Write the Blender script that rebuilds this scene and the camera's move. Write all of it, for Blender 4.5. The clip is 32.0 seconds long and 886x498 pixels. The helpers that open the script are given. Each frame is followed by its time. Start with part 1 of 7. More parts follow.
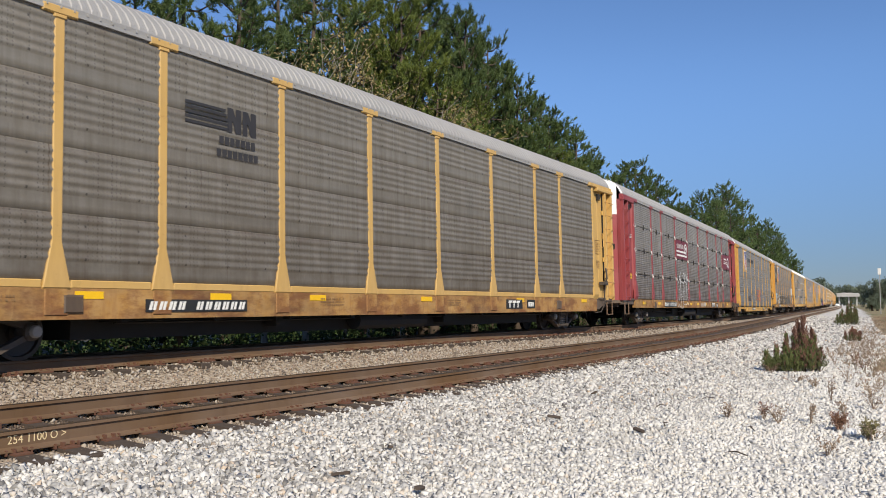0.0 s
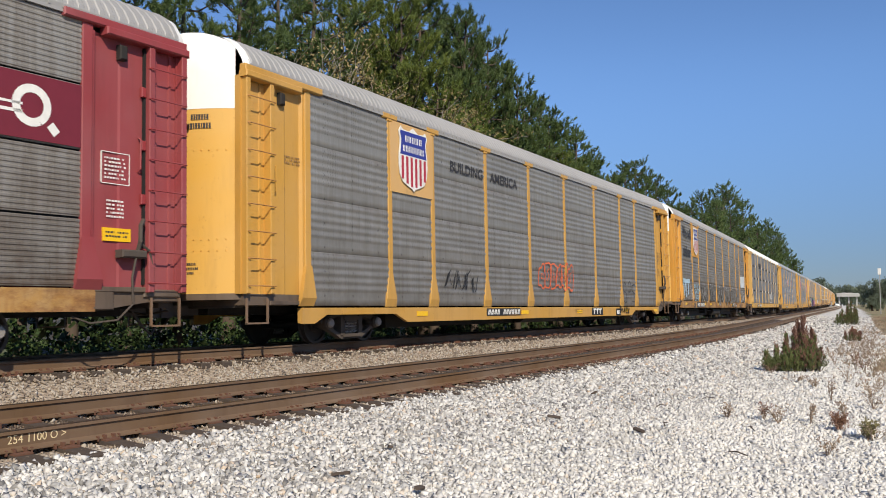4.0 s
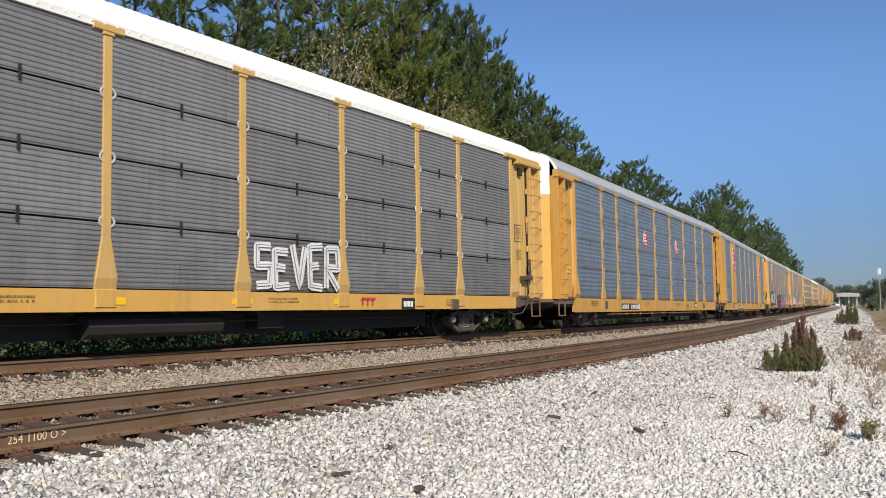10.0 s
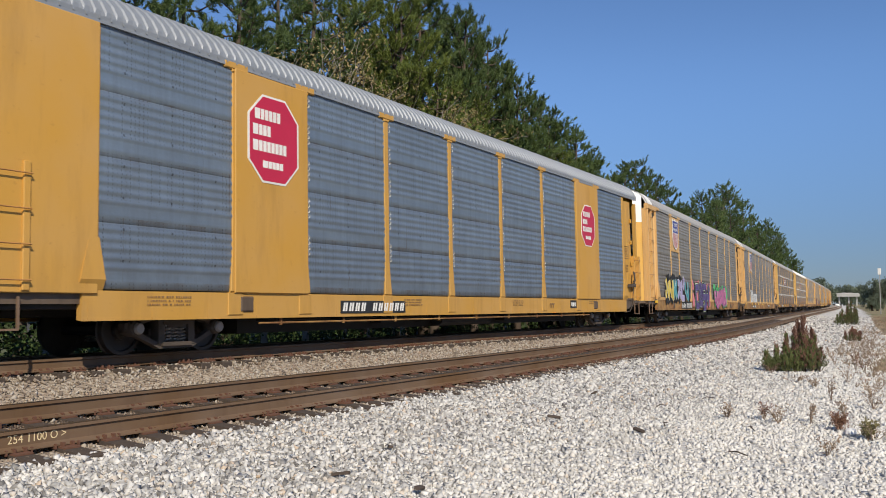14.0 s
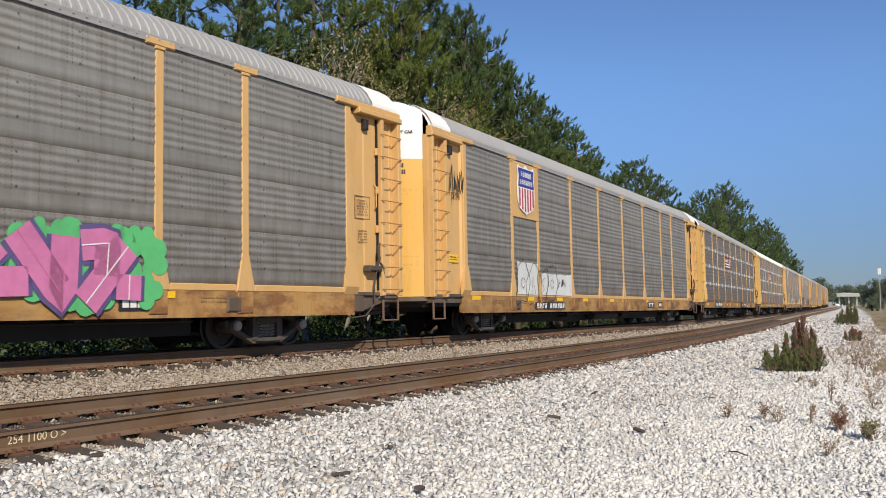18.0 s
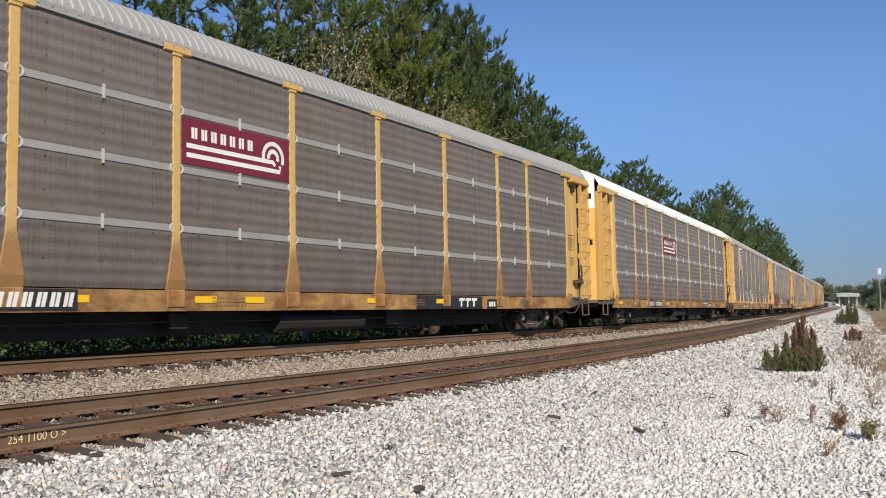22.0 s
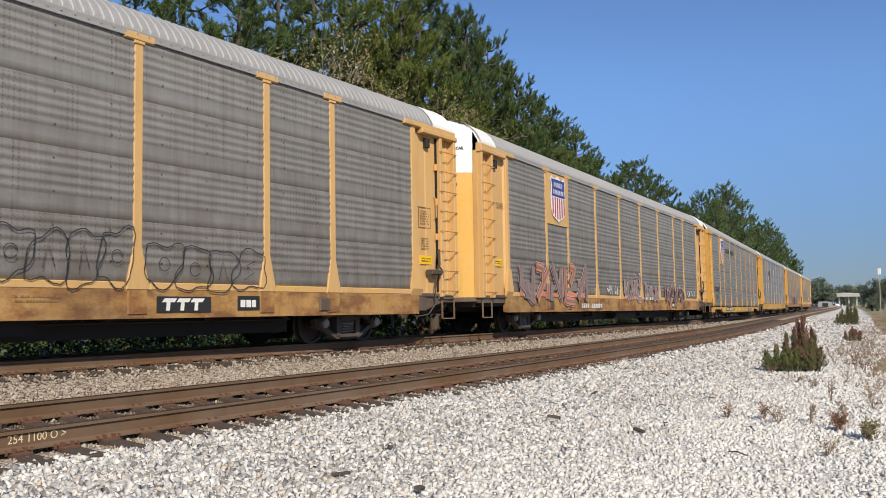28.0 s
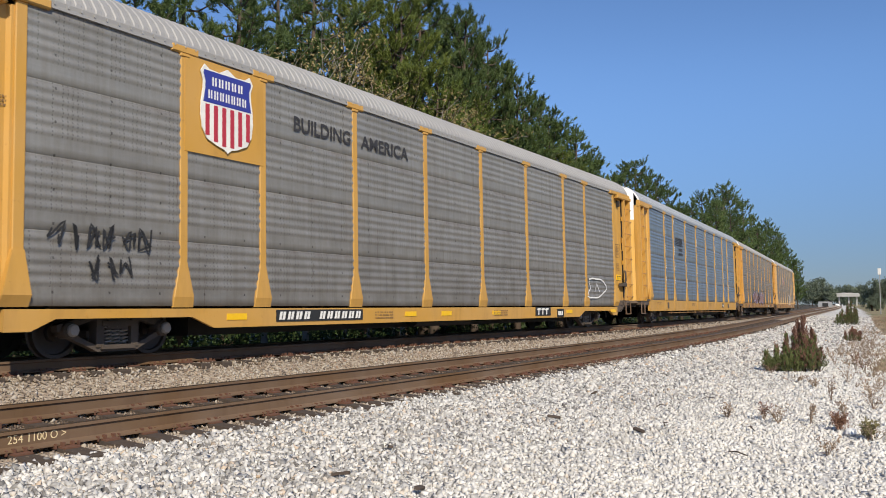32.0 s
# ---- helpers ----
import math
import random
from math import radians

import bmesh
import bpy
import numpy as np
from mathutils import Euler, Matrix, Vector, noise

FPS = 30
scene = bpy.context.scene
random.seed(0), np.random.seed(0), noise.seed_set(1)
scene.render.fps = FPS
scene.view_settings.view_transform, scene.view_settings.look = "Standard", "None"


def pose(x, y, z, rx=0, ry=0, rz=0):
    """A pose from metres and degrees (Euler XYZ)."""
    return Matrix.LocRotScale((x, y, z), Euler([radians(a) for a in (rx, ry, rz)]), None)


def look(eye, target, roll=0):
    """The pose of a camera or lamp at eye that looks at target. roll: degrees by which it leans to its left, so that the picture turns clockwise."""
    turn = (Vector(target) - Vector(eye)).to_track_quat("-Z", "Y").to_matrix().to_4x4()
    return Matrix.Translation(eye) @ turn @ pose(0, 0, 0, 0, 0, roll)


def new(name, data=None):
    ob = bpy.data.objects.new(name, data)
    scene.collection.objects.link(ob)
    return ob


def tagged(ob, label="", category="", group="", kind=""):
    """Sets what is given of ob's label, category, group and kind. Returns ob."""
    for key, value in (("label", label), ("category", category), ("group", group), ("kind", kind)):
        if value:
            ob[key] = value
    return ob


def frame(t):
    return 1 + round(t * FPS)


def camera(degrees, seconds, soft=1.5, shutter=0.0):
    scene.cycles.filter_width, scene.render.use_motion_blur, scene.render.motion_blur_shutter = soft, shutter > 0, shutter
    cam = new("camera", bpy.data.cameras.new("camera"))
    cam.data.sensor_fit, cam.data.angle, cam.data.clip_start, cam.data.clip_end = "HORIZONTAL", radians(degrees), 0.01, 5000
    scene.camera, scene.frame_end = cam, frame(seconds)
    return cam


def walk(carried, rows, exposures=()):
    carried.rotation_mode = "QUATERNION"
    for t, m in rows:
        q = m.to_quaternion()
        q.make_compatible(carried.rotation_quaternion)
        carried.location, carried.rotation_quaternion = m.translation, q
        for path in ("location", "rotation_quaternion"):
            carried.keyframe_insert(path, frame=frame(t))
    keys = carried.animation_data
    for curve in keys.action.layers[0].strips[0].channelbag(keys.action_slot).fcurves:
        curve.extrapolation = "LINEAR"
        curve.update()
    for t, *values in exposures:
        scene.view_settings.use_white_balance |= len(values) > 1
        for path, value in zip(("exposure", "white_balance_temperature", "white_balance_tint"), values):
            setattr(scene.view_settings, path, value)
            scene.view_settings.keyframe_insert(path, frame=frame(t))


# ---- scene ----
# camera: fixed on a low stand beside the near track
EYE = Vector((0.0, 0.0, 0.7511))
YAW, PITCH, ROLL = 32.0974, 3.6802, 0.3566
cam = camera(52.81, 32.0, soft=0.9, shutter=0.05)
AIM = EYE + Vector((math.cos(radians(YAW)) * math.cos(radians(PITCH)), math.sin(radians(YAW)) * math.cos(radians(PITCH)), math.sin(radians(PITCH))))
walk(cam, [(0.0, look(EYE, AIM, -ROLL)), (32.0, look(EYE, AIM, -ROLL))],
     exposures=[(0.0, 0.0), (13.2, 0.0), (13.9, -0.14), (14.8, -0.14), (16.5, 0.0), (32.0, 0.0)])

# daylight: clear morning, the sun behind the camera
SUN_ELEV, SUN_AZ = 37.0, 42.0          # azimuth: from the track's normal towards where the train goes
world = bpy.data.worlds.new("sky")
scene.world = world
world.use_nodes = True
wn = world.node_tree.nodes
sky = wn.new("ShaderNodeTexSky")
sky.sky_type = "NISHITA"
sky.sun_disc = False
sky.sun_elevation = radians(SUN_ELEV)
sky.air_density, sky.dust_density, sky.ozone_density = 0.75, 0.1, 3.0
SUN_FROM = Vector((-math.sin(radians(SUN_AZ)), -math.cos(radians(SUN_AZ)), math.tan(radians(SUN_ELEV)))).normalized()
sky.sun_rotation = math.atan2(SUN_FROM.x, SUN_FROM.y)
wn["Background"].inputs[1].default_value = 0.12
tone = wn.new("ShaderNodeMix")
tone.data_type, tone.blend_type = "RGBA", "MULTIPLY"
tone.inputs[0].default_value = 1.0
# the low sky is dulled by haze
up = wn.new("ShaderNodeTexCoord")
split = wn.new("ShaderNodeSeparateXYZ")
world.node_tree.links.new(up.outputs["Generated"], split.inputs[0])
haze = wn.new("ShaderNodeMix")
haze.data_type = "RGBA"
lift = wn.new("ShaderNodeMapRange")
lift.interpolation_type = "SMOOTHSTEP"
lift.inputs[1].default_value, lift.inputs[2].default_value = -0.02, 0.27
world.node_tree.links.new(split.outputs[2], lift.inputs[0])
world.node_tree.links.new(lift.outputs[0], haze.inputs[0])
haze.inputs[6].default_value, haze.inputs[7].default_value = (0.29, 0.325, 0.43, 1.0), (0.86, 1.0, 1.16, 1.0)
world.node_tree.links.new(haze.outputs[2], tone.inputs[7])
world.node_tree.links.new(sky.outputs[0], tone.inputs[6])
world.node_tree.links.new(tone.outputs[2], wn["Background"].inputs[0])
sun = new("sun", bpy.data.lights.new("sun", "SUN"))
sun.data.energy, sun.data.angle, sun.data.color = 5.0, radians(0.55), (1.0, 0.9, 0.73)
sun.matrix_world = look(SUN_FROM * 80, (0, 0, 0))

# the line: two tracks on a slight curve, the far one carries the train
Y0, BEND, BEND_END, TILT = 12.717, 0.12555, 57.65, radians(-0.8)
SPACING, HALF_GAUGE, PITCH_CAR = 3.443, 0.71, 29.578


def bend(x):
    """Lateral place and slope of the far track at x."""
    c = min(max(x, 0.0), BEND_END)
    e = min(max(x - 111.6, 0.0), 372.0)
    y = Y0 + BEND * c * c / 2 / BEND_END + BEND * max(x - BEND_END, 0.0) + 4.611e-5 * (0.5 * e * e + e * max(x - 483.6, 0.0))
    return y, BEND * c / BEND_END + 4.611e-5 * e


def dip(x):
    u = max(x, 0.0) / 46.5
    return (-0.0108 * u - 0.0966 * u * u - 0.1861 * u ** 3) * math.exp(-u)


def rise(x):
    u = max(x, 0.0) / 46.5
    return (-0.0274 * u + 0.185 * u * u + 0.3039 * u ** 3) * math.exp(-u)


def on_track(x, off, z):
    """A point beside the far track: off metres to its left, z above its rails."""
    y, s = bend(x)
    n = math.sqrt(1 + s * s)
    z = z + dip(x)
    return Vector((x - s * off / n, y + off * math.cos(TILT) / n - z * math.sin(TILT), z * math.cos(TILT) + off * math.sin(TILT)))


def on_near(x, off, z):
    """A point of the near track: off from its centre, z above its rail tops."""
    base = -0.5016 + 0.0622 * off / 0.71 + rise(x)
    return on_track(x, off - SPACING, base + z)


def gone(t):
    """How far the train has come since the start."""
    return ((-1.3189e-04 * t - 0.0202717) * t + 12.72135) * t - 0.5822 - 0.16 * math.exp(-2 * t)


CAR_AHEAD = 16.294       # centre of the first car at the start


def car_pose(n, t):
    x = CAR_AHEAD + n * PITCH_CAR - gone(t)
    a, b = on_track(x - 10.3, 0, 0), on_track(x + 10.3, 0, 0)
    u = (b - a).normalized()
    side = Vector((-u.y, u.x, 0)).normalized()
    up = u.cross(side)
    m = Matrix((u, side, up)).transposed().to_4x4()
    return Matrix.Translation((a + b) / 2) @ m @ Matrix.Rotation(TILT, 4, "X")

# ---- building helpers ----
class Shape:
    """Collects vertices and faces of one mesh."""

    def __init__(self):
        self.v, self.f = [], []

    def add(self, verts, faces):
        n = len(self.v)
        self.v += [tuple(p) for p in verts]
        self.f += [tuple(i + n for i in q) for q in faces]
        return self

    def box(self, x0, x1, y0, y1, z0, z1, m=None):
        p = [Vector((x, y, z)) for z in (z0, z1) for y in (y0, y1) for x in (x0, x1)]
        if m is not None:
            p = [m @ q for q in p]
        return self.add(p, [(0, 2, 3, 1), (4, 5, 7, 6), (0, 1, 5, 4), (1, 3, 7, 5), (3, 2, 6, 7), (2, 0, 4, 6)])

    def block(self, x0, x1, y0, y1, z0, z1, c):
        """A box whose upright edges on the y0 side and whose top and bottom edges there are chamfered by c."""
        a = [(x0, y1, z0), (x1, y1, z0), (x1, y1, z1), (x0, y1, z1)]
        b = [(x0, y0 + c, z0), (x1, y0 + c, z0), (x1, y0 + c, z1), (x0, y0 + c, z1)]
        d = [(x0 + c, y0, z0 + c), (x1 - c, y0, z0 + c), (x1 - c, y0, z1 - c), (x0 + c, y0, z1 - c)]
        q = [(3, 2, 1, 0)]
        for k in range(4):
            j = (k + 1) % 4
            q += [(k, j, 4 + j, 4 + k), (4 + k, 4 + j, 8 + j, 8 + k)]
        return self.add(a + b + d, q + [(8, 9, 10, 11)])

    def sweep(self, rows, closed=False, caps=False):
        """Quads between consecutive rows of points."""
        n, r = len(rows[0]), len(rows)
        f = []
        for i in range(r - 1):
            for k in range(n if closed else n - 1):
                j = (k + 1) % n
                f.append((i * n + k, i * n + j, (i + 1) * n + j, (i + 1) * n + k))
        if caps:
            f += [tuple(range(n))[::-1], tuple(range((r - 1) * n, r * n))]
        return self.add([p for row in rows for p in row], f)

    def tube(self, points, radius, sides=6):
        rows, last = [], None
        pts = [Vector(p) for p in points]
        for i, p in enumerate(pts):
            d = (pts[min(i + 1, len(pts) - 1)] - pts[max(i - 1, 0)]).normalized()
            ref = Vector((0, 0, 1)) if abs(d.z) < 0.9 else Vector((1, 0, 0))
            a = d.cross(ref).normalized() if last is None else (last - d * last.dot(d)).normalized()
            last = a
            b = d.cross(a)
            r = radius[i] if isinstance(radius, (list, tuple)) else radius
            rows.append([p + (a * math.cos(k * math.tau / sides) + b * math.sin(k * math.tau / sides)) * r for k in range(sides)])
        return self.sweep(rows, closed=True, caps=True)

    def turn_y(self, outline, sides, cx=0.0, cz=0.0):
        """A body of revolution about the y axis; outline: (radius, y) pairs."""
        rows = [[(cx + r * math.cos(k * math.tau / sides), y, cz + r * math.sin(k * math.tau / sides)) for k in range(sides)] for r, y in outline]
        return self.sweep(rows, closed=True, caps=True)

    def plate(self, outline, y0, y1):
        """A flat plate facing -y, of (x, z) outline points."""
        n = len(outline)
        self.add([(x, y0, z) for x, z in outline] + [(x, y1, z) for x, z in outline],
                 [tuple(range(n))] + [(k, n + k, n + (k + 1) % n, (k + 1) % n) for k in range(n)])
        return self

    def ribbon(self, points, width, y):
        """A flat painted stroke facing -y along (x, z) points."""
        pts = [Vector((p[0], p[1])) for p in points]
        a, b = [], []
        for i, p in enumerate(pts):
            d = pts[min(i + 1, len(pts) - 1)] - pts[max(i - 1, 0)]
            d = d.normalized() if d.length > 1e-6 else Vector((1, 0))
            n = Vector((-d.y, d.x)) * width * 0.5
            a.append((p.x + n.x, y, p.y + n.y))
            b.append((p.x - n.x, y, p.y - n.y))
        m = len(pts)
        return self.add(a + b, [(i, m + i, m + i + 1, i + 1) for i in range(m - 1)])

    def mesh(self, name, smooth=False):
        me = bpy.data.meshes.new(name)
        me.from_pydata(self.v, [], self.f)
        if smooth:
            me.shade_smooth()
        return me


def part(name, shape, material, parent, label="", smooth=False, kind=""):
    """One mesh object, under a thing or a part if given; shape is a Shape or a mesh that is shared."""
    me = shape.mesh(name, smooth) if isinstance(shape, Shape) else shape
    ob = new(name, me)
    if not me.materials:
        me.materials.append(material)
    if me.materials[0] is not material:
        ob.material_slots[0].link = "OBJECT"
        ob.material_slots[0].material = material
    ob.parent = parent
    if kind:
        tagged(ob, kind=kind)
    if label:
        tagged(ob, label)
    return ob


def thing(name, label, category, group="", m=None, kind=""):
    ob = new(name)
    ob.empty_display_size = 0.3
    if m is not None:
        ob.matrix_basis = m
    return tagged(ob, label, category, group, kind)


# ---- materials ----
class Nodes:
    """Short hand for a node tree."""

    def __init__(self, name):
        self.mat = bpy.data.materials.new(name)
        self.mat.use_nodes = True
        self.tree = self.mat.node_tree
        self.bsdf = self.tree.nodes["Principled BSDF"]
        self.co = self.tree.nodes.new("ShaderNodeTexCoord")
        self.info = self.tree.nodes.new("ShaderNodeObjectInfo")

    def link(self, a, b):
        self.tree.links.new(a, b)

    def put(self, socket, value):
        if hasattr(value, "is_linked"):
            self.link(value, socket)
        else:
            socket.default_value = value

    def mapped(self, scale, shift=None):
        m = self.tree.nodes.new("ShaderNodeMapping")
        self.link(self.co.outputs["Object"], m.inputs[0])
        m.inputs["Scale"].default_value = scale
        if shift is not None:
            self.link(shift, m.inputs["Location"])
        return m.outputs[0]

    def noise(self, scale, detail=4.0, rough=0.6, vector=None, lo=0.0, hi=1.0):
        n = self.tree.nodes.new("ShaderNodeTexNoise")
        n.inputs["Scale"].default_value, n.inputs["Detail"].default_value, n.inputs["Roughness"].default_value = scale, detail, rough
        self.link(vector if vector is not None else self.co.outputs["Object"], n.inputs["Vector"])
        return self.ramp(n.outputs["Fac"], lo, hi)

    def ramp(self, value, lo, hi):
        r = self.tree.nodes.new("ShaderNodeMapRange")
        self.put(r.inputs[0], value)
        r.inputs[1].default_value, r.inputs[2].default_value = lo, hi
        return r.outputs[0]

    def math(self, op, a, b=0.0):
        n = self.tree.nodes.new("ShaderNodeMath")
        n.operation = op
        self.put(n.inputs[0], a)
        self.put(n.inputs[1], b)
        return n.outputs[0]

    def mix(self, fac, a, b, blend="MIX"):
        n = self.tree.nodes.new("ShaderNodeMix")
        n.data_type, n.blend_type = "RGBA", blend
        self.put(n.inputs[0], fac)
        for k, c in ((6, a), (7, b)):
            self.put(n.inputs[k], c if hasattr(c, "is_linked") else (*c, 1.0))
        return n.outputs[2]

    def axes(self):
        s = self.tree.nodes.new("ShaderNodeSeparateXYZ")
        self.link(self.co.outputs["Object"], s.inputs[0])
        return s.outputs

    def done(self, colour, rough=0.7, metal=0.0, bump=None, strength=0.3, dist=0.01):
        self.put(self.bsdf.inputs["Base Color"], colour if hasattr(colour, "is_linked") else (*colour, 1.0))
        self.put(self.bsdf.inputs["Roughness"], rough)
        self.bsdf.inputs["Metallic"].default_value = metal
        if bump is not None:
            b = self.tree.nodes.new("ShaderNodeBump")
            b.inputs["Strength"].default_value, b.inputs["Distance"].default_value = strength, dist
            self.link(bump, b.inputs["Height"])
            self.link(b.outputs[0], self.bsdf.inputs["Normal"])
        return self.mat


def painted(name, base, dirt=(0.12, 0.07, 0.035), amount=0.45, rust=0.25, rough=0.55):
    """Weathered paint on steel: fading, streaks of dirt that run down, specks of rust."""
    n = Nodes(name)
    fade = n.noise(0.7, 3, 0.5, None, 0.3, 0.75)
    streak = n.noise(1.0, 6, 0.68, n.mapped((2.4, 2.4, 0.4)), 0.5, 0.85)
    speck = n.noise(9.0, 6, 0.7, None, 0.62, 0.72)
    c = n.mix(n.math("MULTIPLY", fade, 0.25), base, tuple(min(1, 0.55 * b + 0.22) for b in base))
    c = n.mix(n.math("MULTIPLY", streak, amount), c, dirt)
    c = n.mix(n.math("MULTIPLY", speck, rust), c, (0.16, 0.055, 0.02))
    c = n.mix(n.math("MULTIPLY", n.info.outputs["Random"], 0.12), c, tuple(0.7 * b for b in base))
    r = n.ramp(streak, -1.5, 2.5)
    return n.done(c, n.math("ADD", n.math("MULTIPLY", r, 0.3), rough - 0.1), 0.0, n.noise(30, 3), 0.08, 0.004)


def sheet(name, base, grime=(0.1, 0.07, 0.045), amount=0.5, holes=True, rows=(1.14, 0.968), rust=0.0, metal=0.35, rough=0.5):
    """Galvanised side screen: rows of small punched holes in upright columns, dirt in bands and runs."""
    n, shade = Nodes(name), base
    x, y, z = n.axes()
    cloud = n.noise(0.55, 5, 0.62, None, 0.35, 0.72)
    runs = n.noise(1.0, 6, 0.75, n.mapped((7.0, 7.0, 0.35)), 0.42, 0.8)
    fine = n.noise(24.0, 4, 0.7, None, 0.3, 0.7)
    low = n.ramp(z, 4.2, 0.9)
    base = n.mix(n.info.outputs["Random"], tuple(1.1 * b for b in base), tuple(0.8 * b for b in base)) if not holes else base
    dull = tuple(0.55 * b for b in shade)
    c = n.mix(n.math("MULTIPLY", cloud, 0.5), base, tuple(0.62 * b for b in shade))
    c = n.mix(n.math("MULTIPLY", runs, amount), c, grime)
    c = n.mix(n.math("MULTIPLY", n.math("MULTIPLY", low, n.noise(2.2, 5, 0.65, None, 0.2, 0.6)), min(1.0, amount * 1.3)), c, grime)
    c = n.mix(n.math("MULTIPLY", fine, 0.18), c, tuple(0.5 * b for b in shade))
    # upright sheet joints at uneven spacing, with a dark rusty lip
    joint = n.math("LESS_THAN", n.math("PINGPONG", n.math("ADD", x, n.math("MULTIPLY", n.math("FLOOR", n.math("DIVIDE", n.math("SUBTRACT", z, rows[0]), rows[1])), 0.63)), 1.47), 0.01)
    c = n.mix(n.math("MULTIPLY", joint, n.noise(1.3, 3, 0.6, None, 0.45, 0.75)), c, (0.1, 0.07, 0.05))
    band = n.noise(1.0, 4, 0.6, n.mapped((0.22, 0.22, 5.0)), 0.45, 0.75)
    c = n.mix(n.math("MULTIPLY", band, 0.35), c, dull)
    # soot and rust gathered under the laps between sheets
    lap = n.ramp(n.math("FLOORED_MODULO", n.math("SUBTRACT", z, rows[0]), rows[1]), rows[1] - 0.16, rows[1])
    stain = n.noise(1.0, 5, 0.7, n.mapped((2.6, 2.6, 1.2)), 0.45, 0.7)
    c = n.mix(n.math("MULTIPLY", n.math("MULTIPLY", lap, stain), 0.6), c, (0.13, 0.085, 0.06))
    if rust:
        spot = n.noise(1.0, 5, 0.7, n.mapped((1.6, 1.6, 0.5)), 0.58, 0.72)
        c = n.mix(n.math("MULTIPLY", spot, rust), c, (0.2, 0.07, 0.03))
    if holes:
        # columns of slots, each column open or silted by its own measure; a plain strip at the foot of every sheet
        pick = n.tree.nodes.new("ShaderNodeTexWhiteNoise")
        pick.noise_dimensions = "2D"
        at = n.tree.nodes.new("ShaderNodeCombineXYZ")
        n.link(n.math("FLOOR", n.math("DIVIDE", x, 0.084)), at.inputs[0])
        n.link(n.math("FLOOR", n.math("DIVIDE", n.math("SUBTRACT", z, rows[0]), rows[1])), at.inputs[1])
        n.link(at.outputs[0], pick.inputs["Vector"])
        hx = n.math("PINGPONG", x, 0.042)
        hz = n.math("PINGPONG", z, 0.029)
        group = n.math("GREATER_THAN", n.math("FLOORED_MODULO", n.math("SUBTRACT", z, rows[0]), rows[1]), 0.27)
        hole = n.math("MULTIPLY", n.math("GREATER_THAN", hx, 0.0335), n.math("LESS_THAN", hz, 0.016))
        hole = n.math("MULTIPLY", n.math("MULTIPLY", hole, group), n.ramp(pick.outputs[0], 0.1, 1.05))
        c = n.mix(n.math("MULTIPLY", hole, 0.6), c, (0.012, 0.011, 0.01))
        # rivets along the middle and the edges of each sheet
        rx = n.math("PINGPONG", x, 0.49)
        rz = n.math("PINGPONG", z, 0.242)
        rivet = n.math("MULTIPLY", n.math("LESS_THAN", rx, 0.016), n.math("LESS_THAN", rz, 0.02))
        c = n.mix(n.math("MULTIPLY", rivet, 0.7), c, (0.02, 0.018, 0.016))
    return n.done(c, n.math("ADD", n.math("MULTIPLY", runs, 0.25), rough), metal, fine, 0.1, 0.004)


def plain(name, base, rough=0.6, metal=0.0, var=0.3, scale=6.0, bump=0.1):
    n = Nodes(name)
    a = n.noise(scale, 5, 0.65, None, 0.3, 0.7)
    b = n.noise(scale * 0.13, 3, 0.5, None, 0.35, 0.65)
    c = n.mix(n.math("MULTIPLY", a, var), base, tuple(0.5 * v for v in base))
    c = n.mix(n.math("MULTIPLY", b, var), c, tuple(min(1, 1.25 * v) for v in base))
    return n.done(c, rough, metal, a, bump, 0.006)


YELLOW = painted("yellow paint weathered", (0.62, 0.345, 0.062), amount=0.3)
YELLOW_PALE = painted("pale yellow paint", (0.57, 0.35, 0.098), amount=0.38)
YELLOW_TAN = painted("faded orange yellow paint", (0.61, 0.36, 0.125), amount=0.34)
YELLOW_ORANGE = painted("orange yellow paint", (0.57, 0.275, 0.03), amount=0.4)
YELLOW_DEEP = painted("deep yellow paint", (0.54, 0.285, 0.042), amount=0.35)


def foot_rust(name, base, z0=1.95):
    """Post paint whose flared foot has rusted through to brown."""
    n = Nodes(name)
    x, y, z = n.axes()
    worn = n.ramp(n.math("ADD", z, n.math("MULTIPLY", n.noise(3.0, 4, 0.65, None, 0.2, 0.8), 0.35)), z0 + 0.22, z0 - 0.1)
    fade = n.noise(0.9, 4, 0.6, None, 0.3, 0.75)
    speck = n.noise(9.0, 6, 0.7, None, 0.58, 0.72)
    c = n.mix(n.math("MULTIPLY", fade, 0.3), base, tuple(min(1, 0.55 * b + 0.22) for b in base))
    c = n.mix(n.math("MULTIPLY", worn, 0.85), c, n.mix(speck, (0.25, 0.125, 0.05), (0.13, 0.055, 0.025)))
    c = n.mix(n.math("MULTIPLY", speck, 0.3), c, (0.16, 0.055, 0.02))
    return n.done(c, 0.65, 0.0, speck, 0.08, 0.004)


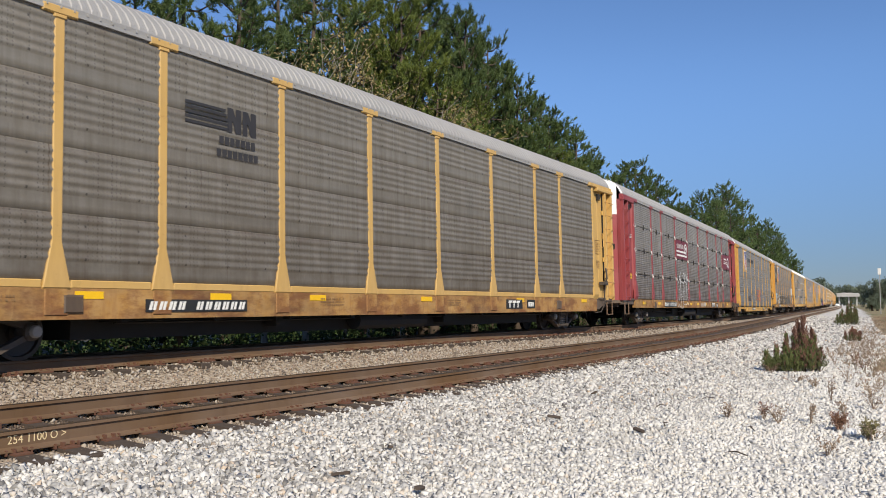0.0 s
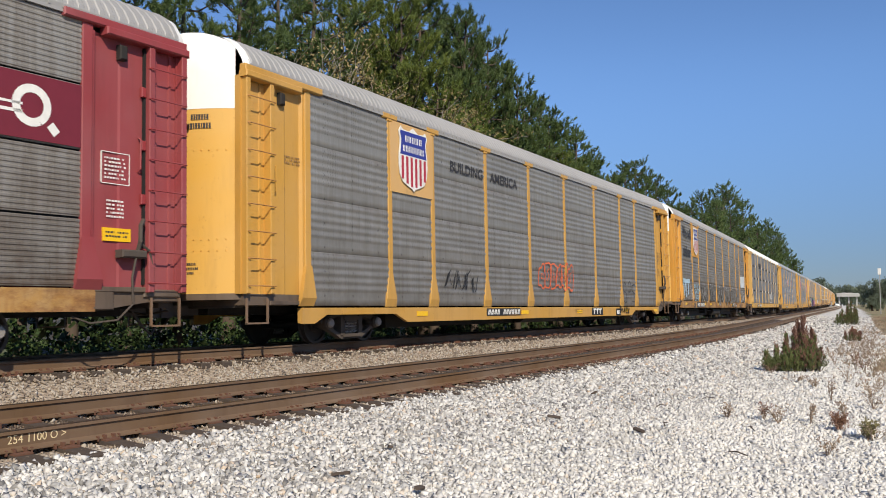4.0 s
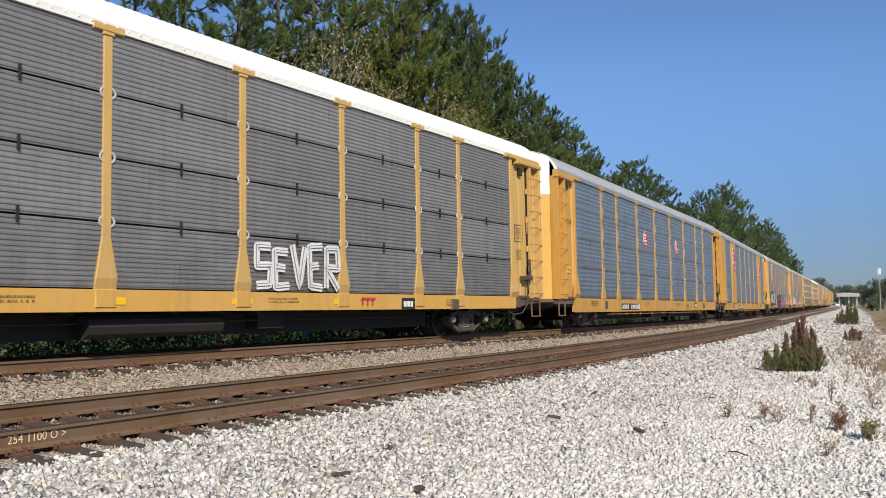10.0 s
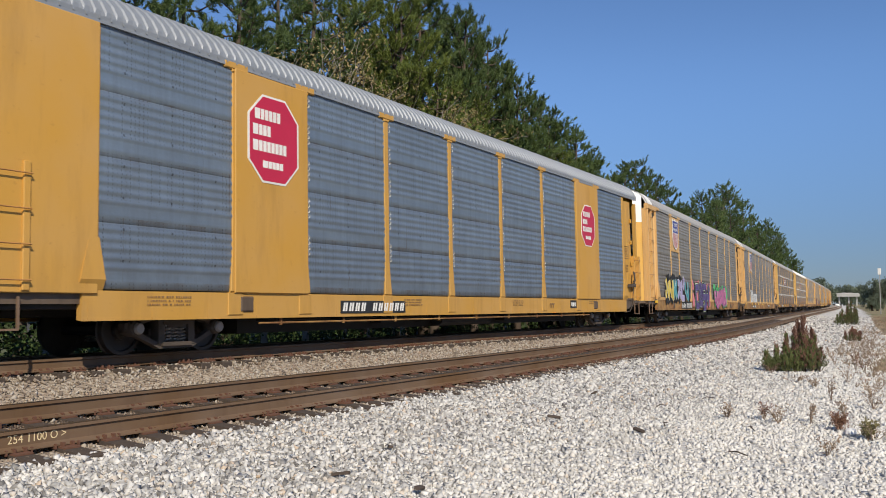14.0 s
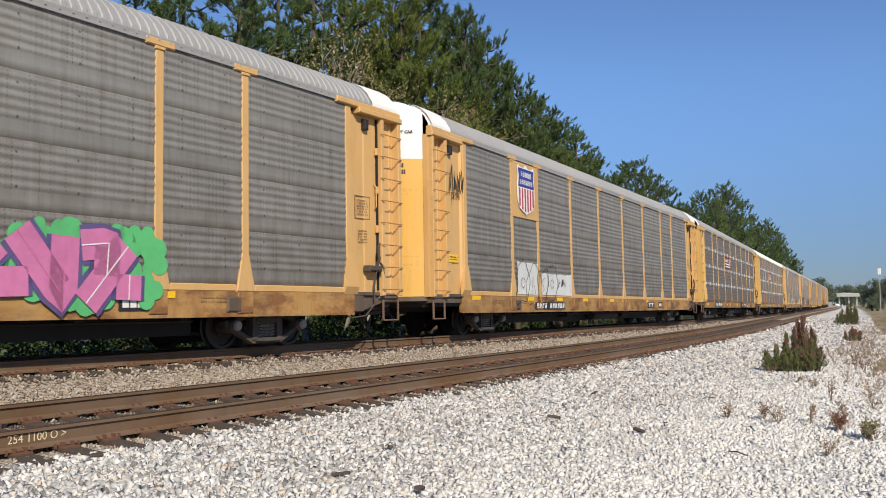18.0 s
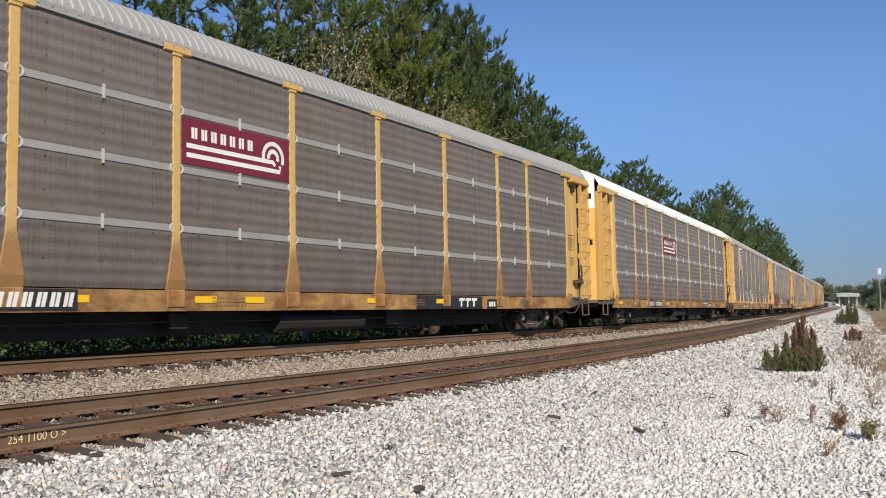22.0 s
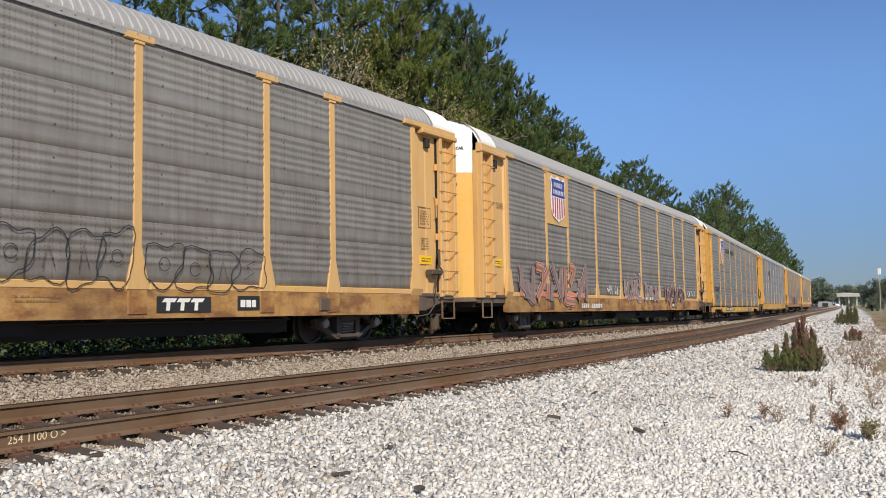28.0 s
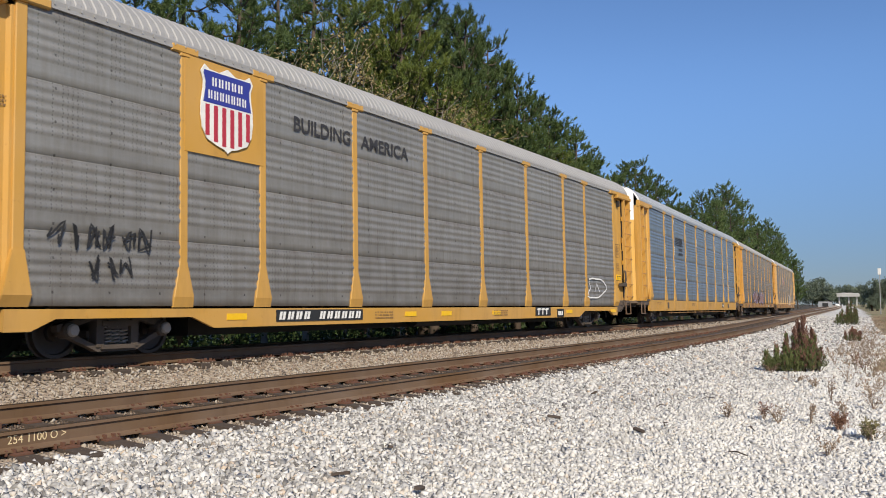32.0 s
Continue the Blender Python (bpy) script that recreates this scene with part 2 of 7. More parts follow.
def sill_coat(name, base):
    """Sill paint eaten by rust in patches, with black grime thrown up from the wheels."""
    n = Nodes(name)
    patch = n.noise(1.0, 7, 0.72, n.mapped((1.1, 1.1, 2.2)), 0.44, 0.6)
    run = n.noise(1.0, 5, 0.7, n.mapped((4.5, 4.5, 0.5)), 0.5, 0.72)
    soot = n.noise(1.0, 5, 0.65, n.mapped((0.5, 0.5, 1.6)), 0.42, 0.72)
    fade = n.noise(5.0, 4, 0.6, None, 0.3, 0.75)
    c = n.mix(n.math("MULTIPLY", fade, 0.3), base, (0.5, 0.4, 0.25))
    c = n.mix(n.math("MULTIPLY", run, 0.55), c, (0.2, 0.075, 0.025))
    c = n.mix(n.math("MULTIPLY", patch, 0.8), c, (0.17, 0.06, 0.022))
    c = n.mix(n.math("MULTIPLY", soot, 0.7), c, (0.07, 0.042, 0.026))
    return n.done(c, 0.7, 0.0, fade, 0.1, 0.004)


POST_RUSTED = foot_rust("pale yellow post paint with rusted feet", (0.57, 0.35, 0.098))
SILL_YELLOW = sill_coat("rust-eaten sill paint", (0.42, 0.222, 0.056))
MAROON = painted("maroon paint", (0.27, 0.032, 0.036), dirt=(0.09, 0.03, 0.025), amount=0.4, rust=0.1)
WHITE = painted("white paint", (0.8, 0.79, 0.76), dirt=(0.4, 0.35, 0.28), amount=0.2, rust=0.1)
SHEET_BROWN = sheet("brown grey screen", (0.297, 0.271, 0.229), amount=0.5)
SHEET_GREY = sheet("grey screen", (0.345, 0.328, 0.299), amount=0.42)
SHEET_DIRTY = sheet("soiled grey screen", (0.327, 0.309, 0.274), amount=0.6, rust=0.15)
SHEET_BLUE = sheet("blue grey galvanised screen", (0.27, 0.335, 0.41), grime=(0.14, 0.15, 0.17), amount=0.35, metal=0.5, rough=0.38)
SHEET_GREY_DEEP = sheet("grey screen of deep sheets", (0.325, 0.319, 0.302), amount=0.3, rows=(0.77, 1.06))
SHEET_RIB = sheet("ribbed dark grey sheet", (0.31, 0.31, 0.308), grime=(0.1, 0.095, 0.09), amount=0.35, holes=False)
SHEET_RIB_LIGHT = sheet("ribbed light grey sheet", (0.42, 0.4, 0.365), grime=(0.1, 0.068, 0.045), amount=0.9, holes=False)
SHEET_DARK = sheet("dark brown grey screen", (0.222, 0.188, 0.162), grime=(0.1, 0.075, 0.06), amount=0.45, metal=0.2)
SHEET_DARK_RUST = sheet("dark screen with rust runs", (0.281, 0.248, 0.22), grime=(0.12, 0.085, 0.065), amount=0.5, rust=0.6, metal=0.2)
ROOF_GREY = plain("galvanised roof", (0.36, 0.35, 0.34), 0.55, 0.15, 0.25, 2.0, 0.05)
ROOF_WHITE = plain("white painted roof", (0.84, 0.83, 0.79), 0.5, 0.0, 0.1, 2.0, 0.05)
ROOF_BRIGHT = plain("bright galvanised roof", (0.28, 0.3, 0.33), 0.5, 0.2, 0.2, 2.0, 0.05)
STRIP = plain("light grey strip", (0.36, 0.34, 0.31), 0.5, 0.2, 0.25, 8.0)
CLIP = plain("pale clip", (0.6, 0.58, 0.55), 0.5, 0.3, 0.3, 20.0)
BLACK_FRAME = plain("grimy black frame", (0.018, 0.015, 0.013), 0.8, 0.0, 0.5, 5.0, 0.3)
BOGIE_STEEL = plain("dusty bogie steel", (0.075, 0.058, 0.046), 0.8, 0.0, 0.8, 5.0, 0.35)
SPRING_STEEL = plain("pale dusty spring steel", (0.3, 0.27, 0.24), 0.55, 0.3, 0.5, 12.0, 0.2)
RUNG_RUST = painted("worn rung paint", (0.42, 0.2, 0.05), dirt=(0.12, 0.05, 0.02), amount=0.9, rust=0.8)
END_GRIME = painted("grimy end platform", (0.095, 0.06, 0.034), dirt=(0.03, 0.022, 0.018), amount=0.9, rust=0.6)
HANDLE_RED = plain("dark red lever paint", (0.28, 0.02, 0.02), 0.5, 0.0, 0.3, 9.0)
WHEEL_STEEL = plain("wheel steel", (0.05, 0.04, 0.033), 0.55, 0.3, 0.5, 7.0, 0.2)
# near-black colour that stands in for the shade inside gaps and slots
GAP_SHADE = plain("painted shade of openings", (0.01, 0.01, 0.01), 0.9, 0.0, 0.2, 8.0, 0.0)
BLACK_PAINT = plain("black paint", (0.022, 0.022, 0.022), 0.55, 0.0, 0.5, 6.0, 0.1)
LETTER_WHITE = plain("white lettering", (0.75, 0.74, 0.7), 0.6, 0.0, 0.3, 9.0, 0.0)
LETTER_DARK = plain("dark lettering", (0.035, 0.033, 0.035), 0.6, 0.0, 0.4, 9.0, 0.0)
LETTER_BROWN = plain("brown stencil", (0.24, 0.14, 0.06), 0.7, 0.0, 0.4, 9.0, 0.0)
MARK_YELLOW = plain("reflective yellow", (0.85, 0.5, 0.01), 0.4, 0.0, 0.2, 12.0, 0.0)
SHIELD_BLUE = plain("shield blue", (0.035, 0.045, 0.28), 0.45, 0.0, 0.15, 5.0, 0.0)
SHIELD_RED = plain("shield red", (0.42, 0.03, 0.05), 0.45, 0.0, 0.15, 5.0, 0.0)
EMBLEM_RED = plain("emblem red", (0.5, 0.02, 0.06), 0.45, 0.0, 0.15, 5.0, 0.0)
PANEL_MAROON = plain("maroon emblem panel", (0.17, 0.018, 0.03), 0.5, 0.0, 0.25, 5.0, 0.0)
SPRAY_WHITE = plain("white spray paint", (0.72, 0.72, 0.72), 0.7, 0.0, 0.35, 14.0, 0.0)
SPRAY_PALE = plain("pale spray fill", (0.6, 0.61, 0.6), 0.7, 0.0, 0.4, 10.0, 0.0)
SPRAY_BLACK = plain("black spray paint", (0.02, 0.02, 0.022), 0.7, 0.0, 0.5, 14.0, 0.0)
SPRAY_RED = plain("orange red spray paint", (0.7, 0.14, 0.05), 0.7, 0.0, 0.4, 14.0, 0.0)
SPRAY_PURPLE = plain("purple spray paint", (0.1, 0.075, 0.2), 0.65, 0.0, 0.5, 6.0, 0.0)
SPRAY_PINK = plain("pink spray paint", (0.55, 0.17, 0.34), 0.65, 0.0, 0.5, 5.0, 0.0)
SPRAY_SALMON = plain("salmon spray paint", (0.55, 0.2, 0.12), 0.65, 0.0, 0.4, 5.0, 0.0)
SPRAY_GHOST = plain("thin greyed white spray", (0.5, 0.5, 0.5), 0.7, 0.0, 0.6, 5.0, 0.0)
SPRAY_BLUSH = plain("pale pink spray paint", (0.62, 0.5, 0.5), 0.7, 0.0, 0.4, 9.0, 0.0)
SPRAY_ROSE = plain("rose spray paint", (0.72, 0.24, 0.27), 0.65, 0.0, 0.35, 6.0, 0.0)
SPRAY_VIOLET = plain("violet spray paint", (0.15, 0.115, 0.29), 0.65, 0.0, 0.7, 3.0, 0.0)
STEP_RUST = painted("rusty step iron", (0.17, 0.1, 0.055), dirt=(0.05, 0.03, 0.02), amount=0.7, rust=0.7)
# cleaner car yellow, also lightened for the sun that the doors face
DOOR_YELLOW_LIT = painted("yellow door paint lightened as sunlit", (0.66, 0.37, 0.065), amount=0.3, rust=0.3)
DOOR_GOLD = painted("bright golden door paint", (0.75, 0.43, 0.02), amount=0.3, rust=0.3)
SPRAY_SMOKE = plain("thin smoky spray fill", (0.21, 0.18, 0.165), 0.75, 0.0, 0.6, 3.0, 0.0)
SPRAY_DIM = plain("thin dark spray fill", (0.135, 0.12, 0.105), 0.75, 0.0, 0.6, 3.0, 0.0)
SPRAY_MAUVE = plain("faded mauve spray fill", (0.3, 0.19, 0.18), 0.7, 0.0, 0.5, 4.0, 0.0)
SPRAY_GREEN = plain("green spray paint", (0.1, 0.45, 0.16), 0.65, 0.0, 0.4, 5.0, 0.0)
SPRAY_MINT = plain("mint spray paint", (0.62, 0.8, 0.55), 0.65, 0.0, 0.3, 5.0, 0.0)
SPRAY_LILAC = plain("lilac spray paint", (0.42, 0.38, 0.6), 0.65, 0.0, 0.4, 5.0, 0.0)
SPRAY_GOLD = plain("yellow spray paint", (0.72, 0.55, 0.12), 0.65, 0.0, 0.4, 5.0, 0.0)
SPRAY_TEAL = plain("teal spray paint", (0.1, 0.35, 0.4), 0.65, 0.0, 0.4, 5.0, 0.0)
SPRAY_FAINT_SKY = plain("thin pale blue spray", (0.36, 0.5, 0.6), 0.7, 0.0, 0.6, 6.0, 0.0)
SPRAY_FAINT_WHITE = plain("thin bluish white spray", (0.55, 0.58, 0.6), 0.7, 0.0, 0.5, 7.0, 0.0)
SPRAY_SKY = plain("sky blue spray paint", (0.4, 0.62, 0.75), 0.65, 0.0, 0.4, 5.0, 0.0)
RAIL_RUST = painted("rusty rail", (0.13, 0.07, 0.03), dirt=(0.055, 0.025, 0.011), amount=0.5, rust=0.3, rough=0.9)
RAIL_TOP = plain("worn rail head", (0.055, 0.04, 0.03), 0.45, 0.2, 0.3, 4.0, 0.05)
TIE_WOOD = plain("weathered sleeper wood", (0.075, 0.055, 0.042), 0.85, 0.0, 0.6, 9.0, 0.6)
PLATE_RUST = plain("rusty plate", (0.14, 0.065, 0.04), 0.8, 0.1, 0.5, 14.0, 0.4)
CHALK = plain("yellow paint stick", (0.75, 0.6, 0.35), 0.8, 0.0, 0.3, 30.0, 0.0)


def stones(name, ramp_colours, pale=None):
    """Crushed stone: each piece its own tone; pale: (y0, y1), older trodden stone away from the track is dustier and paler."""
    n = Nodes(name)
    g = n.tree.nodes.new("ShaderNodeNewGeometry")
    r = n.tree.nodes.new("ShaderNodeValToRGB")
    while len(r.color_ramp.elements) < len(ramp_colours):
        r.color_ramp.elements.new(0.5)
    for e, (p, c) in zip(r.color_ramp.elements, ramp_colours):
        e.position, e.color = p, (*c, 1)
    n.link(g.outputs["Random Per Island"], r.inputs[0])
    grain = n.noise(60.0, 4, 0.7, None, 0.3, 0.7)
    patch = n.noise(0.8, 4, 0.6, None, 0.4, 0.7)
    c = n.mix(n.math("MULTIPLY", grain, 0.22), r.outputs[0], (0.25, 0.23, 0.21))
    c = n.mix(n.math("MULTIPLY", patch, 0.14), c, (0.4, 0.35, 0.3))
    if pale:
        x, y, z = n.axes()
        dust = n.ramp(n.math("ADD", y, n.math("MULTIPLY", patch, 0.8)), pale[0], pale[1])
        c = n.mix(n.math("MULTIPLY", dust, 0.55), c, (0.77, 0.745, 0.7))
    return n.done(c, 0.85, 0.0, grain, 0.25, 0.004)


STONE_WHITE = stones("white crushed stone", [(0.0, (0.11, 0.105, 0.1)), (0.14, (0.3, 0.295, 0.29)), (0.38, (0.48, 0.47, 0.455)), (0.78, (0.75, 0.735, 0.705)), (0.93, (0.63, 0.6, 0.56)), (1.0, (0.55, 0.42, 0.3))], (6.0, 3.2))
STONE_TAN = stones("tan crushed stone", [(0.0, (0.12, 0.085, 0.06)), (0.25, (0.25, 0.19, 0.14)), (0.6, (0.36, 0.3, 0.23)), (0.9, (0.46, 0.41, 0.35)), (1.0, (0.3, 0.19, 0.12))])

STONE_RUST = stones("rust-stained crushed stone", [(0.0, (0.05, 0.03, 0.018)), (0.5, (0.11, 0.068, 0.04)), (0.9, (0.2, 0.14, 0.095)), (1.0, (0.33, 0.27, 0.21))])

# ---- ground, ballast and tracks ----
NEAR_EDGE = -SPACING - 1.33            # ends of the near sleepers, measured from the far track


def bed(x, off):
    """Height of the ground at off metres to the left of the far track."""
    far = on_track(x, min(max(off, -1.6), 1.6), -0.235).z
    near = on_near(x, min(max(off + SPACING, -1.6), 1.6), -0.24).z
    k = min(max((-off - 1.2) / (SPACING - 2.4), 0.0), 1.0)
    z = far * (1 - k) + near * k
    if off < NEAR_EDGE:
        z -= 0.1 * min((NEAR_EDGE - off) / 4.0, 1.0) + 0.02 * min(max(NEAR_EDGE - off - 4, 0), 20)
    if off > 1.7:
        z -= 0.45 * min((off - 1.7) / 1.6, 1.0)
    fade = min(max((abs(off) - 8) / 30, 0), 1) * min(max((x - 60) / 200, 0), 1)
    return z * (1 - fade) + fade * -1.0


def swell(p, off):
    """Low bumps of the ground away from the track."""
    return 0.05 * noise.noise((p.x * 0.35, p.y * 0.35, 0)) if off < NEAR_EDGE - 0.6 else 0.0


def ground_material():
    n = Nodes("stony ground")
    x, y, z = n.axes()
    cell = n.tree.nodes.new("ShaderNodeTexVoronoi")
    cell.inputs["Scale"].default_value = 17.0
    n.link(n.co.outputs["Object"], cell.inputs["Vector"])
    edge = n.ramp(cell.outputs["Distance"], 0.55, 0.1)
    tone = n.tree.nodes.new("ShaderNodeSeparateColor")
    n.link(cell.outputs["Color"], tone.inputs[0])
    white = n.mix(tone.outputs[0], (0.56, 0.54, 0.515), (0.8, 0.78, 0.74))
    white = n.mix(n.math("MULTIPLY", n.ramp(cell.outputs["Distance"], 0.25, 0.7), 0.42), white, (0.26, 0.24, 0.22))
    tan = n.mix(tone.outputs[0], (0.24, 0.18, 0.13), (0.46, 0.39, 0.31))
    grass = n.mix(n.noise(3.0, 6, 0.7, None, 0.35, 0.65), (0.26, 0.17, 0.09), (0.33, 0.27, 0.15))
    grass = n.mix(n.noise(0.35, 4, 0.6, None, 0.45, 0.62), grass, (0.12, 0.15, 0.05))
    a = n.tree.nodes.new("ShaderNodeAttribute")
    a.attribute_name = "cover"
    s = n.tree.nodes.new("ShaderNodeSeparateXYZ")
    n.link(a.outputs["Vector"], s.inputs[0])
    rough = n.noise(0.5, 5, 0.7, None, 0.3, 0.7)
    c = n.mix(s.outputs[0], white, tan)
    c = n.mix(n.ramp(n.math("ADD", s.outputs[1], n.math("MULTIPLY", n.math("SUBTRACT", rough, 0.5), 0.7)), 0.42, 0.62), c, grass)
    litter = n.mix(n.noise(7.0, 5, 0.7, None, 0.35, 0.65), (0.035, 0.028, 0.018), (0.075, 0.06, 0.035))
    c = n.mix(s.outputs[2], c, litter)
    dirt = n.noise(0.9, 5, 0.65, None, 0.5, 0.8)
    c = n.mix(n.math("MULTIPLY", dirt, 0.25), c, (0.42, 0.36, 0.3))
    return n.done(c, 0.9, 0.0, edge, 0.8, 0.03)


def build_ground():
    xs = [-90, -60, -40, -25, -15, -9, -5] + [-3 + 0.6 * k for k in range(70)] + [40 + 2 * k for k in range(40)] + [125, 140, 160, 180, 210, 240, 280, 330, 390, 460, 560, 700, 900, 1300, 2000, 3200]
    offs = [-2600, -1200, -600, -300, -150, -90, -60, -42, -30, -24, -20, -17, -15, -13.5] + [-12.3 + 0.4 * k for k in range(42)] + [4.6, 5.2, 6, 7, 8, 10, 13, 17, 24, 35, 60, 110, 200, 500, 1200, 2600]
    verts, cover = [], []
    for x in xs:
        for o in offs:
            p = on_track(x, o, 0)
            verts.append((p.x, p.y, bed(x, o) + swell(p, o)))
            right = (NEAR_EDGE - o - max(3.9, 8.3 - 0.17 * x)) / 2.5 - (0.25 if x < 22 else 0)
            cover.append((1.0 if NEAR_EDGE + 0.2 < o < 2.6 else 0.0, min(max(right, 0), 1) if o < 0 else min(max((o - 2.6) / 1.0, 0), 1), min(max((o - 2.9) / 0.5, 0), 1)))
    n = len(offs)
    faces = [(i * n + k, (i + 1) * n + k, (i + 1) * n + k + 1, i * n + k + 1) for i in range(len(xs) - 1) for k in range(n - 1)]
    me = bpy.data.meshes.new("ground")
    me.from_pydata(verts, [], faces)
    at = me.attributes.new("cover", "FLOAT_VECTOR", "POINT")
    at.data.foreach_set("vector", np.array(cover, "f").ravel())
    me.shade_smooth()
    me.materials.append(ground_material())
    return tagged(new("ground", me), "flat ground of white crushed stone with dry brown grass beyond", "ground", kind="structure")


ground = build_ground()


def scatter(name, spots, sizes, material, label, sink=0.3):
    """Many angular stones in one mesh: jittered blocks."""
    n = len(spots)
    rng = np.random.default_rng(len(name) + n)
    cube = np.array([(x, y, z) for z in (-1, 1) for y in (-1, 1) for x in (-1, 1)], float) * 0.5
    tri = np.array([(0, 2, 3, 1), (4, 5, 7, 6), (0, 1, 5, 4), (1, 3, 7, 5), (3, 2, 6, 7), (2, 0, 4, 6)])
    v = cube[None] * (1 + rng.uniform(-0.6, 0.45, (n, 8, 3)))
    v[:, 4:, :2] *= rng.uniform(0.45, 0.95, (n, 1, 1))
    v *= rng.uniform(0.6, 1.35, (n, 1, 3)) * np.array((1.1, 0.9, 0.62))
    q = rng.normal(size=(n, 4))
    q /= np.linalg.norm(q, axis=1)[:, None]
    w, a, b, c = q.T
    rot = np.stack([1 - 2 * (b * b + c * c), 2 * (a * b - c * w), 2 * (a * c + b * w), 2 * (a * b + c * w), 1 - 2 * (a * a + c * c), 2 * (b * c - a * w),
                    2 * (a * c - b * w), 2 * (b * c + a * w), 1 - 2 * (a * a + b * b)], 1).reshape(n, 3, 3)
    v = np.einsum("nij,nkj->nki", rot, v) * sizes[:, None, None] + spots[:, None, :]
    v[:, :, 2] += (sizes * (0.5 - sink))[:, None]
    me = bpy.data.meshes.new(name)
    me.vertices.add(n * 8)
    me.vertices.foreach_set("co", v.astype("f").ravel())
    loops = (tri[None] + np.arange(n)[:, None, None] * 8).ravel()
    me.loops.add(len(loops))
    me.loops.foreach_set("vertex_index", loops.astype("i"))
    me.polygons.add(n * 6)
    me.polygons.foreach_set("loop_start", np.arange(0, n * 24, 4, dtype="i"))
    me.update(calc_edges=True)
    me.materials.append(material)
    return tagged(new(name, me), label, "ballast", kind="stuff")


def strew(rng, count, x0, x1, o0, o1, keep):
    """Random spots on the ground between two offsets; keep(x, y, off) thins them."""
    out = []
    while len(out) < count:
        x, o = rng.uniform(x0, x1), rng.uniform(o0, o1)
        p = on_track(x, o, 0)
        if p.y > 0.085 * p.x and keep(p.x, p.y, o):
            out.append((p.x, p.y, bed(x, o) + swell(p, o)))
        elif not p.y > 0.085 * p.x:
            count -= 1 if rng.random() < 0.25 else 0
    return np.array(out)


rng = np.random.default_rng(7)
spots = np.concatenate([strew(rng, 27000, 3, 13, -12.2, NEAR_EDGE + 0.22, lambda x, y, o: True),
                        strew(rng, 30000, 11, 24, -12.2, NEAR_EDGE + 0.2, lambda x, y, o: True),
                        strew(rng, 17000, 22, 48, -10.5, NEAR_EDGE + 0.25, lambda x, y, o: True),
                        strew(rng, 7000, -7, 4, -14.0, NEAR_EDGE + 0.2, lambda x, y, o: True),
                        strew(rng, 12000, 2, 9, -12.2, NEAR_EDGE + 0.2, lambda x, y, o: True),
                        strew(rng, 9000, 45, 100, -10.0, NEAR_EDGE + 0.25, lambda x, y, o: True)])
far_off = np.linalg.norm(spots[:, :2], axis=1)
scatter("shoulder_ballast", spots, (0.016 + 0.056 * rng.random(len(spots)) ** 1.4) * (1 + np.clip(far_off - 14, 0, 90) * 0.025) * np.interp(spots[:, 1], [3.0, 6.5], [0.78, 1.0]), STONE_WHITE, "white crushed stone ballast spread beside the near track")
spots = np.concatenate([strew(rng, 19000, 3, 24, NEAR_EDGE + 0.25, -0.6, lambda x, y, o: True), strew(rng, 9000, 20, 60, NEAR_EDGE + 0.25, -0.55, lambda x, y, o: True)])
xs_ = np.arange(0.0, 70.0, 1.0)
ys_ = np.array([on_near(x, 0, 0).y for x in xs_])
crib = np.abs(spots[:, 1] - np.interp(spots[:, 0], xs_, ys_)) < 0.66
rusty = spots[crib]
scatter("crib_ballast", rusty, rng.uniform(0.02, 0.05, len(rusty)), STONE_RUST, "rust-stained crushed stone between the rails of the near track")
spots = spots[~crib]
scatter("track_ballast", spots, rng.uniform(0.018, 0.05, len(spots)) * (1 + 0.012 * spots[:, 0]), STONE_TAN, "tan crushed stone ballast between the rails of both tracks")


RAIL_OUTLINE = [(-0.037, 0.0), (0.037, 0.0), (0.038, -0.032), (0.013, -0.045), (0.01, -0.138), (0.028, -0.152), (0.074, -0.168), (0.074, -0.178),
                (-0.074, -0.178), (-0.074, -0.165), (-0.03, -0.15), (-0.009, -0.135), (-0.012, -0.045), (-0.038, -0.032)]


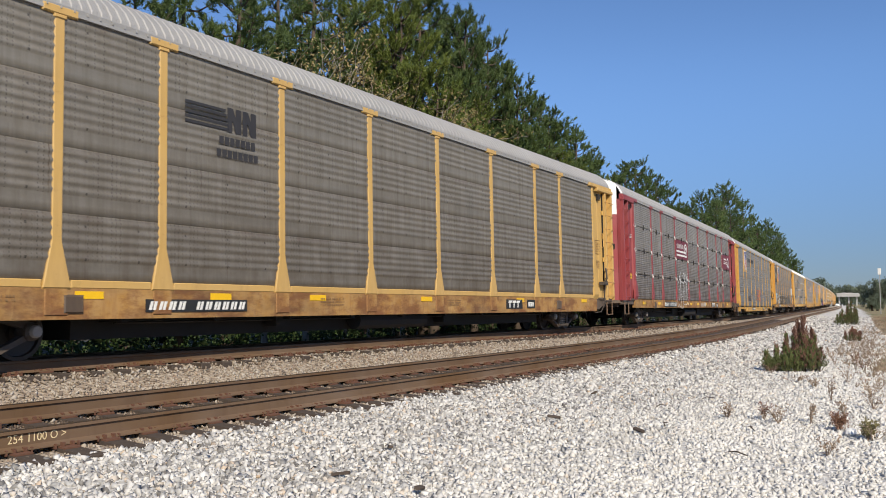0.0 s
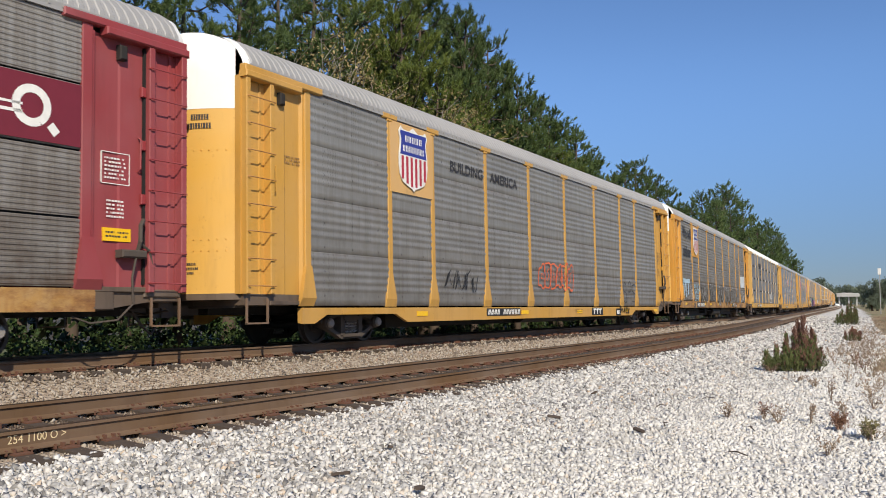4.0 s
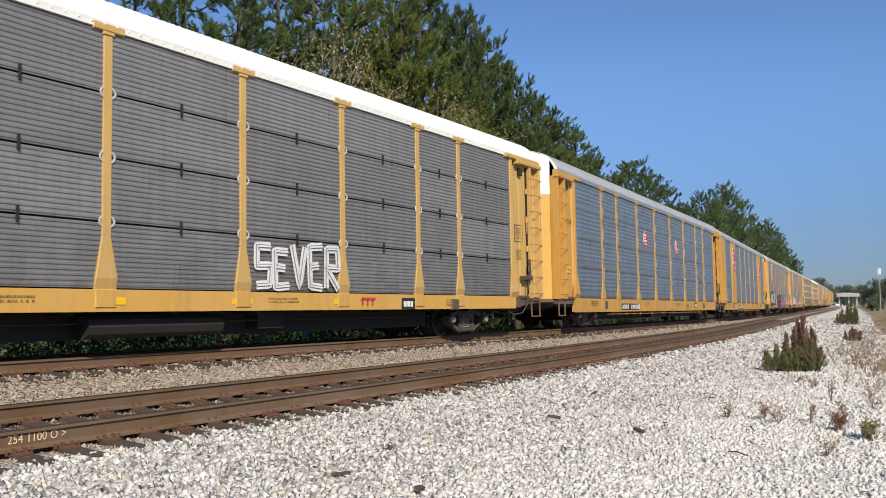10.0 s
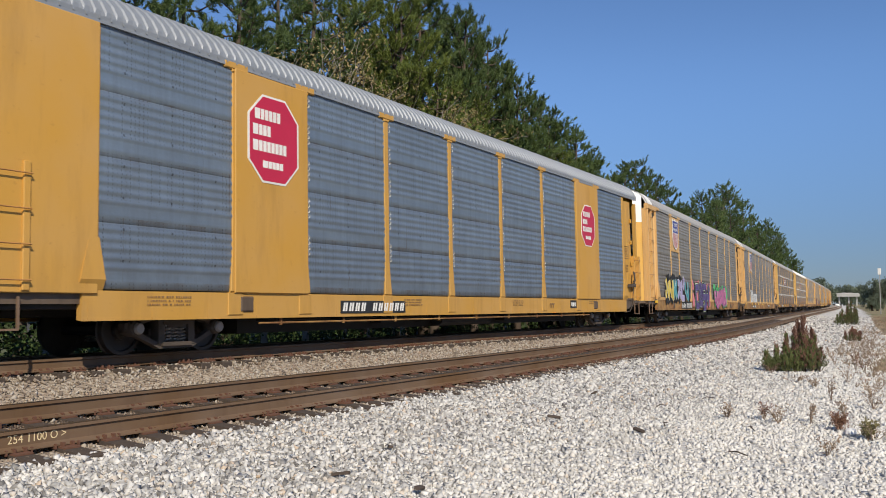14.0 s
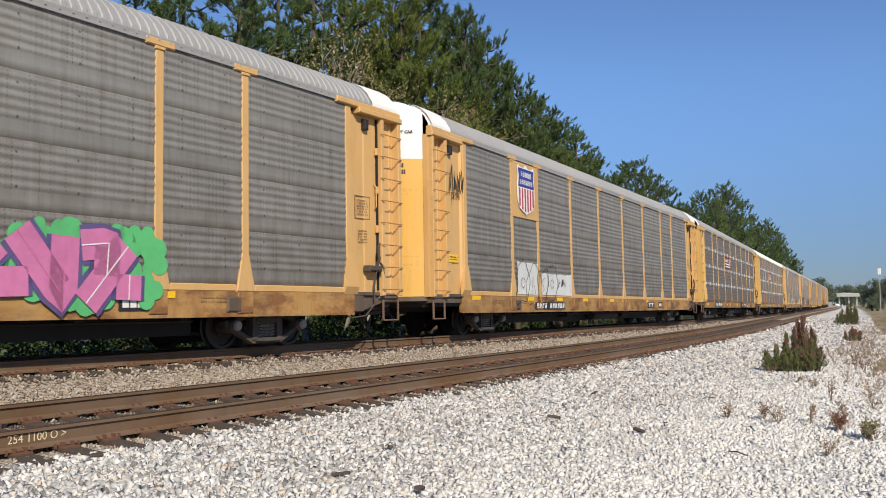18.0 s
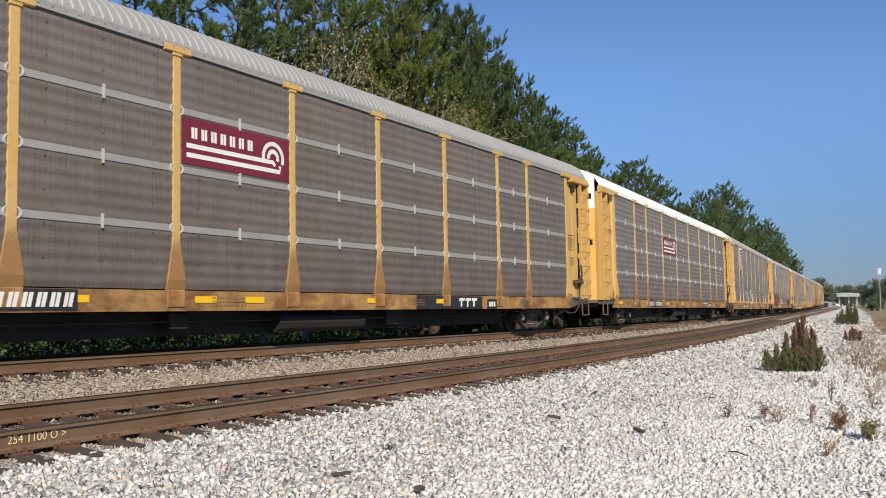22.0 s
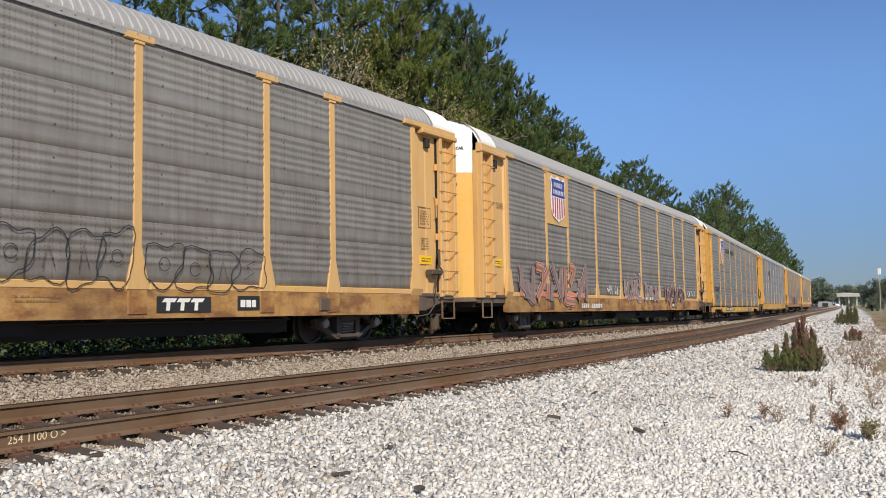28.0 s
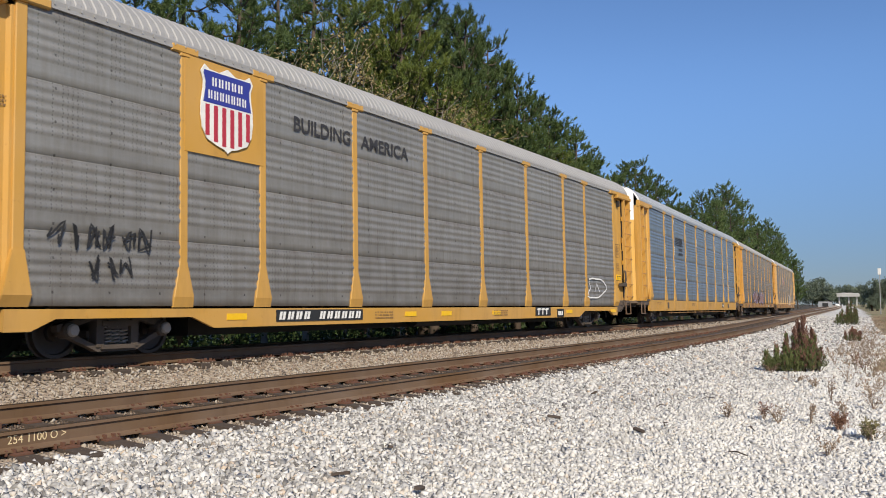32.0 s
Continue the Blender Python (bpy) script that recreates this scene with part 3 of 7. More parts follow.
def build_track(where, name, label, first, last, lift=0.0):
    track = thing(name, label, "railway track", kind="structure")
    xs = [-8 + 0.5 * k for k in range(100)] + [42 + 2 * k for k in range(40)] + [122 + 8 * k for k in range(60)]
    for side in (-1, 1):
        s = Shape()
        s.sweep([[where(x, side * HALF_GAUGE + a, z + (lift if z > -0.13 else 0)) for a, z in RAIL_OUTLINE] for x in xs], closed=True, caps=True)
        rail = part("rail", s, RAIL_RUST, track, "rusty brown steel rail")
        t = Shape()
        t.sweep([[where(x, side * HALF_GAUGE + a, lift + 0.003) for a in (-0.03, 0.03)] for x in xs])
        part("running_band", t, RAIL_TOP, rail, "worn rail head")
    tie, plate, clip = Shape(), Shape(), Shape()
    tie.block(-0.115, 0.115, -1.3, 1.3, -0.36, -0.197, 0.015)
    tie = tie.mesh("sleeper")
    plate.box(-0.1, 0.1, -0.19, 0.19, -0.196, -0.178)
    for a in (-0.06, 0.06):
        for b in (-0.1, 0.1):
            plate.box(a - 0.016, a + 0.016, b - 0.022, b + 0.022, -0.178, -0.135)
    plate = plate.mesh("tie_plate")
    for a in (-0.15, 0.13):
        clip.box(a, a + 0.022, -0.1, 0.1, -0.2, -0.182)
        clip.box(a, a + 0.022, -0.105, -0.075, -0.2, -0.145)
        clip.box(a, a + 0.022, 0.075, 0.105, -0.2, -0.145)
    clip = clip.mesh("rail_anchor")
    r = random.Random(3)
    x = first
    while x < last:
        p, q = where(x, -1, 0), where(x, 1, 0)
        side = (q - p).normalized()
        along = Vector((side.y, -side.x, 0)).normalized()
        m = Matrix((along, side, along.cross(side))).transposed().to_4x4()
        m.translation = (p + q) / 2
        m = m @ pose(0, r.uniform(-0.06, 0.06), r.uniform(-0.012, 0.004), 0, 0, r.uniform(-1.5, 1.5))
        o = part("sleeper", tie, TIE_WOOD, track)
        o.matrix_basis = m
        if x < 45:
            for s in (-HALF_GAUGE, HALF_GAUGE):
                for name_, me, mat_ in (("tie_plate", plate, PLATE_RUST), ("rail_anchor", clip, PLATE_RUST)):
                    o = part(name_, me, mat_, track)
                    o.matrix_basis = m @ Matrix.Translation((0, s, 0))
        x += 0.53
    return track


near_track = build_track(on_near, "near_track", "empty railway track of rusty rails on dark wooden sleepers", -2, 75, 0.025)
far_track = build_track(on_track, "far_track", "railway track of rusty rails under the passing train", -2, 60)


def written(text, size, material, parent, m, name="lettering", label="", space=1.0, shear=0.0, squeeze=1.0, bold=0.0):
    """Words in the built-in font as a flat mesh, laid on a surface by the pose m."""
    cu = bpy.data.curves.new("lettering", "FONT")
    cu.body, cu.size, cu.extrude, cu.space_character, cu.shear = text, size, 0.0, space, shear
    cu.align_x, cu.align_y = "CENTER", "CENTER"
    cu.resolution_u, cu.offset = 3, bold * size
    tmp = bpy.data.objects.new("lettering", cu)
    me = bpy.data.meshes.new_from_object(tmp)
    bpy.data.objects.remove(tmp)
    me.transform(m @ Matrix.Diagonal((squeeze, 1, 1, 1)))
    me.materials.clear()
    return part(name, me, material, parent, label)


# paint-stick figures on the web of the near rail
p = on_near(5.66, -HALF_GAUGE - 0.0135, -0.068)
d = (on_near(5.96, -HALF_GAUGE - 0.0135, -0.068) - on_near(5.26, -HALF_GAUGE - 0.0135, -0.068)).normalized()
across = d.cross(Vector((0, 0, 1))).normalized()
m = Matrix((d, across.cross(d), across)).transposed().to_4x4()
m.translation = p
written("254 1100 O >", 0.125, CHALK, near_track, m, "chalk_figures", "yellow paint-stick figures", squeeze=0.95)

# ---- the train: tri-level car carriers ----
HALF = 14.14                           # half the body's length
POSTS = [-9.31, -7.36, -4.42, -1.47, 1.47, 4.42, 7.36, 9.31]
EDGE = 12.24                            # where the side screens end
SIDE = -1.45                            # plane of the near side screens
shared = {}


def keep(key, make):
    """Builds a mesh once and shares it between the cars."""
    if key not in shared:
        shared[key] = make()
    return shared[key]


def screen_mesh(x0, x1, z0, z1, style):
    """A side screen from x0 to x1: 'wave' broad corrugation, 'rib' fine ribs, 'flat' nearly plain."""
    prof = []
    if style in ("wave", "deep"):
        sheets = 4
        h = (z1 - z0) / sheets
        for k in range(sheets):
            b = z0 + k * h
            prof += [(b, 0.006), (b + 0.004, -0.004), (b + 0.14, -0.004), (b + 0.26, 0.0)]
            waves = 5
            for i in range(1, waves * 6 + 1):
                s = i / (waves * 6)
                prof.append((b + 0.26 + s * (h - 0.28), (-0.023 if style == "wave" else -0.02) * (1 - math.cos(s * waves * math.tau)) / 2))
            prof.append((b + h - 0.001, 0.0))
    elif style == "rib":
        count = int((z1 - z0) / 0.076)
        h = (z1 - z0) / count
        for i in range(count):
            b = z0 + i * h
            prof += [(b + 0.02 * h, 0.0), (b + 0.22 * h, 0.0), (b + 0.4 * h, -0.012), (b + 0.78 * h, -0.012), (b + 0.96 * h, 0.0)]
    else:
        waves = 5
        for i in range(waves * 6 + 1):
            q = i / (waves * 6)
            prof.append((z0 + q * (z1 - z0), -0.019 * (1 - math.cos(q * waves * math.tau)) / 2))
    s = Shape()
    s.sweep([[(x0, SIDE + d, z) for z, d in prof], [(x1, SIDE + d, z) for z, d in prof]])
    s.sweep([[(x1, SIDE + 0.03, z) for z, d in prof], [(x0, SIDE + 0.03, z) for z, d in prof]])
    return s.mesh("screen", style != "rib")


def post_mesh(flare_top, flare_end, foot, wide):
    """A side post about x = 0: cap plate under the eave, slim shaft, flared foot bent in below."""
    s = Shape()
    w, d = 0.085, 0.027
    s.block(-0.3, 0.3, SIDE - 0.055, SIDE + 0.02, 4.98, 5.11, 0.018)
    s.block(-w - 0.02, w + 0.02, SIDE - 0.048, SIDE + 0.0, 4.93, 4.985, 0.01)
    rows = []
    for z, a, o in ((4.97, w, d), (flare_top, w, d), (flare_end, wide, d + 0.02), (foot, wide * 1.05, 0.012)):
        rows.append([(-a, SIDE + 0.01, z), (-a, SIDE - o + 0.012, z), (-a + 0.012, SIDE - o, z), (a - 0.012, SIDE - o, z), (a, SIDE - o + 0.012, z), (a, SIDE + 0.01, z)])
    s.sweep(rows, closed=True, caps=True)
    return s.mesh("post")


ROOF_PROFILE = [(-1.49, 5.06), (-1.5, 5.13), (-1.47, 5.2), (-1.36, 5.38), (-1.2, 5.54), (-1.0, 5.66), (-0.7, 5.76), (-0.35, 5.81), (0.0, 5.825)]


def roof_mesh(rib, high):
    full = ROOF_PROFILE + [(-y, z) for y, z in ROOF_PROFILE[-2::-1]]
    rows = []
    count = int(2 * (HALF - 0.1) / rib)
    h = 2 * (HALF - 0.1) / count
    for i in range(count):
        b = -HALF + 0.1 + i * h
        for f, lift in ((0.05, 0.0), (0.38, 0.0), (0.5, high), (0.93, high)):
            row = []
            for k, (y, z) in enumerate(full):
                g = lift if 2 <= k <= len(full) - 3 else 0.0
                r = math.hypot(y, z - 4.6)
                row.append((b + f * h, y * (1 + g / r), z + (z - 4.6) / r * g))
            rows.append(row)
    return Shape().sweep(rows).mesh("roof")


def roof_cap_mesh():
    """The smooth painted sheet over the roof's end at x = +HALF."""
    full = ROOF_PROFILE + [(-y, z) for y, z in ROOF_PROFILE[-2::-1]]
    return Shape().sweep([[(x, y * 1.012, z + 0.022) for y, z in full] for x in (HALF - 1.0, HALF - 0.5, HALF - 0.02)]).mesh("roof_cap", True)


def eave_mesh():
    s = Shape()
    for sy in (-1, 1):
        s.box(-HALF + 0.1, HALF - 0.1, min(sy * 1.5, sy * 1.43), max(sy * 1.5, sy * 1.43), 5.015, 5.065)
        for k in range(122):
            x = -HALF + 0.25 + k * 0.228
            s.box(x, x + 0.022, min(sy * 1.515, sy * 1.5), max(sy * 1.515, sy * 1.5), 5.07, 5.115)
    return s.mesh("eave_rail")


ENDS = 12.5                            # where the painted side sill gives way to the end platform


def sill_mesh(z0, z1, belly):
    """Side sill girder; belly: the lower edge is cut up over the bogies."""
    s = Shape()
    if belly:
        low = [(-ENDS, z0 + 0.02), (-12.1, z0 + 0.02), (-11.7, z0 + 0.19), (-9.1, z0 + 0.19), (-8.6, z0), (8.6, z0), (9.1, z0 + 0.19), (11.7, z0 + 0.19), (12.1, z0 + 0.02), (ENDS, z0 + 0.02)]
    else:
        low = [(-ENDS, z0), (ENDS, z0)]
    for sy in (-1, 1):
        a = [[(x, sy * 1.46, z) for x, z in low], [(x, sy * 1.47, z1) for x, z in low], [(x, sy * 1.35, z1) for x, z in low], [(x, sy * 1.35, z + 0.02) for x, z in low]]
        rows = [[a[k][i] for k in range(4)] for i in range(len(low))]
        s.sweep(rows, closed=True, caps=True)
        for k in range(21):
            x = -ENDS + 0.1 + k * 1.21
            s.box(x, x + 0.02, min(sy * 1.468, sy * 1.45), max(sy * 1.468, sy * 1.45), z0 + 0.02 + (0.19 if belly else 0), z1 - 0.01)
    return s.mesh("side_sill")


def end_sill_mesh(z0, z1):
    """Grimy end platform at x = +HALF: channel, corner gussets and the pull bar bracket."""
    s = Shape()
    s.block(ENDS, HALF - 0.02, SIDE + 0.03, 1.42, z1 - 0.2, z1 + 0.0, 0.02)
    s.block(ENDS - 0.04, ENDS + 0.34, SIDE - 0.012, SIDE + 0.1, z0 + 0.02, z1 + 0.01, 0.02)
    s.block(HALF - 0.75, HALF - 0.02, SIDE - 0.01, SIDE + 0.12, z1 - 0.13, z1 - 0.02, 0.02)
    s.add([(ENDS + 0.34, SIDE + 0.02, z0 + 0.05), (ENDS + 0.34, SIDE + 0.02, z1 - 0.18), (HALF - 0.5, SIDE + 0.02, z1 - 0.18), (ENDS + 0.34, SIDE + 0.2, z0 + 0.05), (ENDS + 0.34, SIDE + 0.2, z1 - 0.18), (HALF - 0.5, SIDE + 0.2, z1 - 0.18)],
          [(0, 2, 1), (3, 4, 5), (0, 3, 5, 2), (1, 2, 5, 4), (0, 1, 4, 3)])
    return s.mesh("end_sill")


def frame_mesh(z0):
    s = Shape()
    s.box(-HALF + 0.2, HALF - 0.2, -1.34, 1.34, z0 + 0.18, z0 + 0.34)
    s.box(-HALF + 0.3, HALF - 0.3, -0.32, 0.32, 0.62, z0 + 0.2)
    s.box(-8.6, 8.6, -0.85, 0.85, 0.27, 0.68)
    for k in range(9):
        x = -8 + k * 2
        s.box(x - 0.07, x + 0.07, -1.35, 1.35, z0 - 0.05, z0 + 0.2)
    s.tube([(-1.6, -1.08, 0.46), (1.2, -1.08, 0.46)], 0.19, 10)
    s.tube([(-8, -1.1, 0.52), (8.4, -1.1, 0.52)], 0.022, 5)
    s.box(2.2, 2.9, -1.15, -0.8, 0.36, 0.66)
    s.box(-4.3, -3.9, -1.2, -0.9, 0.4, 0.66)
    return s.mesh("underframe")


def end_wall_mesh(tall):
    """The narrow side sheet between screens and ladder at the end x = +HALF, slightly recessed, with its upright folds."""
    s = Shape()
    a, b = EDGE + 0.06, HALF - 0.7
    z0, z1 = (1.0 if not tall else 0.8), 4.9
    pts = [(a, 0.0), (a + 0.16, 0.0), (a + 0.2, 0.06), (a + 0.62, 0.06), (a + 0.66, 0.045), (b, 0.045)]
    s.sweep([[(x, SIDE + d, z1) for x, d in pts], [(x, SIDE + d, z0) for x, d in pts]])
    s.sweep([[(x, SIDE + 0.1, z0) for x, d in pts], [(x, SIDE + 0.1, z1) for x, d in pts]])
    return s.mesh("end_sheet")


def edge_post_mesh(tall):
    s, a = Shape(), EDGE + 0.06
    s.block(a - 0.07, a + 0.11, SIDE - 0.035, SIDE + 0.02, (1.0 if not tall else 0.8) + 0.12, 4.98, 0.012)
    return s.mesh("edge_post")


def edge_foot_mesh(tall):
    """The flared foot at the end of the side screens."""
    z = 1.0 if not tall else 0.76
    s = Shape()
    rows = []
    for zz, x0, x1, o in ((z + 0.78, EDGE + 0.0, EDGE + 0.18, 0.06), (z + 0.16, EDGE - 0.1, EDGE + 0.34, 0.09), (z, EDGE - 0.1, EDGE + 0.36, 0.015)):
        rows.append([(x0, SIDE + 0.01, zz), (x0, SIDE - o, zz), (x1, SIDE - o, zz), (x1, SIDE + 0.01, zz)])
    s.sweep(rows, closed=True, caps=True)
    return s.mesh("edge_foot")


def gap_mesh(tall):
    """A dark strip that paints the shade in the slit between end sheet and ladder."""
    b = HALF - 0.735
    return Shape().box(b - 0.035, b, SIDE - 0.002, SIDE + 0.05, 1.1, 4.84).mesh("hinge_gap")


def hinge_mesh():
    s, b = Shape(), HALF - 0.76
    s.block(b - 0.07, b + 0.02, SIDE - 0.03, SIDE + 0.02, 0, 0.16, 0.012)
    return s.mesh("door_hinge")


def bow(y):
    """How far the end doors stand out at y from the centre."""
    return 0.45 * (1 - (abs(y) / 1.3) ** 2.3)


def rivets_mesh():
    """Lines of rivet heads across the end doors."""
    s = Shape()
    for z in (1.75, 1.95, 3.55):
        for k in range(19):
            y = -1.17 + 0.13 * k
            x = HALF + 0.04 + bow(y)
            s.box(x, x + 0.012, y - 0.011, y + 0.011, z - 0.011, z + 0.011)
    return s.mesh("rivet_line")


def door_bar_mesh():
    """Upright lock rods and levers where the end doors meet."""
    s = Shape()
    for y in (-0.035, 0.035):
        s.tube([(HALF + 0.52, y, 1.05), (HALF + 0.52, y, 4.25)], 0.02, 5)
    s.box(HALF + 0.485, HALF + 0.505, -0.02, 0.02, 1.0, 4.3)
    return s.mesh("lock_rod")


def lever_mesh():
    s = Shape()
    s.tube([(HALF + 0.53, -0.04, 0), (HALF + 0.56, -0.06, 0.05), (HALF + 0.56, -0.07, 0.36)], 0.018, 5)
    return s.mesh("lock_lever")


def pipe_mesh():
    """Air line slung under the sill on brackets."""
    s = Shape()
    s.tube([(-8.6, -1.38, 0.46), (8.6, -1.38, 0.46)], 0.02, 6)
    for k in range(9):
        s.box(-8 + 2 * k - 0.02, -8 + 2 * k + 0.02, -1.41, -1.37, 0.42, 0.6)
    return s.mesh("air_line")


def lacing_mesh():
    """Small pale loops that hold the screens along a post."""
    s = Shape()
    for k in range(30):
        z = 1.75 + k * 0.105
        if k % 7 < 4:
            s.tube([(0.09, SIDE - 0.03, z), (0.135, SIDE - 0.035, z + 0.025), (0.135, SIDE - 0.035, z + 0.06), (0.09, SIDE - 0.03, z + 0.085)], 0.011, 4)
    return s.mesh("lacing")


def grab_mesh():
    s, b = Shape(), HALF - 0.75
    s.tube([(b - 0.1, SIDE + 0.03, 3.4), (b - 0.1, SIDE - 0.03, 3.36), (b - 0.1, SIDE - 0.03, 2.9), (b - 0.1, SIDE + 0.03, 2.86)], 0.014, 5)
    return s.mesh("grab_iron")


def kick_step_mesh(tall):
    z = 1.0 if not tall else 0.8
    return Shape().block(EDGE + 0.24, HALF - 0.7, SIDE - 0.02, SIDE + 0.06, z - 0.02, z + 0.06, 0.01).mesh("end_step")


def header_mesh():
    """The tapering beam above the end sheet."""
    s = Shape()
    s.block(EDGE - 0.35, HALF + 0.04, SIDE - 0.09, SIDE + 0.05, 4.97, 5.1, 0.02)
    s.block(EDGE + 0.35, HALF + 0.06, SIDE - 0.13, SIDE + 0.05, 4.86, 4.985, 0.02)
    return s.mesh("header_beam")


def stile_mesh(x, top):
    s = Shape()
    s.block(x - 0.055, x + 0.055, SIDE - 0.1, SIDE + 0.1, 0.98, top, 0.01)
    return s.mesh("stile")


def ladder_back_mesh(top):
    s = Shape()
    x0, x1 = HALF - 0.68, HALF - 0.03
    pts = [(x0, 0.07), (x0 + 0.15, 0.07), (x0 + 0.16, 0.045), (x0 + 0.2, 0.045), (x0 + 0.21, 0.07), (x1 - 0.21, 0.07), (x1 - 0.2, 0.045), (x1 - 0.16, 0.045), (x1 - 0.15, 0.07), (x1, 0.07)]
    s.sweep([[(x, SIDE + y, top), (x, SIDE + y, 0.98), (x, SIDE + 0.09, 0.98), (x, SIDE + 0.09, top)] for x, y in pts], closed=True, caps=True)
    return s.mesh("ladder_back")


def rung_mesh():
    s = Shape()
    x0, x1, y = HALF - 0.68, HALF - 0.03, SIDE - 0.1
    s.tube([(x0 - 0.06, y + 0.02, 0.0), (x0 - 0.05, y - 0.035, 0.0), (x1 + 0.02, y - 0.035, 0.0), (x1 + 0.03, y + 0.02, 0.0)], 0.012, 5)
    return s.mesh("rung")


def door_mesh():
    """End doors at x = +HALF: two leaves that bow outwards, closed."""
    s = Shape()
    rows = []
    for z in (0.98, 4.3):
        rows.append([(HALF + 0.04 + bow(y), y, z) for y in [-1.3 + 0.13 * k for k in range(21)]])
    s.sweep(rows)
    return s.mesh("end_door", True)


def door_post_mesh(sy):
    return Shape().box(HALF - 0.1, HALF + 0.06, min(sy * 1.42, sy * 1.3), max(sy * 1.42, sy * 1.3), 0.98, 4.9).mesh("corner_post")


def door_sill_mesh():
    return Shape().sweep([[(HALF - 0.1, -1.4, z), *[(HALF + 0.07 + bow(y), y, z) for y in [-1.3 + 0.13 * k for k in range(21)]], (HALF - 0.1, 1.4, z)] for z in (0.88, 0.99)], closed=True, caps=True).mesh("door_sill")


def door_top_mesh():
    """The upper, rounded part of the end with the roof's end cap."""
    s = Shape()
    full = ROOF_PROFILE + [(-y, z) for y, z in ROOF_PROFILE[-2::-1]]
    rows = []
    ys = [-1.3 + 0.13 * k for k in range(21)]
    for f in (0.0, 0.5, 1.0):
        row = []
        for y in ys:
            top = np.interp(abs(y), [0, 0.35, 0.7, 1.0, 1.2, 1.36, 1.47], [5.79, 5.78, 5.73, 5.63, 5.5, 5.33, 5.15])
            z = 4.3 + f * (top - 4.3)
            row.append((HALF + 0.045 + bow(y) * (1 - 0.45 * f), y, z))
        rows.append(row)
    rows.append([(HALF - 0.12, y * 0.995, p[2] + 0.01) for y, p in zip(ys, rows[-1])])
    s.sweep(rows)
    s.sweep([[(HALF - 0.14, y, z + 0.012) for y, z in full], [(HALF + 0.03, y * 0.97, z) for y, z in full]])
    return s.mesh("door_head", True)


def slot_mesh(z):
    # a flat strip on the leaf; the slot's inner shade is only its colour
    s = Shape()
    rows = []
    for zz in (z, z + 0.2):
        rows.append([(HALF + 0.052 + bow(y), y, zz) for y in [-1.2 + 0.1 * k for k in range(8)]])
    s.sweep(rows)
    return s.mesh("door_slot")


def end_marks_mesh():
    """Stencilled marks on the end doors as plain bars that follow the bowed leaf."""
    s, r = Shape(), random.Random(5)
    for side in (-1, 1):
        for z, h, y0, y1, w in ((4.1, 0.1, 0.6, 0.9, 0.035), (3.94, 0.1, 0.5, 0.95, 0.035), (1.5, 0.04, 0.35, 0.7, 0.025), (1.42, 0.04, 0.35, 0.72, 0.025), (1.34, 0.04, 0.35, 0.66, 0.025)):
            y = y0
            while y < y1:
                ww = w * r.uniform(0.7, 1.2)
                p = [(HALF + 0.055 + bow(q) * (1 - (0.16 if z > 4.3 else 0)) + (0.012 if z > 4.3 else 0), side * q) for q in (y, y + ww)]
                s.add([(p[0][0], p[0][1], z), (p[1][0], p[1][1], z), (p[1][0], p[1][1], z + h), (p[0][0], p[0][1], z + h)], [(0, 1, 2, 3)])
                y += ww + w * 0.35
    return s.mesh("end_marking")


def coupler_mesh():
    s = Shape()
    s.box(HALF - 0.5, HALF + 0.5, -0.09, 0.09, 0.62, 0.8)
    s.box(HALF + 0.42, HALF + 0.68, -0.17, 0.17, 0.58, 0.84)
    s.box(HALF - 0.25, HALF - 0.05, -1.2, 1.2, 0.74, 0.98)
    s.tube([(HALF - 0.1, -0.35, 0.7), (HALF + 0.1, -0.4, 0.42), (HALF + 0.35, -0.3, 0.3), (HALF + 0.62, -0.2, 0.5)], 0.025, 5)
    s.tube([(HALF - 0.2, -1.1, 0.8), (HALF + 0.02, -1.15, 0.7), (HALF + 0.04, -0.5, 0.64), (HALF - 0.1, -0.2, 0.7)], 0.018, 5)
    return s.mesh("coupler")


def step_mesh():
    s = Shape()
    x0, x1 = HALF - 0.62, HALF - 0.06
    for x in (x0, x1):
        s.box(x - 0.016, x + 0.016, SIDE - 0.035, SIDE + 0.0, 0.46, 0.9)
    s.box(x0, x1, SIDE - 0.05, SIDE + 0.02, 0.44, 0.47)
    return s.mesh("stirrup_step")


def brake_mesh():
    """Hand brake gear on the near rear end sheet."""
    s = Shape()
    x = HALF - 0.95
    s.block(x - 0.32, x + 0.14, SIDE - 0.16, SIDE + 0.02, 1.5, 1.62, 0.02)
    s.tube([(x, SIDE - 0.1, 1.6), (x, SIDE - 0.16, 1.75), (x + 0.02, SIDE - 0.14, 2.0), (x + 0.12, SIDE - 0.08, 2.1)], 0.035, 6)
    s.tube([(x + 0.02, SIDE - 0.1, 1.75), (x + 0.22, SIDE - 0.1, 1.62), (x + 0.3, SIDE - 0.08, 1.4)], 0.022, 5)
    s.tube([(x - 0.05, SIDE - 0.12, 1.5), (x - 0.1, SIDE - 0.1, 1.2), (x - 0.05, SIDE - 0.06, 0.8)], 0.02, 5)
    s.tube([(x - 0.05, SIDE - 0.06, 0.8), (x - 0.3, SIDE - 0.02, 0.56), (x - 0.75, SIDE + 0.02, 0.52), (x - 1.0, SIDE + 0.1, 0.62)], 0.015, 5)
    return s.mesh("hand_brake")


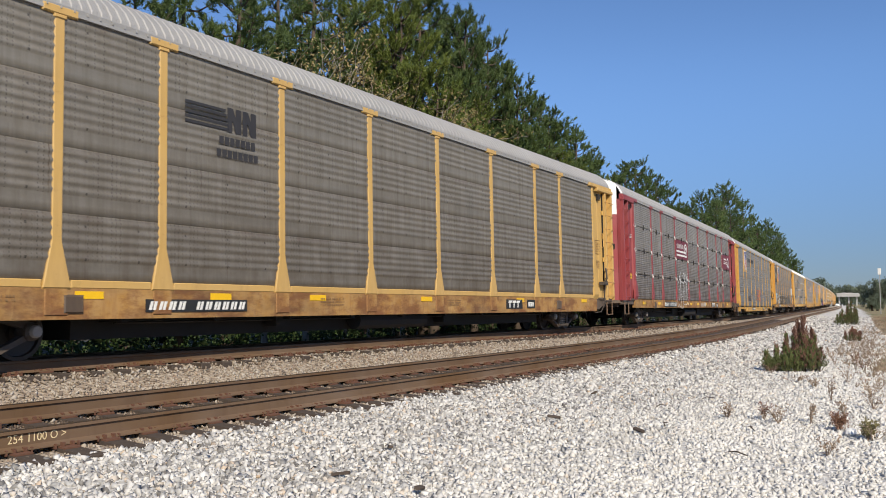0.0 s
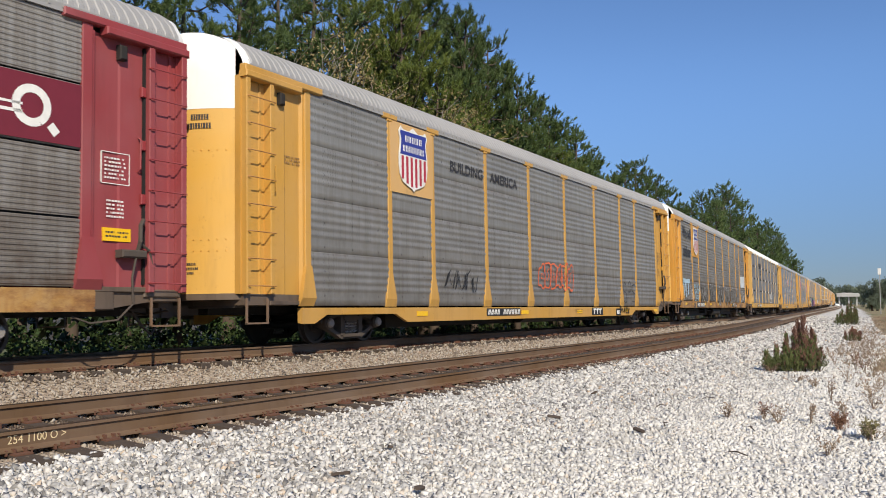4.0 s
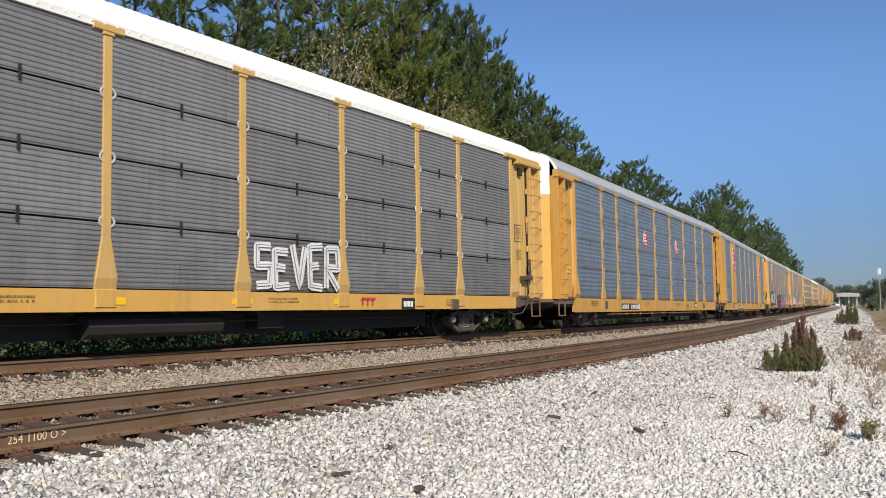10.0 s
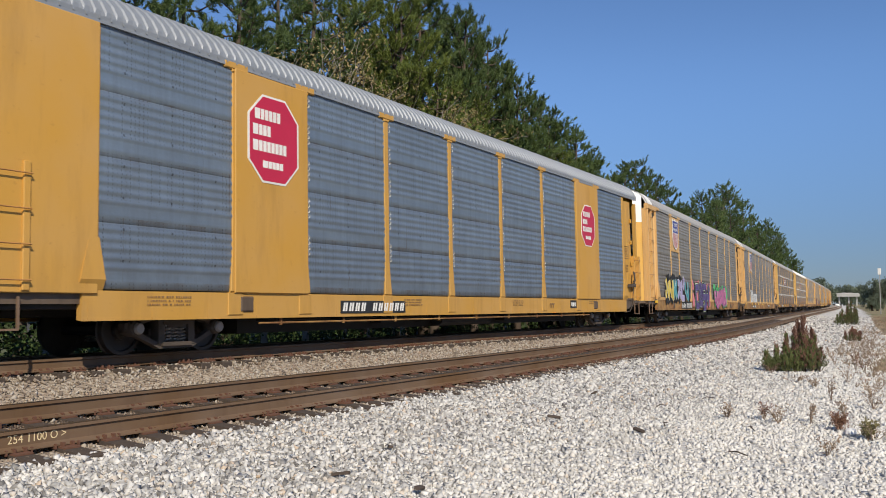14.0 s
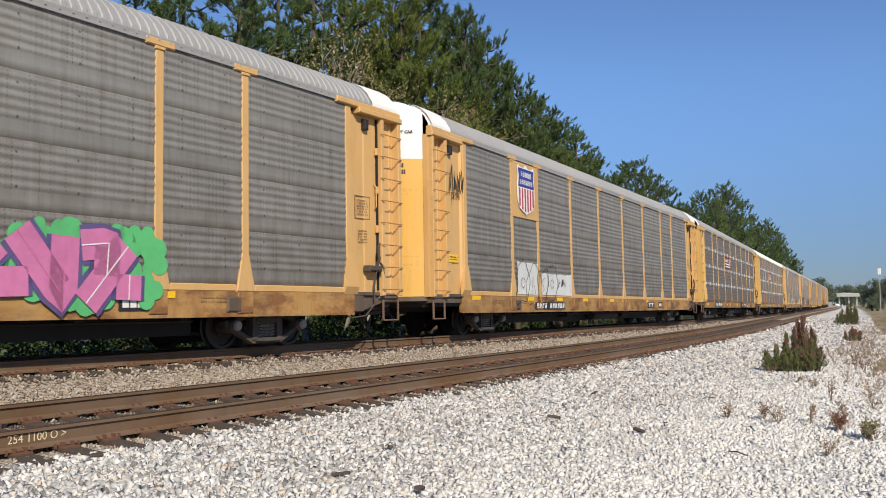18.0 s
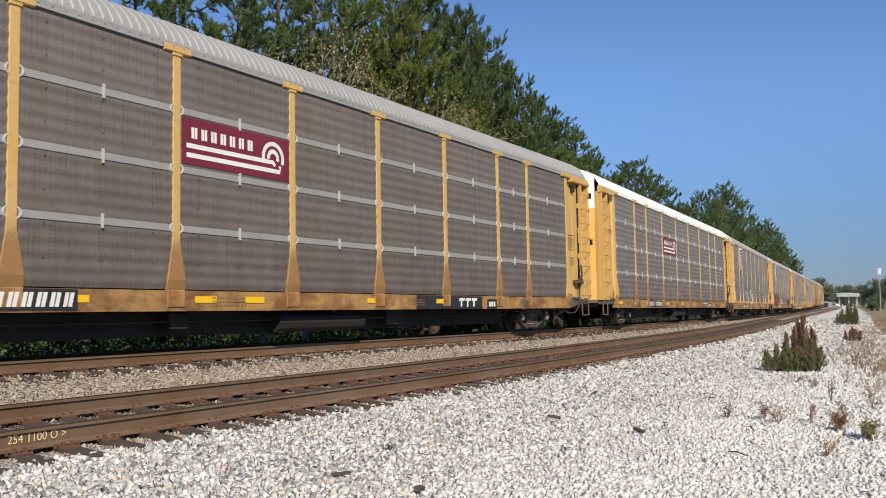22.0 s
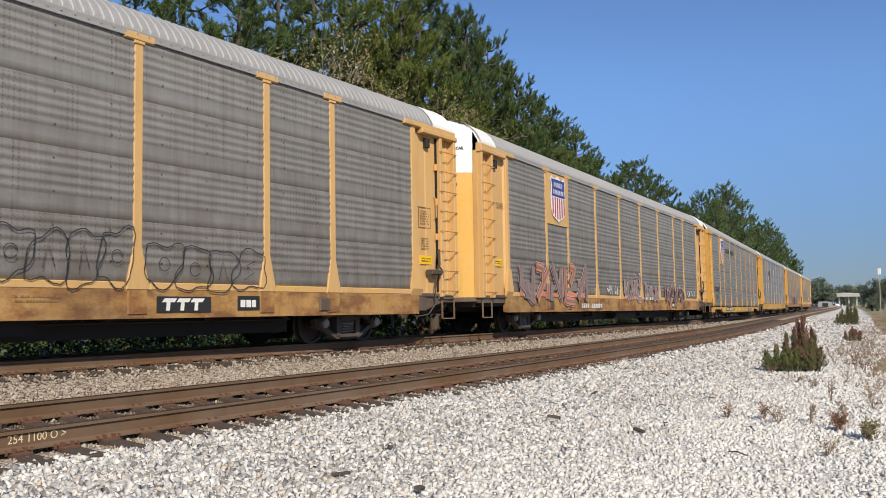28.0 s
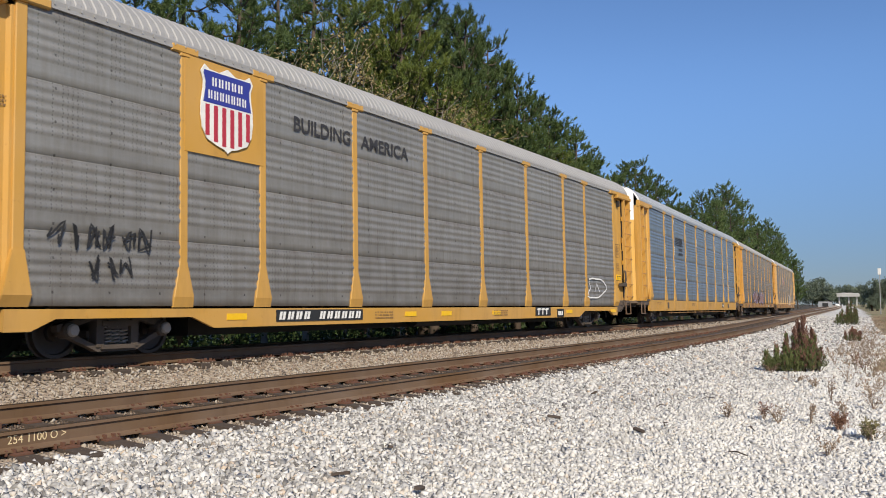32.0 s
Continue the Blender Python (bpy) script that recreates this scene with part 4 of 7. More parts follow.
def bogie_frame_mesh(sy):
    """Cast side frame of a bogie on one side."""
    s = Shape()
    y0, y1 = sy * 1.06, sy * 0.92
    y0, y1 = min(y0, y1), max(y0, y1)
    top = [(-1.08, 0.5), (-0.86, 0.56), (-0.5, 0.64), (0.5, 0.64), (0.86, 0.56), (1.08, 0.5)]
    low = [(-1.08, 0.4), (-0.8, 0.44), (-0.5, 0.55), (0.5, 0.55), (0.8, 0.44), (1.08, 0.4)]
    s.sweep([[(x, y0, z), (x, y1, z), (x, y1, w), (x, y0, w)] for (x, z), (_, w) in zip(top, low)], closed=True, caps=True)
    bow = [(-0.9, 0.42, 0.32), (-0.55, 0.25, 0.17), (-0.36, 0.18, 0.08), (0.36, 0.18, 0.08), (0.55, 0.25, 0.17), (0.9, 0.42, 0.32)]
    s.sweep([[(x, y0, a), (x, y1, a), (x, y1, b), (x, y0, b)] for x, a, b in bow], closed=True, caps=True)
    for x in (-0.33, 0.33):
        s.box(x - 0.07, x + 0.07, y0 - 0.02, y1 + 0.02, 0.15, 0.62)
    s.box(-0.32, 0.32, y0 - 0.05, y1 + 0.05, 0.12, 0.185)
    s.box(-0.3, 0.3, y0 - 0.04, y1 + 0.04, 0.47, 0.55)
    for x in (-0.89, 0.89):
        s.turn_y([(0.0, y0 - 0.1 * 1), (0.1, y0 - 0.1), (0.13, y0 - 0.06), (0.13, y1)] if sy < 0 else [(0.13, y0), (0.13, y1 + 0.06), (0.1, y1 + 0.1), (0.0, y1 + 0.1)], 12, x, 0.42)
    return s.mesh("side_frame")


def spring_mesh():
    s = Shape()
    s.tube([(0.07 * math.cos(a * 0.8), 0.07 * math.sin(a * 0.8), 0.19 + a * 0.0072) for a in range(40)], 0.016, 4)
    return s.mesh("spring")


def cap_mesh():
    return Shape().turn_y([(0.0, -0.115), (0.075, -0.115), (0.095, -0.09), (0.1, 0.0), (0.125, 0.01), (0.125, 0.08)], 14).mesh("bearing_cap")


def bolster_mesh():
    s = Shape()
    s.box(-0.2, 0.2, -1.08, 1.08, 0.42, 0.6)
    s.box(-0.3, 0.3, -0.35, 0.35, 0.55, 0.72)
    for x in (-0.4, 0.4):
        s.box(x - 0.05, x + 0.05, -0.9, 0.9, 0.3, 0.4)
    return s.mesh("bolster")


def wheelset_mesh():
    s = Shape()
    s.turn_y([(0.08, -1.0), (0.08, 1.0)], 10)
    for sy in (-1, 1):
        o = [(0.09, 0.62), (0.17, 0.63), (0.33, 0.665), (0.335, 0.655), (0.43, 0.66), (0.432, 0.675), (0.405, 0.69), (0.4, 0.785), (0.345, 0.785), (0.33, 0.74), (0.16, 0.72), (0.15, 0.79), (0.09, 0.79)]
        s.turn_y([(r, sy * y) for r, y in o], 28)
    return s.mesh("wheelset")


WHEEL_R = 0.4
wheels = []


def add_bogie(car, x):
    b = part("bogie", keep("bolster", bolster_mesh), BOGIE_STEEL, car, "dusty black two-axle bogie")
    b.location = (x, 0, 0)
    for sy in (-1, 1):
        part("side_frame", keep(("frame", sy), lambda: bogie_frame_mesh(sy)), BOGIE_STEEL, b)
    for sy in (-1, 1):
        for x_ in (-0.16, 0.0, 0.16):
            part("spring", keep("spring", spring_mesh), SPRING_STEEL, b).location = (x_, sy * 1.0, 0)
        for x_ in (-0.89, 0.89):
            part("bearing_cap", keep("cap", cap_mesh), SPRING_STEEL, b).matrix_basis = pose(x_, sy * 1.1, 0.42, 0, 0, 0 if sy < 0 else 180)
    for dx in (-0.89, 0.89):
        w = part("wheelset", keep("wheelset", wheelset_mesh), WHEEL_STEEL, b, "dark steel wheelset with worn bright treads")
        w.location = (dx, 0, WHEEL_R)
        wheels.append((w, car, dx, x))
    return b


def bars(shape, x, z, widths, h, y, gap=0.35, slant=0.0):
    """Unreadable writing: a row of upright bars; widths in metres, 0 for a space."""
    for w in widths:
        if w:
            shape.add([(x, y, z), (x + w, y, z), (x + w + slant, y, z + h), (x + slant, y, z + h)], [(0, 1, 2, 3)])
        x += (w or h * 0.6) + h * gap * 0.45
    return shape


def number_plate(car, x, z, w, h, bare=False, material=None):
    """The fleet number: white bars on a black block of the sill."""
    if not bare:
        part("number_panel", Shape().plate([(x, z), (x + w, z), (x + w, z + h), (x, z + h)], -1.478, -1.46), BLACK_PAINT, car, "black panel for the fleet number")
    # four figures, a space and six figures, each as two slanted bars
    c, s = w / 11.4, Shape()
    for k in range(11):
        if k != 4:
            bars(s, x + c * (0.25 + k), z + h * 0.16, [c * 0.3, c * 0.3], h * 0.68, -1.483, 0.3 * c / h, 0.045)
    part("fleet_number", s, material or LETTER_WHITE, car, kind="stuff")


def company_mark(car, x, z, w, h, material=LETTER_WHITE, plate=True):
    """The owner's mark on the sill as slanted plain blocks."""
    if plate:
        part("mark_panel", Shape().plate([(x - 0.1, z - 0.03), (x + w + 0.16, z - 0.03), (x + w + 0.16, z + h + 0.03), (x - 0.1, z + h + 0.03)], -1.477, -1.46), BLACK_PAINT, car)
    s = Shape()
    for k in range(3):
        a = x + k * w / 3
        b = w / 3 * 0.86
        s.add([(a, -1.482, z + h * 0.68), (a + b, -1.482, z + h * 0.68), (a + b + 0.05, -1.482, z + h), (a + 0.05, -1.482, z + h)], [(0, 1, 2, 3)])
        s.add([(a + b * 0.3, -1.482, z), (a + b * 0.6, -1.482, z), (a + b * 0.66, -1.482, z + h * 0.68), (a + b * 0.36, -1.482, z + h * 0.68)], [(0, 1, 2, 3)])
    part("owner_mark", s, material, car, kind="stuff")


def stencil(car, x, z, w, rows, y=-1.479, material=None):
    s = Shape()
    r = random.Random(int(x * 100) + rows)
    for k in range(rows):
        a = x
        while a < x + w:
            b = r.uniform(0.015, 0.05)
            s.add([(a, y, z - k * 0.06), (a + b, y, z - k * 0.06), (a + b, y, z - k * 0.06 + 0.028), (a, y, z - k * 0.06 + 0.028)], [(0, 1, 2, 3)])
            a += b + (0.014 if r.random() < 0.8 else 0.05)
    part("stencil", s, material or LETTER_BROWN, car, kind="stuff")


SHIELD = [(0.0, 1.0), (0.16, 0.93), (0.34, 0.94), (0.43, 0.985), (0.5, 0.9), (0.455, 0.8), (0.46, 0.7), (0.495, 0.55), (0.5, 0.4), (0.47, 0.25), (0.38, 0.13), (0.2, 0.07), (0.06, 0.04), (0.0, 0.0)]


def shield(car, cx, z0, w, h):
    """Railway shield: white rim, blue head with two rows of bars, red and white stripes."""
    y = SIDE - 0.062
    full = [(x, z) for x, z in SHIELD] + [(-x, z) for x, z in SHIELD[-2:0:-1]]
    base = part("shield_emblem", Shape().plate([(cx + x * w, z0 + z * h) for x, z in full], y - 0.008, y + 0.01), LETTER_WHITE, car, "white-edged shield emblem with blue head and red stripes")

    def wide(z):
        zs = [p[1] for p in SHIELD[::-1]]
        return float(np.interp(z, zs, [p[0] for p in SHIELD[::-1]])) - 0.035
    s = Shape()
    zz = [0.55, 0.6, 0.7, 0.8, 0.88, 0.92]
    s.add([(cx - wide(z) * w, y - 0.012, z0 + z * h) for z in zz] + [(cx + wide(z) * w, y - 0.012, z0 + z * h) for z in zz],
          [(k, k + 6, k + 7, k + 1) for k in range(5)])
    part("shield_head", s, SHIELD_BLUE, base, "blue shield head")
    s = Shape()
    for k in range(6):
        a0, a1 = (-0.42 + k * 0.155) * w, (-0.42 + k * 0.155 + 0.078) * w
        lo = max(0.06, float(np.interp(abs((a0 + a1) / 2 / w), [0, 0.06, 0.2, 0.38, 0.47], [0.05, 0.07, 0.1, 0.17, 0.3])))
        s.add([(cx + a0, y - 0.012, z0 + lo * h), (cx + a1, y - 0.012, z0 + lo * h), (cx + a1, y - 0.012, z0 + 0.53 * h), (cx + a0, y - 0.012, z0 + 0.53 * h)], [(0, 1, 2, 3)])
    part("shield_stripe", s, SHIELD_RED, base, "red shield stripes")
    s = Shape()
    for k in range(5):
        bars(s, cx - 0.3 * w + k * 0.124 * w, z0 + 0.755 * h, [0.03 * w, 0.03 * w], 0.1 * h, y - 0.016, 0.45)
    for k in range(7):
        bars(s, cx - 0.37 * w + k * 0.108 * w, z0 + 0.6 * h, [0.026 * w, 0.026 * w], 0.1 * h, y - 0.016, 0.4)
    part("shield_lettering", s, LETTER_WHITE, base, kind="stuff")


def shield_panel(car, k, paint):
    """The painted board behind a shield between two posts, bay k."""
    x0, x1 = (POSTS[k], POSTS[k + 1])
    part("emblem_board", Shape().plate([(x0, 3.35), (x1, 3.35), (x1, 4.98), (x0, 4.98)], SIDE - 0.035, SIDE - 0.02), paint, car, "plain painted board behind the shield")
    shield(car, (x0 + x1) / 2, 3.43, 1.3, 1.5)


def line_emblem(car, x, z, size):
    """Dark emblem: five bars running into two slanted blocks, above two rows of bars."""
    s, y = Shape(), SIDE - 0.028
    for k in range(5):
        a = z + 0.3 * size + k * 0.078 * size
        s.add([(x, y, a), (x + (0.98 - 0.02 * k) * size, y, a), (x + (1.0 - 0.02 * k) * size, y, a + 0.045 * size), (x, y, a + 0.045 * size)], [(0, 1, 2, 3)])
    for a, b in ((0.95, 1.28), (1.32, 1.66)):
        for c, d in ((0, 0.12), (0.2, 0.34)):
            s.add([(x + (a + c) * size, y, z + 0.28 * size), (x + (a + d) * size, y, z + 0.28 * size), (x + (a + d) * size, y, z + 0.7 * size), (x + (a + c) * size, y, z + 0.7 * size)], [(0, 1, 2, 3)])
        s.add([(x + (a + 0.05) * size, y - 0.001, z + 0.7 * size), (x + (a + 0.2) * size, y - 0.001, z + 0.28 * size), (x + (a + 0.3) * size, y - 0.001, z + 0.28 * size), (x + (a + 0.14) * size, y - 0.001, z + 0.7 * size)], [(0, 1, 2, 3)])
    bars(s, x + 0.76 * size, z + 0.06 * size, [0.11 * size] * 7, 0.13 * size, y, 0.3)
    bars(s, x + 0.7 * size, z - 0.16 * size, [0.11 * size] * 8, 0.13 * size, y, 0.3)
    part("line_emblem", s, LETTER_DARK, car, "dark painted line emblem")


def arc(cx, cz, r, a0, a1, n=12):
    return [(cx + r * math.cos(radians(a0 + (a1 - a0) * k / n)), cz + r * math.sin(radians(a0 + (a1 - a0) * k / n))) for k in range(n + 1)]


def bar_emblem(car, x0, x1, z0, z1, tail=False):
    """Maroon board with white curved bars."""
    y = SIDE - 0.03
    base = part("emblem_board", Shape().plate([(x0, z0), (x1, z0), (x1, z1), (x0, z1)], y, y + 0.02), PANEL_MAROON, car, "maroon emblem board with white curved bars")
    s, w, h = Shape(), x1 - x0, z1 - z0
    if tail:
        c = (x0 + 0.72 * w, z0 + 0.52 * h)
        s.ribbon(arc(*c, 0.26 * h, -60, 300, 24), 0.13 * h, y - 0.005)
        s.ribbon([(x0 + 0.15 * w, c[1] - 0.12 * h), (c[0] - 0.05 * w, c[1] - 0.12 * h)], 0.05 * h, y - 0.005)
        s.ribbon([(x0 + 0.15 * w, c[1] - 0.0 * h), (c[0] - 0.05 * w, c[1] - 0.0 * h)], 0.04 * h, y - 0.005)
        s.ribbon([(c[0] + 0.1 * w, c[1] - 0.25 * h), (c[0] + 0.14 * w, c[1] - 0.38 * h)], 0.14 * h, y - 0.005)
        bars(s, x0 + 0.18 * w, c[1] + 0.12 * h, [0.05 * w] * 6, 0.1 * h, y - 0.005, 0.3)
    else:
        c = (x0 + 0.83 * w, z0 + 0.5 * h)
        for r in (0.34, 0.16):
            s.ribbon(arc(*c, r * h, -20, 190, 16), 0.1 * h, y - 0.005)
        s.ribbon([(x0 + 0.03 * w, z0 + 0.4 * h), (c[0], z0 + 0.4 * h), (c[0] + 0.02 * w, z0 + 0.32 * h)], 0.1 * h, y - 0.005)
        s.ribbon([(x0 + 0.03 * w, z0 + 0.2 * h), (x0 + 0.9 * w, z0 + 0.2 * h), (x0 + 0.9 * w, z0 + 0.34 * h)], 0.1 * h, y - 0.005)
        for k in range(7):
            bars(s, x0 + (0.07 + 0.084 * k) * w, z0 + 0.56 * h, [0.022 * w, 0.022 * w], 0.24 * h, y - 0.005, 0.16)
    part("white_device", s, LETTER_WHITE, base, "white curved device", kind="stuff")


def octagon(cx, cz, w, h, c):
    return [(cx - w + c, cz - h), (cx + w - c, cz - h), (cx + w, cz - h + c), (cx + w, cz + h - c), (cx + w - c, cz + h), (cx - w + c, cz + h), (cx - w, cz + h - c), (cx - w, cz - h + c)]


def red_emblem(car, cx, cz, w, h, y):
    """Red eight-sided emblem with a white rim and rows of bars."""
    base = part("octagon_emblem", Shape().plate(octagon(cx, cz, w, h, w * 0.55), y - 0.004, y + 0.012), LETTER_WHITE, car, "red octagonal emblem with white rim")
    red = part("octagon_field", Shape().plate(octagon(cx, cz, w * 0.93, h * 0.95, w * 0.5), y - 0.008, y), EMBLEM_RED, base, "red field")
    s = Shape()
    for k, (a, n) in enumerate(((-0.75, 6), (-0.82, 4), (-0.82, 8), (-0.45, 5))):
        z = cz + h * (0.42 - 0.36 * k)
        bars(s, cx + a * w, z, [0.2 * w] + [0.13 * w] * (n - 1), h * (0.24 if k < 3 else 0.16), y - 0.012, 0.22)
    part("emblem_lettering", s, LETTER_WHITE, base, kind="stuff")


def letters(car, x0, x1, z0, z1, count, material, width, seed, y=SIDE - 0.052, fill=None, spiky=False, drips=False):
    """Sprayed bubble lettering that cannot be read: wobbly closed outlines side by side, filled or not."""
    r = random.Random(seed)
    step = (x1 - x0) / count
    outline, body, inner = Shape(), Shape(), Shape()
    for k in range(count):
        cx, cz = x0 + (k + 0.5) * step, (z0 + z1) / 2 + r.uniform(-0.06, 0.06) * (z1 - z0)
        a, b = step * r.uniform(0.52, 0.66), (z1 - z0) / 2 * r.uniform(0.82, 1.05)
        n = 26 if not spiky else 14
        ph = [r.uniform(0, 6.28) for _ in range(3)]
        pts = []
        for i in range(n):
            t = i * math.tau / n
            if spiky:
                q = 1.0 if i % 2 else r.uniform(0.62, 0.86)
                c, s_ = math.cos(t), math.sin(t)
            else:
                q = 1 + 0.13 * math.sin(3 * t + ph[0]) + 0.09 * math.sin(5 * t + ph[1])
                c, s_ = math.cos(t), math.sin(t)
            g = max(abs(c), abs(s_)) ** 0.55
            pts.append((cx + a * q * c / g + 0.12 * step * s_, cz + b * q * s_ / g))
        if fill:
            body.add([(cx, y + 0.006 + 0.001 * (k % 3), cz)] + [(px, y + 0.006 + 0.001 * (k % 3), pz) for px, pz in pts], [(0, i + 1, (i + 1) % n + 1) for i in range(n)])
        outline.ribbon(pts + [pts[0], pts[1]], width, y - 0.001 * (k % 3))
        m = r.randrange(3)
        if m == 0:
            inner.ribbon(arc(cx, cz, min(a, b) * 0.32, 0, 330, 10), width * 0.8, y - 0.004)
        elif m == 1:
            inner.ribbon([(cx - a * 0.3, cz - b * 0.45), (cx - a * 0.05, cz + b * 0.5), (cx + a * 0.3, cz - b * 0.4)], width * 0.8, y - 0.004)
        else:
            inner.ribbon([(cx + a * 0.35, cz + b * 0.5), (cx - a * 0.25, cz + b * 0.25), (cx + a * 0.25, cz - b * 0.1), (cx - a * 0.35, cz - b * 0.5)], width * 0.8, y - 0.004)
    if fill:
        part("graffiti_fill", body, fill, car, "sprayed graffiti fill", kind="stuff")
    part("graffiti_outline", outline, material, car, "sprayed graffiti outline", kind="stuff")
    part("graffiti_stroke", inner, material, car, kind="stuff")


def wild_style(car, x0, x1, z0, z1, count, coats, seed, weight=0.34, y=SIDE - 0.06):
    """Interlocked angular graffiti that cannot be read; coats: paints from the outer rim inwards, each a little narrower."""
    r = random.Random(seed)
    step = (x1 - x0) / count
    runs = []
    for k in range(count):
        # a crooked bolt of five to seven turns, no letter of any kind
        up = r.random() < 0.5
        sk = []
        for i in range(r.choice((5, 6, 7))):
            sk.append((r.uniform(0.0, 1.0) if i % 3 == 1 else 0.15 + 0.17 * i + r.uniform(-0.2, 0.2), (r.uniform(0.62, 1.0) if (i % 2 == 0) == up else r.uniform(0.0, 0.4))))
        sx, lean = step * r.uniform(1.2, 1.5), r.uniform(-0.2, 0.2) * step
        pts = []
        for (a, b), (c, e) in zip(sk, sk[1:]):
            pts += [(a + (c - a) * f, b + (e - b) * f) for f in (0.0, 0.25, 0.5, 0.75)]
        pts.append(sk[-1])
        runs.append([(x0 + k * step + (a - 0.1) * sx + lean * b, z0 + 0.12 * (z1 - z0) + b * 0.76 * (z1 - z0) + r.uniform(-0.015, 0.015)) for a, b in pts])
    for i, (paint, f) in enumerate(coats):
        s = Shape()
        for k, pts in enumerate(runs):
            s.ribbon(pts, weight * f * step / 0.9, y - 0.009 * i - 0.0011 * (k % 5))
        part("graffiti_letter" if i else "graffiti_rim", s, paint, car, "sprayed angular graffiti", kind="stuff")


GLYPHS = {"A": "00 14 34 40|11 31", "B": "00 04 34 32 02|32 40 00", "C": "44 04 00 40", "D": "00 04 34 41 30 00", "E": "44 04 00 40|02 32", "F": "00 04 44|02 32", "G": "44 04 00 40 42 22", "H": "00 04|40 44|02 42",
          "I": "20 24", "L": "04 00 40", "M": "00 04 22 44 40", "N": "00 04 40 44", "O": "00 04 44 40 00", "P": "00 04 44 42 02", "R": "00 04 44 42 02 40", "S": "44 04 02 42 40 00", "T": "04 44|24 20", "U": "04 00 40 44", "V": "04 20 44", "W": "04 10 22 30 44",
          "Y": "04 22 44|22 20", "'": "23 24", "1": "40 44 00|02 22", "2": "04 00 44|22 40", "3": "40 00 04|24 44 22", "4": "00 44|04 24 22|42 40", "5": "44 40 02 04|22 20", "6": "04 40 44|00 02"}


def hand_letters(car, text, x0, x1, z0, z1, coats, weight, seed, y=SIDE - 0.06, slant=0.0, lift=0.06, rounded=False):
    """Hand-sprayed letters as overlapping strokes; figures in text stand for forms that are no letter. coats: (paints for the letters in turn, share of the weight) from the rim inwards."""
    r = random.Random(seed)
    step = (x1 - x0) / len(text)
    runs = []
    for k, ch in enumerate(text):
        if ch == " ":
            continue
        up, grow = r.uniform(-lift, lift), r.uniform(0.9, 1.1)
        jig = {}
        for run in GLYPHS[ch].split("|"):
            pts = []
            for code in run.split():
                if code not in jig:
                    jig[code] = (r.uniform(-0.25, 0.25), r.uniform(-0.2, 0.2))
                a, b = (int(code[0]) + jig[code][0]) / 4, (int(code[1]) + jig[code][1]) / 4
                pts.append((x0 + step * (k + 0.13 + 0.74 * a) + slant * b * (z1 - z0), z0 + (z1 - z0) * (b * grow + up)))
            line = []
            if rounded:
                for _ in range(2):
                    pts = [pts[0]] + [(p[0] * u + q[0] * (1 - u), p[1] * u + q[1] * (1 - u)) for p, q in zip(pts, pts[1:]) for u in (0.72, 0.28)] + [pts[-1]]
            for p, q in zip(pts, pts[1:]):
                line += [(p[0] + (q[0] - p[0]) * f, p[1] + (q[1] - p[1]) * f) for f in (0.0, 0.12, 0.5, 0.88)]
            runs.append((k, line + [pts[-1]]))
    for i, (paints, f) in enumerate(coats):
        for j, paint in enumerate(paints):
            s = Shape()
            for k, pts in runs:
                if k % len(paints) == j:
                    s.ribbon(pts, weight * f, y - 0.009 * i - 0.0011 * (k % 6))
            if s.v:
                part("graffiti_letter" if i else "graffiti_rim", s, paint, car, "hand-sprayed letters", kind="stuff")


def bubbles(car, x0, x1, z0, z1, count, paint, seed, y=SIDE - 0.046):
    """A sprayed cloud of overlapping dabs behind a piece."""
    r, s = random.Random(seed), Shape()
    for k in range(count):
        rad = r.uniform(0.07, 0.2)
        t = r.random() * 2 - 1
        cx, cz = x0 + (x1 - x0) * r.random(), (z0 + z1) / 2 + t * (z1 - z0) / 2
        s.add([(cx, y - 0.0005 * (k % 9), cz)] + [(cx + rad * math.cos(q * 0.524), y - 0.0005 * (k % 9), cz + rad * math.sin(q * 0.524)) for q in range(12)], [(0, q + 1, (q + 1) % 12 + 1) for q in range(12)])
    part("graffiti_cloud", s, paint, car, "cloud of sprayed dabs behind the graffiti", kind="stuff")


def scrawl(car, x0, x1, z0, z1, count, material, width, seed, y=SIDE - 0.052):
    """A thin sprayed tag: quick angular strokes."""
    r = random.Random(seed)
    s = Shape()
    step = (x1 - x0) / count
    for k in range(count):
        a = x0 + k * step
        pts, n = [], r.randrange(4, 8)
        u, v = r.random(), r.random()
        for i in range(n):
            u2, v2 = r.random(), (r.uniform(0.6, 1) if i % 2 else r.uniform(0, 0.4))
            for q in range(4):
                f = q / 4
                pts.append((a + step * 1.05 * (u + (u2 - u) * f), z0 + (z1 - z0) * (v + (v2 - v) * (f * f * (3 - 2 * f)))))
            u, v = u2, v2
        s.ribbon(pts, width, y)
    part("graffiti_tag", s, material, car, "thin sprayed tag", kind="stuff")


def blocks(car, x0, x1, z0, z1, material, y=SIDE - 0.046, ragged=0.1, seed=1, label="sprayed patch"):
    r = random.Random(seed)
    top = [(x0 + (x1 - x0) * k / 14, z1 - r.uniform(0, ragged)) for k in range(15)]
    part("sprayed_patch", Shape().plate([(x0, z0), (x1, z0)] + top[::-1], y, y + 0.012), material, car, label)


